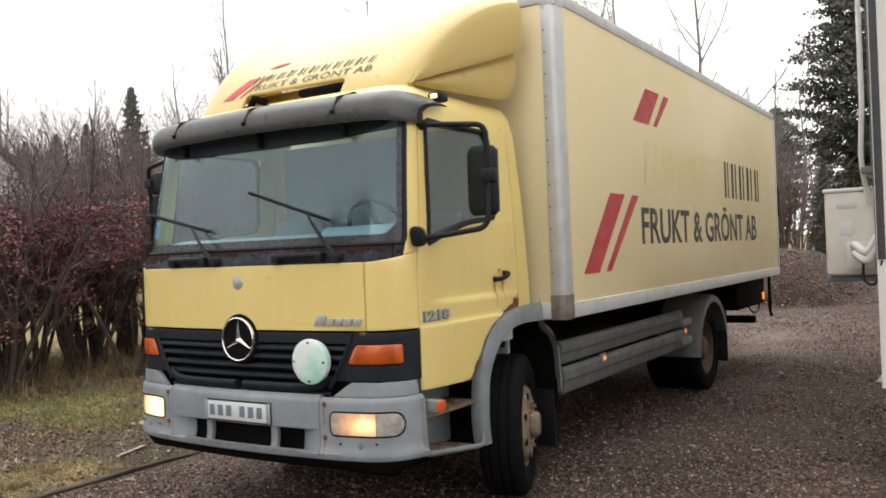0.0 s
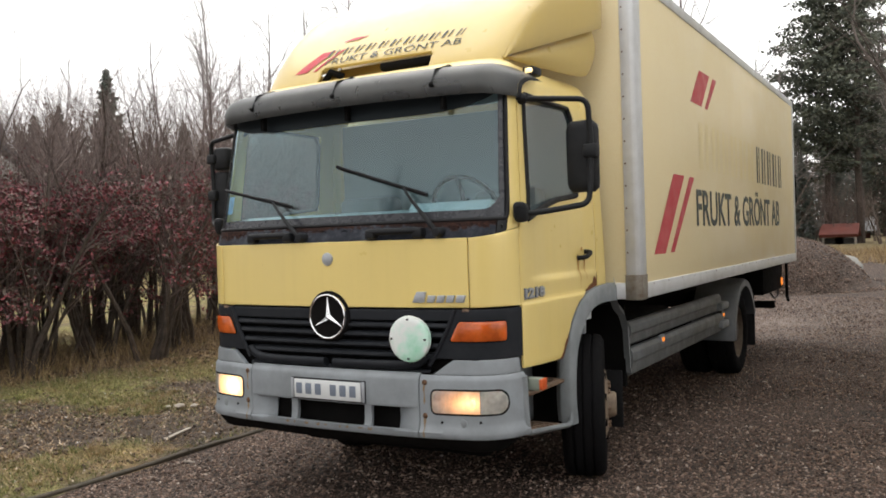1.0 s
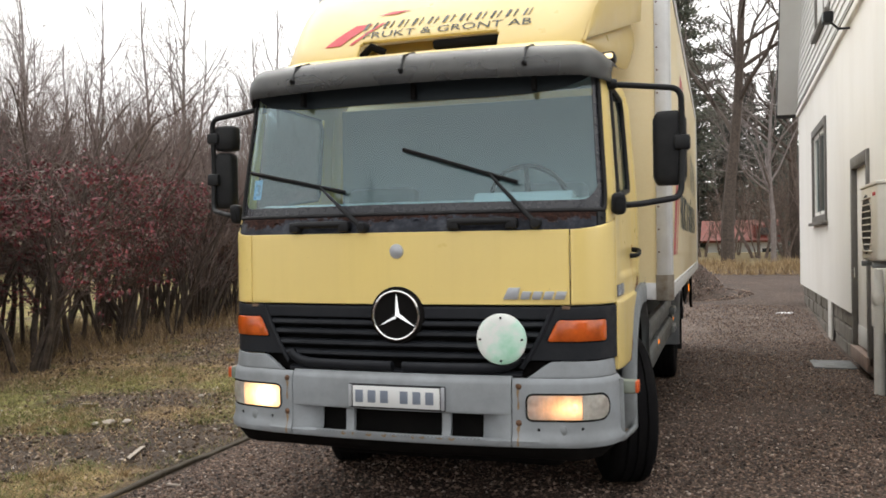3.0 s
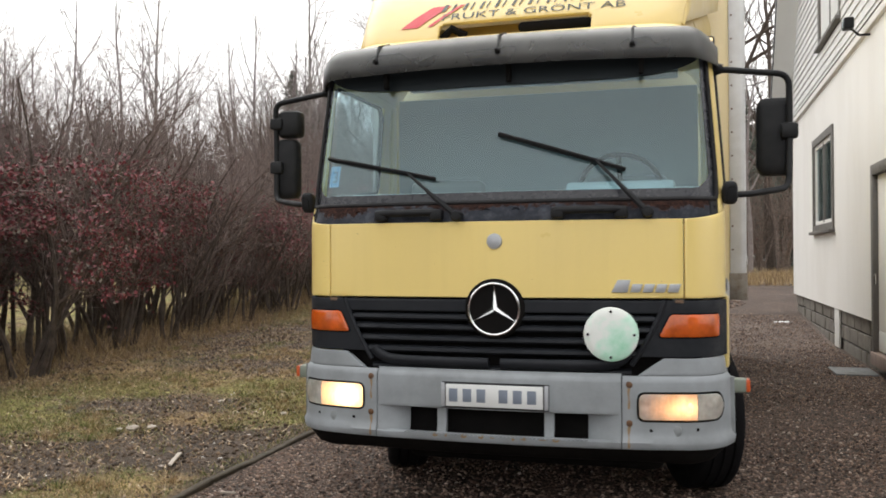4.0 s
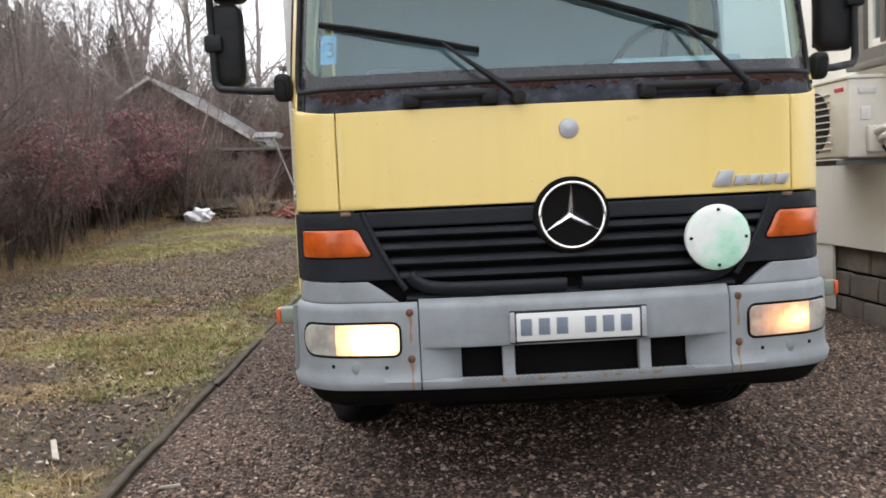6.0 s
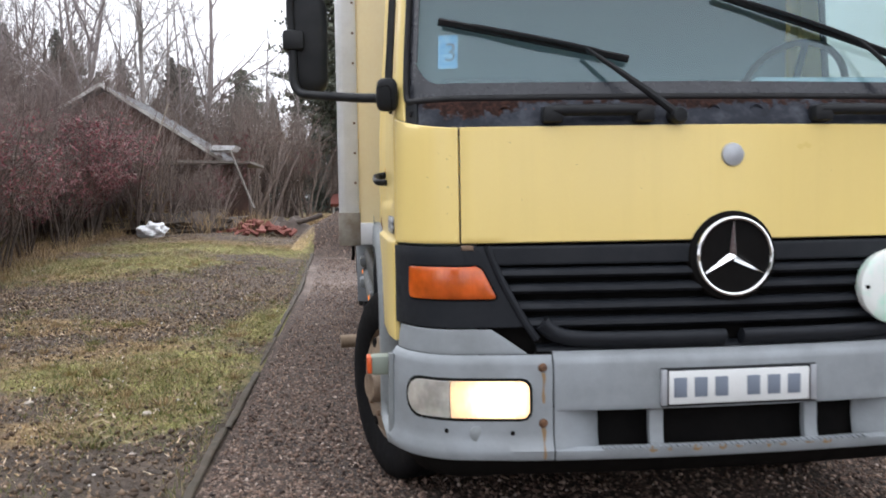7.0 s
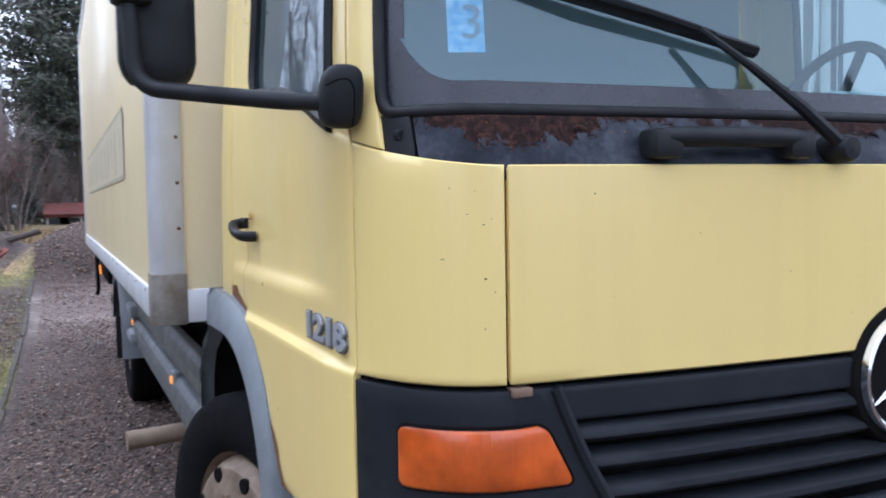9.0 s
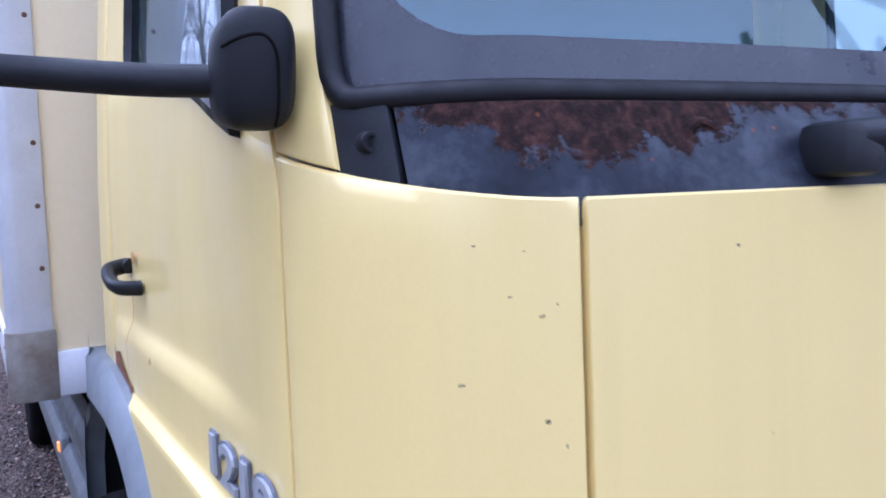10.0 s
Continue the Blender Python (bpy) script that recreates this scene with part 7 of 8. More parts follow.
# ---- plants ----
class Wood:
    """Gathers tapered limbs, and leaves, into plain lists."""

    def __init__(self, seed):
        self.v, self.f, self.tv, self.tf, self.lv, self.lf = [], [], [], [], [], []
        self.r = random.Random(seed)

    def limb(self, pts, radii, sides, fine=False):
        tv, tf = (self.tv, self.tf) if fine else (self.v, self.f)
        n0 = len(tv)
        ref = None
        for i, p in enumerate(pts):
            d = pts[min(i + 1, len(pts) - 1)] - pts[max(i - 1, 0)]
            d = d.normalized() if d.length > 1e-9 else Vector((0, 0, 1))
            u = d.orthogonal().normalized() if ref is None else (ref - d * ref.dot(d))
            u = u.normalized() if u.length > 1e-6 else d.orthogonal().normalized()
            ref = u
            w = d.cross(u)
            for k in range(sides):
                a = 2 * math.pi * k / sides
                tv.append(p + (u * math.cos(a) + w * math.sin(a)) * radii[i])
        for i in range(len(pts) - 1):
            for k in range(sides):
                j = (k + 1) % sides
                a = n0 + i * sides
                tf.append((a + k, a + j, a + sides + j, a + sides + k))

    def leaf(self, p, size):
        r = self.r
        a = Vector((r.gauss(0, 1), r.gauss(0, 1), r.gauss(0, 1))).normalized()
        b = a.orthogonal().normalized()
        n0 = len(self.lv)
        self.lv += [p + a * size, p + b * size * 0.55, p - a * size, p - b * size * 0.55]
        self.lf.append((n0, n0 + 1, n0 + 2, n0 + 3))

    def grow(self, p, d, length, radius, level, spec):
        """One limb and those that it bears."""
        r = self.r
        segs = spec["segs"][level]
        pts, dirs = [p.copy()], [d.copy()]
        for i in range(segs):
            d = (d + Vector((r.gauss(0, 1), r.gauss(0, 1), r.gauss(0, 1))) * spec["wander"][level] + Vector((0, 0, spec["up"][level]))).normalized()
            p = p + d * (length / segs)
            pts.append(p.copy())
            dirs.append(d.copy())
        radii = [radius * (1 - 0.8 * i / segs) for i in range(segs + 1)]
        self.limb(pts, radii, spec["sides"][level], level > spec.get("stout", 0))
        if level + 1 < len(spec["segs"]):
            for k in range(spec["kids"][level]):
                t = r.uniform(*spec["from"][level])
                i = min(int(t * segs), segs - 1)
                q = pts[i].lerp(pts[i + 1], t * segs - i)
                side = dirs[i].orthogonal().normalized()
                side.rotate(Matrix.Rotation(r.uniform(0, 6.283), 3, dirs[i]))
                ang = radians(r.uniform(*spec["angle"][level]))
                nd = dirs[i] * math.cos(ang) + side * math.sin(ang)
                self.grow(q, nd, length * r.uniform(*spec["ratio"][level]) * (1.15 - 0.5 * t), radii[i] * spec["thin"][level], level + 1, spec)
        if level >= spec.get("leaf_level", 99):
            for k in range(spec["leaves"]):
                if r.random() < spec["leafy"] and (not spec.get("clumps") or noise_at(pts[0] * 1.25 + Vector((spec["leafy"] * 90, 0, 0))) > -0.06 and pts[0].z < 2.4):
                    q = pts[r.randrange(1, len(pts))]
                    self.leaf(q + Vector((r.gauss(0, 0.03), r.gauss(0, 0.03), r.gauss(0, 0.03))), spec["leaf_size"] * r.uniform(0.6, 1.3))

    def meshes(self, name):
        out = []
        for tag, v, f in (("wood", self.v, self.f), ("twig", self.tv, self.tf), ("leaf", self.lv, self.lf)):
            me = bpy.data.meshes.new(name + "_" + tag)
            me.from_pydata([tuple(q) for q in v], [], f)
            me.update()
            out.append(me)
        return out


def bark(name, a, b, scale=12):
    m = mat(name, a, 0.9)
    n = Nodes(m)
    n.colour(n.ramp(n.noise(scale, 7, 0.7), (0.3, a), (0.7, b)))
    n.bump(n.noise(scale * 3, 5), 0.4, 0.02)
    return m


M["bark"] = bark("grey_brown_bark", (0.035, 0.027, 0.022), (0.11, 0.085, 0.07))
# paler than the near bark: haze of distance put into the colour
M["bark_hazed"] = bark("hazed_bark", (0.16, 0.135, 0.13), (0.29, 0.255, 0.245), 6)
M["brush"] = bark("pale_brush_twigs", (0.08, 0.06, 0.05), (0.24, 0.19, 0.165), 9)
M["twig"] = bark("reddish_twigs", (0.07, 0.053, 0.048), (0.23, 0.175, 0.16), 9)
M["birch"] = bark("birch_bark", (0.15, 0.13, 0.12), (0.36, 0.33, 0.31), 5)
M["red_leaf"] = per_island("wine_red_leaves", ((0.0, (0.05, 0.035, 0.026)), (0.26, (0.12, 0.09, 0.065)), (0.36, (0.09, 0.062, 0.05)), (0.42, (0.11, 0.027, 0.036)), (0.85, (0.17, 0.034, 0.045)), (1.0, (0.26, 0.05, 0.052))), 0.6)
M["brown_leaf"] = per_island("dead_brown_leaves", ((0.0, (0.05, 0.028, 0.02)), (0.6, (0.12, 0.07, 0.045)), (1.0, (0.2, 0.13, 0.085))), 0.7)
# spruce needles lightened to stand for distance haze
M["needle"] = per_island("hazed_spruce_needles", ((0.0, (0.03, 0.04, 0.032)), (0.5, (0.06, 0.075, 0.058)), (1.0, (0.11, 0.13, 0.1))), 0.7)
M["pine_needle"] = per_island("pine_needles", ((0.0, (0.024, 0.03, 0.02)), (0.5, (0.055, 0.064, 0.042)), (1.0, (0.12, 0.13, 0.085))), 0.7)


def plant(name, wood, wood_mat, leaf_mat, label, category, group, names=("stem", "twig_mass", "foliage")):
    ob = thing(name, label, category, group)
    for me, m, nm in zip(wood.meshes(name), (M["bark"] if wood_mat is M["twig"] else wood_mat, wood_mat, leaf_mat), names):
        if len(me.vertices):
            me.materials.append(m)
            o = new(nm, me)
            o.parent = ob
            if nm in ("limb_mass", "twig_mass", "foliage"):
                o["kind"] = "stuff"
    return ob


SHRUB = dict(segs=(7, 5, 3, 2), wander=(0.1, 0.16, 0.2, 0.22), up=(0.05, 0.06, 0.05, 0.03), sides=(6, 3, 3, 3), kids=(9, 5, 4), angle=((18, 48), (25, 60), (25, 65)), ratio=((0.35, 0.6), (0.35, 0.6), (0.3, 0.6)), thin=(0.5, 0.55, 0.6), leaf_level=2, leaves=17, leafy=0.35, leaf_size=0.024)
SHRUB["from"] = ((0.27, 1.0), (0.15, 1.0), (0.15, 1.0))
SHRUB["clumps"] = True


def shrub(seed, height, stems, leafy, leaf_mat, label, kids=(10, 6, 4), group="hedge along the lawn"):
    w = Wood(seed)
    spec = dict(SHRUB, leafy=leafy, kids=kids)
    for k in range(stems):
        a = w.r.uniform(0, 6.283)
        d = Vector((math.cos(a), math.sin(a), w.r.uniform(2.2, 6))).normalized()
        base = Vector((math.cos(a) * w.r.uniform(0.02, 0.3), math.sin(a) * w.r.uniform(0.02, 0.3), -0.05))
        w.grow(base, d, height * w.r.uniform(0.75, 1.1), w.r.uniform(0.02, 0.052), 0, spec)
    return plant("hedge_shrub" if group.startswith("hedge") else "brush_shrub", w, M["twig" if group.startswith("hedge") else "brush"], leaf_mat, label, "shrub", group)


bases = [shrub(31, 3.3, 7, 0.6, M["red_leaf"], "bare twiggy hedge shrub with wine-red leaves"), shrub(32, 3.5, 7, 0.1, M["brown_leaf"], "bare grey-brown hedge shrub with few dead leaves"), shrub(33, 3.0, 7, 0.95, M["red_leaf"], "dense hedge shrub full of dark red leaves"), shrub(34, 3.6, 6, 0.22, M["red_leaf"], "bare hedge shrub with scattered red berries")]
brush = [shrub(35, 3.4, 6, 0.1, M["brown_leaf"], "bare grey brush at the edge of the wood", (7, 4, 3), "brush round the yard"), shrub(36, 3.1, 6, 0.5, M["red_leaf"], "brush with wine-red leaves", (7, 4, 3), "brush round the yard")]
rng = random.Random(8)
spots = []
y = -3.0
while y < 19:
    for row, dx in ((0, 0.0), (1, -1.1), (2, -2.3)):
        if row < 1 or rng.random() < 0.9:
            spots.append((-7.15 - 0.05 * max(y, 0) + dx + rng.uniform(-0.3, 0.3), y + rng.uniform(-0.25, 0.25) + row * 0.3, row))
    y += 0.8
for i, (x, y, row) in enumerate(spots):
    b = bases[rng.choice((0, 1, 1, 2, 3, 3))] if row else bases[rng.choice((0, 1, 1, 3, 2))]
    sc = rng.uniform(0.85, 1.12) * (0.93 if y < 10 else 0.72)
    m = pose(x, y, rise(x, y), 0, 0, rng.uniform(0, 360)) @ Matrix.Diagonal((sc, sc, sc * rng.uniform(0.9, 1.1), 1))
    o = copy_thing(b, Matrix())
    o.matrix_basis = m
for b, (x, y) in zip(bases, ((-6.7, 4.2), (-7.6, 9.1), (-7.4, 12.6), (-6.8, 1.0))):
    b.location = (x, y, rise(x, y))

SPROUT = dict(segs=(9, 6, 4), wander=(0.05, 0.12, 0.18), up=(0.06, 0.1, 0.06), sides=(6, 3, 3), kids=(16, 6), angle=((18, 42), (22, 50)), ratio=((0.22, 0.42), (0.3, 0.55)), thin=(0.45, 0.55), leaf_level=2, leaves=1, leafy=0.02, leaf_size=0.025)
SPROUT["from"] = ((0.35, 0.98), (0.2, 1.0))
saps = []
for seed, h in ((41, 5.0), (42, 4.4), (43, 5.4)):
    w = Wood(seed)
    for k in range(3):
        w.grow(Vector((w.r.uniform(-0.3, 0.3), w.r.uniform(-0.3, 0.3), -0.05)), Vector((w.r.gauss(0, 0.1), w.r.gauss(0, 0.1), 1)).normalized(), h * w.r.uniform(0.7, 1.0), 0.035, 0, SPROUT)
    saps.append(plant("young_tree", w, M["bark"], M["brown_leaf"], "slender bare sapling standing above the hedge", "tree", "saplings in the hedge", ("trunk", "crown", "foliage")))
for i in range(26):
    y = -2.5 + 22 * i / 26 + rng.uniform(-0.5, 0.5)
    x = -7.4 - 0.05 * max(y, 0) - rng.uniform(0, 2.2)
    sc, turn = rng.uniform(0.65, 0.95), rng.uniform(0, 360)
    if i % 5 in (0, 2, 3):
        copy_thing(saps[i % 3], Matrix()).matrix_basis = pose(x, y, rise(x, y), 0, 0, turn) @ Matrix.Diagonal((sc, sc, sc, 1))
for b, (x, y) in zip(saps, ((-7.6, 0.7), (-8.4, 6.1), (-8.1, 13.3))):
    b.location = (x, y, rise(x, y))

BROAD = dict(segs=(9, 7, 5, 4), wander=(0.05, 0.13, 0.18, 0.2), up=(0.03, 0.06, 0.03, -0.02), sides=(8, 5, 3, 3), kids=(15, 9, 6), angle=((25, 60), (25, 60), (25, 65)), ratio=((0.35, 0.6), (0.35, 0.6), (0.3, 0.55)), thin=(0.5, 0.5, 0.55), leaf_level=99, leaves=0, leafy=0, leaf_size=0.05)
BROAD["from"] = ((0.3, 0.98), (0.2, 1.0), (0.2, 1.0))
BIRCH = dict(BROAD, kids=(20, 9, 7), angle=((22, 48), (25, 55), (20, 60)), up=(0.03, 0.05, -0.06, -0.16), ratio=((0.25, 0.45), (0.35, 0.6), (0.35, 0.65)))
broad = []
for seed, h, r0, spec, bk, label in ((51, 15, 0.27, BROAD, "bark", "tall bare broadleaf tree with spreading limbs"), (52, 18, 0.15, BIRCH, "birch", "tall bare birch with fine drooping twigs"), (53, 16, 0.12, BIRCH, "bark_hazed", "bare slender tree with a haze of twigs"), (54, 12, 0.15, dict(BROAD, kids=(18, 10, 6)), "bark_hazed", "bare broadleaf tree with many limbs"), (55, 16, 0.16, dict(BIRCH, kids=(15, 7, 4), sides=(6, 4, 3, 3), segs=(8, 5, 3, 2)), "bark_hazed", "bare far birch in the wood")):
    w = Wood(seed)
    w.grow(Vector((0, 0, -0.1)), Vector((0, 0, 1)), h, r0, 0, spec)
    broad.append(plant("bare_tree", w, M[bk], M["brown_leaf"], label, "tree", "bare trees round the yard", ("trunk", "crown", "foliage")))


def conifer(seed, h, spread_, pine):
    """A pine with ragged clumps towards its limbs' ends, or a narrow spruce with hanging limbs."""
    w = Wood(seed)
    r = w.r
    w.limb([Vector((0.05 * math.sin(z), 0.05 * math.cos(z * 1.3), z)) for z in steps(-0.1, h, 8)], [0.014 * h * (1.03 - t) for t in steps(0, 1, 8)], 7)
    count = 120 if pine else 260
    for i in range(count):
        t = ((i + r.random()) / count) ** (0.8 if pine else 0.9)
        z0 = h * ((0.22 + 0.77 * t) if pine else (0.05 + 0.94 * t))
        reach = spread_ * ((1 - t) ** 0.5 * (0.45 + 0.55 * min(1, t * 3.5)) if pine else (1 - t) ** 0.8 + 0.03)
        a = i * 2.4 + r.uniform(-0.5, 0.5)
        L = reach * (r.uniform(0.35, 1.15) if pine else r.uniform(0.55, 1.12))
        lift = r.uniform(-0.1, 0.45) if pine else r.uniform(-0.5, -0.12) + 0.5 * t
        sway = r.uniform(-0.25, 0.25)
        pts = [Vector((math.cos(a + sway * q) * L * q, math.sin(a + sway * q) * L * q, z0 + lift * L * q + (0.1 if pine else 0.16) * L * q * q)) for q in steps(0, 1, 4)]
        w.limb(pts, [0.028 * (1.1 - q) * h / 12 for q in steps(0, 1, 4)], 3, True)
        for j in range(int((70 if pine else 46) * max(L, 0.3))):
            q = 1.05 - 0.75 * r.random() ** (1.6 if pine else 1.1)
            k = min(int(q * 4), 3)
            c = pts[k].lerp(pts[k + 1], min(q * 4 - k, 1.1))
            wide = (0.09 + 0.13 * L) if pine else (0.05 + 0.16 * L * (1.1 - q))
            c = c + Vector((r.gauss(0, wide), r.gauss(0, wide), r.gauss(0.04, 0.09) if pine else -abs(r.gauss(0, 0.12))))
            w.leaf(c, r.uniform(0.06, 0.165) if pine else r.uniform(0.06, 0.15))
    return plant("pine_tree" if pine else "spruce_tree", w, M["bark"], M["pine_needle" if pine else "needle"], "dark tall pine with ragged needle clumps" if pine else "dark narrow spruce tree", "tree", "conifers behind the yard", ("trunk", "limb_mass", "crown"))


pine = conifer(61, 15.5, 3.6, True)
pine.location = (-0.9, 45, rise(-0.9, 45))
spruces = [conifer(62, 12, 2.5, False), conifer(63, 14, 3.0, False)]
pine2 = conifer(64, 11, 2.8, True)


def put(b, x, y, sc=1.0, rot=0.0, tall=1.0):
    o = copy_thing(b, Matrix())
    o.matrix_basis = pose(x, y, rise(x, y) - 0.05, 0, 0, rot) @ Matrix.Diagonal((sc, sc, sc * tall, 1))
    return o


broad[0].location = (1.6, 30.5, rise(1.6, 30.5) - 0.05)
broad[1].location = (-28.5, 38, rise(-28.5, 38))
broad[2].location = (-14, 40, rise(-14, 40))
broad[3].location = (-11, 30, rise(-11, 30))
broad[4].location = (-8.5, 36, rise(-8.5, 36))
brush[0].location = (-7.5, 29, rise(-7.5, 29))
brush[1].location = (-12.5, 25, rise(-12.5, 25))
spruces[0].location = (-24, 52, rise(-24, 52))
spruces[1].location = (5, 66, rise(5, 66))
pine2.location = (-10, 66, rise(-10, 66))
put(pine, -2.5, 46, 0.95, 130)
put(broad[0], 4.6, 38, 0.9, 70)
put(broad[1], -36, 34, 0.95, 50)
put(broad[1], -16.5, 33, 0.85, 190)
put(broad[3], 3.4, 34, 0.8, 30)
for i in range(64):
    a = radians(rng.uniform(-72, 26))
    d = rng.uniform(46, 88)
    x, y = d * math.sin(a), d * math.cos(a)
    if -6 < x < 9 and y < 72:
        y += 26
    kind = rng.random()
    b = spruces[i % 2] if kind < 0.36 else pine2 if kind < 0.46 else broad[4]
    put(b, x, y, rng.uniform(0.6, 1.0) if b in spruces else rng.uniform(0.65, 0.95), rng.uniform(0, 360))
for i in range(70):
    a = radians(rng.uniform(-75, 24))
    d = rng.uniform(32, 62)
    x, y = d * math.sin(a), d * math.cos(a)
    if -4 < x < 3 and y < 50:
        continue
    put(brush[0], x, y, rng.uniform(1.1, 2.0), rng.uniform(0, 360))
# hazy wood behind the hedge
wood_rng = random.Random(77)
for i in range(34):
    a = radians(-64 + 44 * (i + wood_rng.random()) / 34)
    d = wood_rng.uniform(38, 58)
    sc, turn = wood_rng.uniform(0.5, 0.78), wood_rng.uniform(0, 360)
    if i % 3 == 0 or i > 13:
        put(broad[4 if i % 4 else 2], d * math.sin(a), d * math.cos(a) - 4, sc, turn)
for i in range(26):
    a = radians(-66 + 44 * (i + wood_rng.random()) / 26)
    d = wood_rng.uniform(28, 36)
    put(bases[(0, 3, 1)[i % 3]], d * math.sin(a), d * math.cos(a) - 4, wood_rng.uniform(1.25, 1.75), wood_rng.uniform(0, 360))
for i in range(15):
    a = radians(-62 + 38 * (i + wood_rng.random()) / 15)
    d = wood_rng.uniform(36, 46)
    sc, turn = wood_rng.uniform(0.5, 0.72), wood_rng.uniform(0, 360)
    if i in (2, 11, 14):
        put(spruces[i % 2], d * math.sin(a), d * math.cos(a) - 4, sc * (0.8 if i == 2 else 0.6), turn)
# wood and brush close behind the shed
for i in range(46):
    x = rng.uniform(-26, -2.5)
    y = rng.uniform(31, 47) + 0.25 * abs(x + 8)
    if x > -5 and y < 40:
        y += 12
    b = broad[rng.choice((1, 4, 2, 4, 4, 3))] if rng.random() < 0.94 else spruces[i % 2]
    put(b, x, y, rng.uniform(0.5, 0.8) if x < -15 else rng.uniform(0.36, 0.6), rng.uniform(0, 360))
for i in range(46):
    x = rng.uniform(-22, -2.8)
    put(brush[rng.choice((0, 0, 0, 1))], x, rng.uniform(27.5, 36) if x < -4.5 else rng.uniform(33, 38), rng.uniform(0.9, 1.7), rng.uniform(0, 360))
for x, y, sc in ((4.4, 40, 1.2), (5.0, 42, 1.4), (5.6, 39, 1.3), (6.3, 43, 1.5), (4.7, 44, 1.5), (5.4, 45, 1.6)):
    put(brush[0], x, y, sc, 70 * x)
put(spruces[0], 5.3, 47, 0.5, 20)
put(spruces[1], 6.4, 49, 0.6, 80)
put(broad[1], -9, 30, 0.75, 15)
for i in range(8):
    put(brush[i % 2 and 0], -4.4 + 0.42 * i, 44 + 1.3 * (i % 3), rng.uniform(0.6, 0.9), 40 * i)
for x, y, sc in ((-1.5, 47, 1.0), (-2.1, 46, 1.15), (-2.7, 48, 1.1)):
    put(brush[0], x, y, sc, 90 * x)
# dark conifers behind the red-roofed house
for i in range(16):
    put(spruces[i % 2], -4 + 1.5 * i + rng.uniform(-0.5, 0.5), rng.uniform(70, 80), rng.uniform(0.85, 1.15), rng.uniform(0, 360))
for i in range(12):
    put(brush[0], -1.5 + 0.9 * i + rng.uniform(-0.3, 0.3), rng.uniform(36, 50), rng.uniform(0.6, 1.1), rng.uniform(0, 360))
# unseen trees added behind the camera, for what the glass mirrors
for i, (x, y, k, sc) in enumerate(((-6, -22, 3, 0.45), (3, -27, 0, 0.42), (-15.5, -31, 1, 0.5), (10, -30, 2, 0.55), (-20, -12, 2, 0.4), (-26, -3, 1, 0.8), (-2, -34, 3, 0.6), (-17, -36, 2, 0.6), (18, -24, 1, 0.6))):
    put(broad[k], x, y, sc, 40 * i)
for i, (x, y, sc) in enumerate(((-11.0, -22.4, 0.79), (-11.6, -22.9, 0.78), (-10.2, -22.0, 0.77), (-12.6, -21.6, 0.74), (-9.0, -23.0, 0.75), (-13.9, -20.8, 0.66), (-7.6, -23.4, 0.68), (-10.9, -23.4, 0.79), (-11.8, -21.4, 0.75))):
    put(broad[0], x, y, sc, 75 * i)
# pines added to darken the tree crown mirrored in the windscreen
for x, y, sc in ((-11.0, -22.8, 1.06), (-12.3, -21.9, 1.0), (-9.7, -23.2, 1.02)):
    put(pine2, x, y, sc, 50 * x)
# spruces assumed there, to darken the mirror image along the windscreen's lower border
for i in range(6):
    put(spruces[i % 2], 11 + 1.1 * i + 0.8 * (i % 3), -18 + 1.2 * i - 1.1 * (i % 2), 0.72 + 0.04 * (i % 4), 61 * i)
for i in range(16):
    a = radians(110 + 140 * i / 15)
    put(brush[0], 24 * math.sin(a), 24 * math.cos(a), rng.uniform(1.0, 1.6), 50 * i)

# ---- tumbledown shed, rubbish, far houses ----
M["shed_wall"] = worn("rotten_shed_boards", (0.09, 0.05, 0.04), (0.04, 0.03, 0.025), 0.9, 0, 3, 0.8, 40, 0.4)
M["shed_edge"] = worn("pale_roof_edge", (0.5, 0.48, 0.45), (0.2, 0.19, 0.17), 0.8, 0, 4, 0.9, 50, 0.3)
M["red_wall"] = worn("falu_red_boards", (0.2, 0.035, 0.025), (0.1, 0.025, 0.02), 0.85, 0, 2, 0.6, 30, 0.3)
M["red_roof"] = worn("red_roof_tiles", (0.2, 0.06, 0.045), (0.1, 0.04, 0.035), 0.8, 0, 1.5, 0.7, 20, 0.4)
shed = thing("old_shed", "tumbledown dark shed with pale roof edges behind shrubs", "shed", "", (-8.2, 24, 0.6))
SY, PZ = 23.0, 4.25
part("gable_wall", prism([(-11.6, -0.4), (-5.0, -0.4), (-5.0, 2.1), (-8.2, 4.05), (-11.4, 2.3)], "y", SY + 0.35, SY + 0.5), "shed_wall", shed)
for i in range(22):
    x = -11.4 + 0.3 * i
    top = 4.0 - abs(x + 8.2) * 0.6
    part("board", block(x, x + 0.27, SY + 0.32, SY + 0.352, -0.4, top, 0.004), "shed_wall", shed)
for xa, za in ((-11.9, 2.0), (-4.75, 2.0)):
    s = 1 if xa > -8 else -1
    part("roof_sheet", prism([(-8.2, PZ), (xa, za), (xa, za - 0.05), (-8.2, PZ - 0.06)], "y", SY + 0.02, SY + 6), "roof_dark", shed)
    part("barge_board", prism([(-8.2, PZ + 0.02), (xa, za + 0.02), (xa - s * 0.02, za - 0.08), (-8.2, PZ - 0.09)], "y", SY - 0.02, SY + 0.02), "shed_edge", shed, "weathered pale barge board")
part("lean_to_roof", prism([(-6.5, 1.98), (-3.9, 1.93), (-3.9, 1.86), (-6.5, 1.9)], "y", SY - 0.6, SY + 3), "grey_wood", shed)
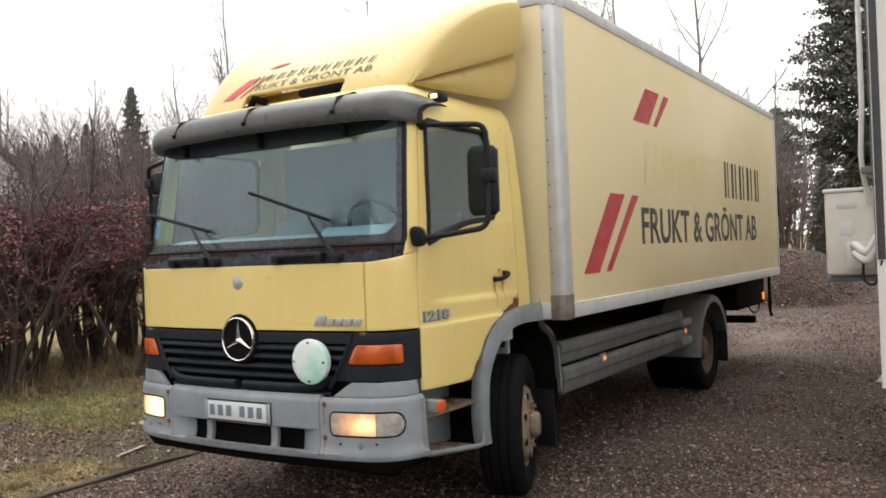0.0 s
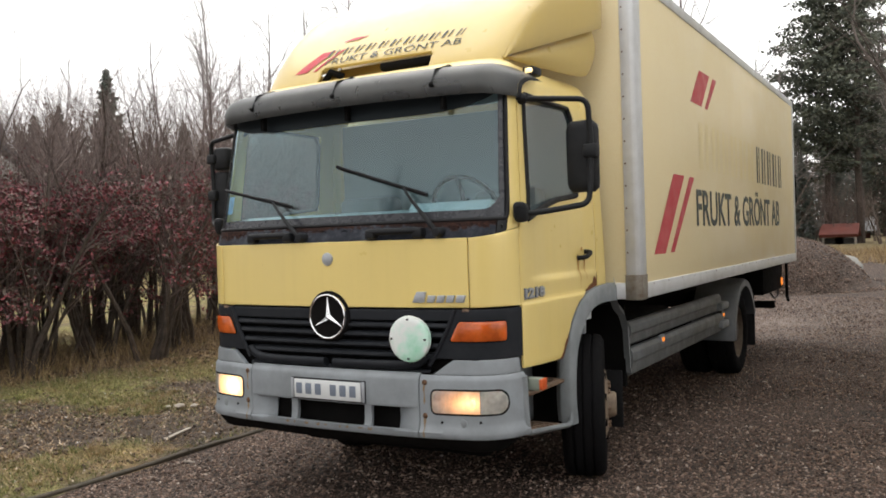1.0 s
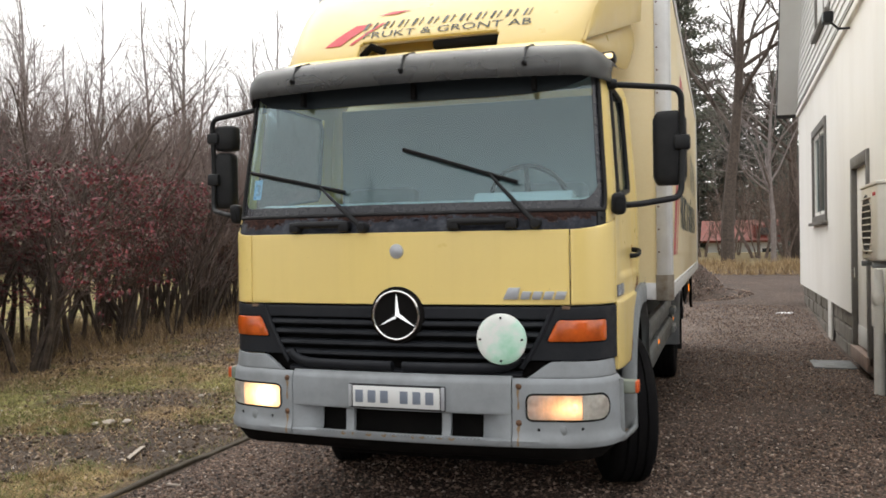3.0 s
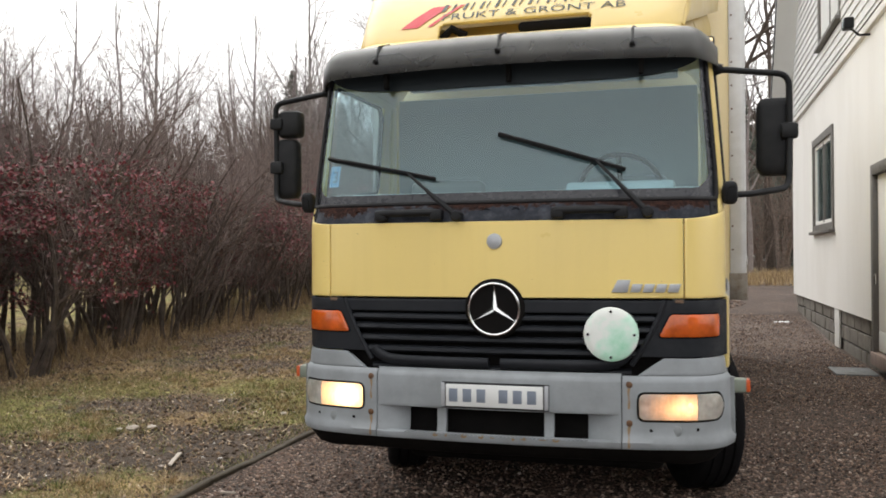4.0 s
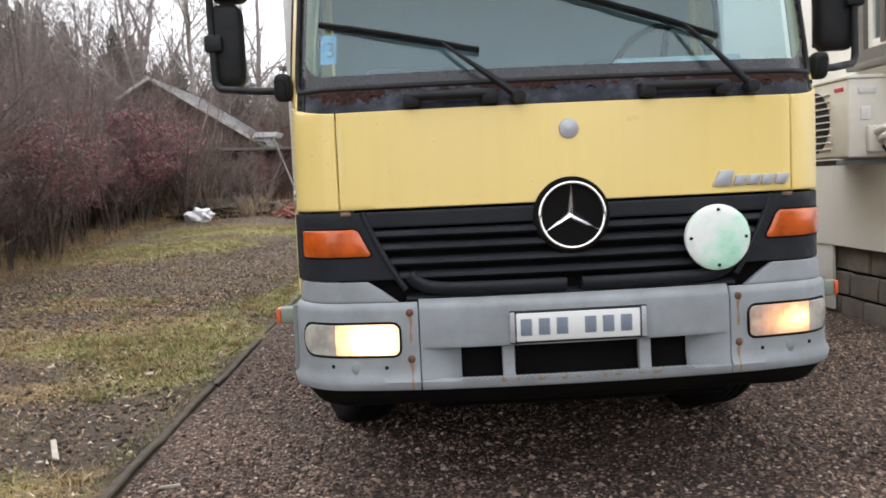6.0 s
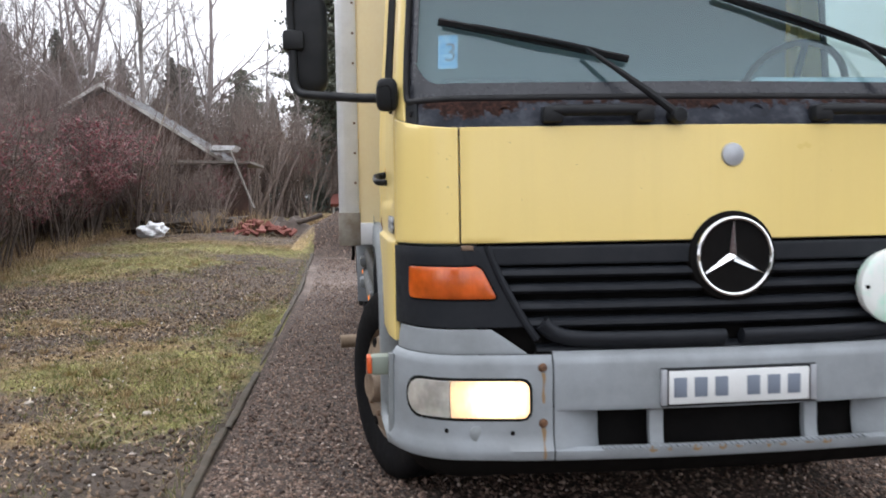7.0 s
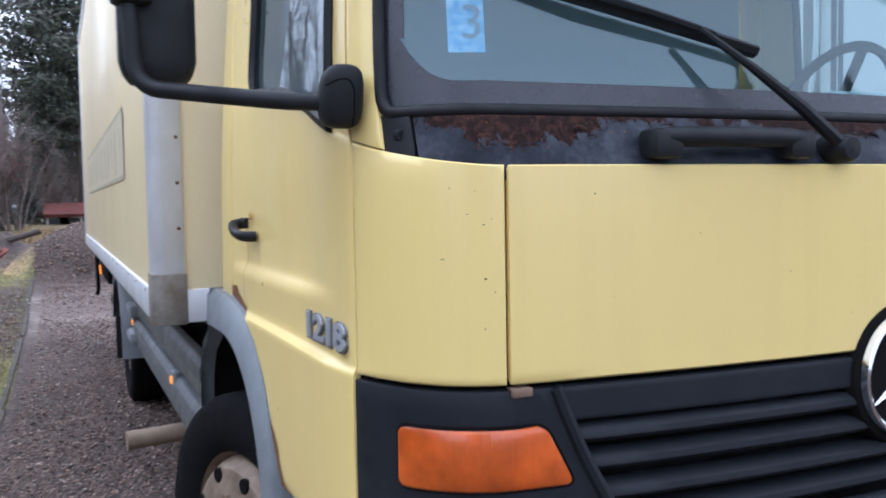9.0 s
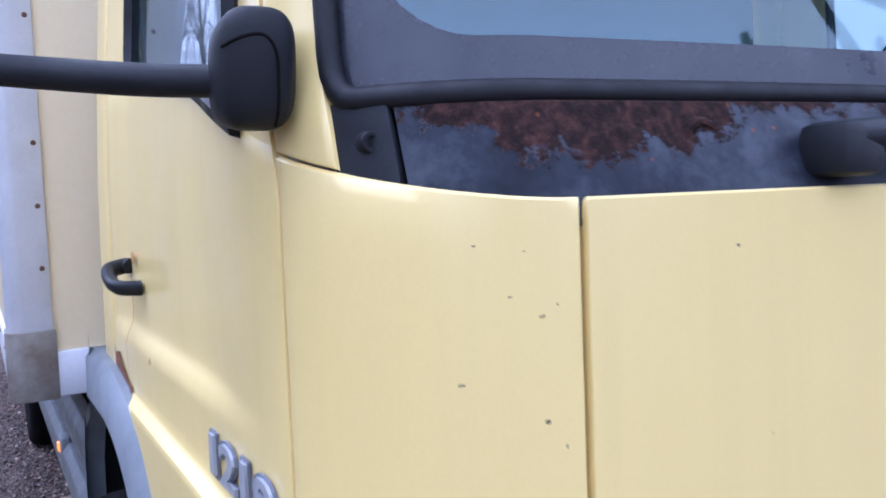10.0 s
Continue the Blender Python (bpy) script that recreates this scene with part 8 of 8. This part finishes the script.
part("lean_to_wall", block(-6.3, -4.1, SY + 0.4, SY + 0.5, -0.4, 1.9), "shed_wall", shed)
part("lean_to_sheet", prism([(-5.1, 2.25), (-4.4, 2.25), (-4.3, 2.38), (-5.0, 2.4)], "y", SY - 0.5, SY + 0.6), "alu", shed)
part("leaning_pole", tube([(-4.5, SY - 0.4, 2.3), (-3.7, SY - 1.6, 0.55)], 0.03, 8), "grey_wood", shed)
part("leaning_pole", tube([(-6.2, SY - 0.4, 3.6), (-6.8, SY - 1.8, 0.8)], 0.018, 8), "wood", shed)
for i in range(76):
    x = rng.uniform(-13.5, -4.9)
    k = 2 if x < -8.5 and rng.random() < 0.6 else rng.choice((1, 1, 3, 0))
    put(bases[k] if k == 2 else brush[rng.choice((0, 0, 1))], x, 21.2 + rng.uniform(-1.5, 1.4), rng.uniform(0.65, 1.1) * (0.75 if x > -6.5 else 1.0), rng.uniform(0, 360))
for i in range(7):
    put(bases[(2, 0, 2, 3, 2, 0, 2)[i]], -7.6 - 0.55 * i + rng.uniform(-0.3, 0.3), 17.2 + 0.3 * i, rng.uniform(0.62, 0.85), 50 * i)
# denser red shrubs and dark undergrowth at the hedge's far end
for i in range(14):
    put(bases[(2, 0, 2, 2, 3)[i % 5]], -7.9 - 0.3 * i + rng.uniform(-0.3, 0.3), 18.4 + rng.uniform(-0.6, 1.4), rng.uniform(0.85, 1.2), 37 * i)
# thicket and small conifers beyond the hedge
for i in range(60):
    a = radians(rng.uniform(-72, -36))
    d = rng.uniform(30, 46)
    b = brush[0] if i % 3 else spruces[(i // 3) % 2]
    put(b, d * math.sin(a), d * math.cos(a), rng.uniform(1.3, 1.9) if i % 3 else rng.uniform(0.3, 0.46), rng.uniform(0, 360))
# low wood that closes the view behind the shed
for i in range(64):
    x = rng.uniform(-19, -4.6)
    tall = 1.25 + 0.085 * (-4.6 - x)
    if i % 3:
        put(brush[0], x, rng.uniform(31, 38), tall * rng.uniform(0.8, 1.15), rng.uniform(0, 360))
    elif i % 9:
        put(broad[4], x - 1, rng.uniform(36, 44), 0.27 * tall * rng.uniform(0.9, 1.25), rng.uniform(0, 360))
    else:
        put(spruces[i % 2], x - 2, rng.uniform(40, 46), 0.34 * tall * rng.uniform(0.8, 1.2), rng.uniform(0, 360))
# bare earth thrown up before the shed
M["earth"] = worn("dark_loose_earth", (0.05, 0.038, 0.03), (0.13, 0.1, 0.085), 0.95, 0, 5, 0.9, 30, 1.0)
for cx, cy, rx_, ry_, hh in ((-5.35, 20.4, 1.5, 0.9, 0.62), (-3.2, 21.2, 1.2, 0.8, 0.45)):
    rows = []
    for j in range(15):
        row = []
        for k in range(25):
            u, v = k / 12 - 1, j / 7 - 1
            d = min(1.0, math.hypot(u, v))
            px_, py_ = cx + u * rx_, cy + v * ry_
            lump = 0.16 * noise_at(Vector((px_ * 2.2, py_ * 2.2, 7))) + 0.09 * noise_at(Vector((px_ * 6, py_ * 6, 2)))
            row.append(Vector((px_, py_, rise(px_, py_) - 0.08 + (1 - d * d) * (hh + lump * 2.2))))
        rows.append(row)
    mound = part("earth_mound", loft(rows), M["earth"], None)
    tagged(mound, "low mound of dark bare earth beside the rubble", "mound")
grass("dead_stalks", 2600, -9.8, -6.6, 20.6, 22.6, 0.8, 2.3, 0.008, M["straw"], "tall dead stalks before the shed", lambda x, y: noise_at(Vector((x * 1.1, y, 2))) > -0.25, 1.0, 0.14)
shed.location.x -= 0.4
shed.location.z += 0.7
bm = bmesh.new()
bmesh.ops.create_icosphere(bm, subdivisions=4, radius=0.36)
for p in bm.verts:
    c = Vector((math.floor(p.co.x * 9), math.floor(p.co.y * 9), math.floor(p.co.z * 9)))
    p.co *= 1 + 0.5 * noise_at(p.co * 5) + 0.15 * noise_at(c * 1.7)
    p.co.z *= 0.55
bag = part("white_bag", bm, worn("white_sacking", (0.75, 0.76, 0.78), (0.55, 0.55, 0.56), 0.6, 0, 6, 0.5, 80, 0.2), None, "", 20)
bag.location = (-6.25, 18.8, rise(-6.25, 18.8) + 0.16)
tagged(bag, "crumpled white plastic sack beside the hedge", "sack")
grass("mound_weeds", 1600, -8.2, -3.6, 19.4, 21.4, 0.15, 0.7, 0.01, M["straw"], "dead weeds on the soil mound", lambda x, y: noise_at(Vector((x * 1.3, y, 6))) > -0.2, 1.0, 0.35)
rubble = thing("brick_rubble", "low pile of broken red bricks and boards", "rubble", "", (-3.9, 19.8, rise(-3.9, 19.8)))
brick_me = part("brick", block(-0.125, 0.125, -0.06, 0.06, -0.035, 0.035, 0.006, 1), rust_material("red_brick", (0.13, 0.04, 0.032), (0.27, 0.1, 0.075)), rubble)
brick_me.location = (0, 0, 0.3)
for i in range(64):
    a, d = rng.uniform(0, 6.283), rng.random() ** 0.6
    o = new("brick", brick_me.data)
    o.parent = rubble
    o.matrix_basis = pose(1.0 * d * math.cos(a), 0.7 * d * math.sin(a), 0.04 + 0.32 * (1 - d), rng.uniform(-40, 40), rng.uniform(-40, 40), rng.uniform(0, 360))
soil = thing("soil_mound", "dark heap of dug soil and roots", "mound", "", (-6.0, 20.6, rise(-6, 20.6)))
bm = bmesh.new()
bmesh.ops.create_icosphere(bm, subdivisions=4, radius=1)
for p in bm.verts:
    p.co *= 1 + 0.45 * noise_at(p.co * 2.5) + 0.25 * noise_at(p.co * 7)
    p.co = Vector((p.co.x * 2.2, p.co.y * 1.0, p.co.z * 0.45)) + soil.location
part("soil", bm, worn("dark_soil", (0.06, 0.045, 0.035), (0.025, 0.018, 0.014), 0.95, 0, 5, 0.8, 30, 0.8), soil)
log = part("fallen_log", tube(curve_pts([(-3.7, 21, 0.75), (-2.9, 20.8, 0.85), (-2.2, 20.9, 1.05)], 4), 0.07, 8), "bark")
tagged(log, "fallen branch lying by the rubble", "log")


def far_house(name, label, x, y, w, d, wall_h, roof_h, wall_m, roof_m, turn=0):
    h = thing(name, label, "house", "", (x, y, rise(x, y)))
    z = rise(x, y) - 0.3

    def at(bm):
        bmesh.ops.transform(bm, matrix=Matrix.Translation((x, y, z)) @ Matrix.Rotation(radians(turn), 4, "Z"), verts=bm.verts[:])
        return bm

    part("wall", at(block(-w / 2, w / 2, -d / 2, d / 2, 0, wall_h)), wall_m, h)
    for s in (-1, 1):
        part("roof", at(prism([(s * (d / 2 + 0.4), wall_h - 0.15), (0, wall_h + roof_h), (0, wall_h + roof_h + 0.15), (s * (d / 2 + 0.5), wall_h)], "x", -w / 2 - 0.4, w / 2 + 0.4)), roof_m, h)
    part("gable", at(prism([(-d / 2, wall_h), (d / 2, wall_h), (0, wall_h + roof_h)], "x", -w / 2, w / 2)), wall_m, h)
    n = max(2, int(w / 2.2))
    for i in range(n):
        xx = -w / 2 + w * (i + 0.5) / n
        win = part("window", at(block(xx - 0.55, xx + 0.55, -d / 2 - 0.05, -d / 2 + 0.02, wall_h * 0.35, wall_h * 0.8, 0.01)), "wall_white", h)
        part("pane", at(block(xx - 0.45, xx + 0.45, -d / 2 - 0.07, -d / 2 - 0.04, wall_h * 0.39, wall_h * 0.76)), mat("far_pane", (0.03, 0.035, 0.04), 0.1), win)
    return h, at


h, at = far_house("red_roofed_house", "distant pale house with red tiled roof", 4.2, 60, 8.0, 7.0, 2.3, 1.3, "siding", "red_roof")
part("dormer", at(block(-1.0, 1.6, -3.6, -1.0, 2.4, 3.3, 0.02)), "red_wall", h)
part("dormer_window", at(block(-0.6, 1.2, -3.66, -3.58, 2.65, 3.15, 0.01)), "roof_dark", h)
part("chimney", at(block(2.0, 2.7, -0.6, 0.1, 3.2, 4.3, 0.02)), "red_roof", h)
h.location.z -= 1.2
far_house("red_cottage", "distant red cottage half hidden by trees", -3.8, 62, 4, 4, 0.8, 0.8, "dull_wall", "roof_dark", 8)
far_house("garden_hut", "tiny far white garden hut", -1.75, 44, 1.0, 1.0, 0.8, 0.4, "siding", "red_roof")
far_house("neighbour_house", "pale neighbouring house beyond the hedge", -25.8, 11.2, 6, 6.4, 3.4, 3.2, "siding", "roof_dark", 152)
far_house("distant_red_house", "distant red house beyond the hedge", -34, 30, 8, 7, 3.0, 2.2, "red_wall", "red_roof", 50)
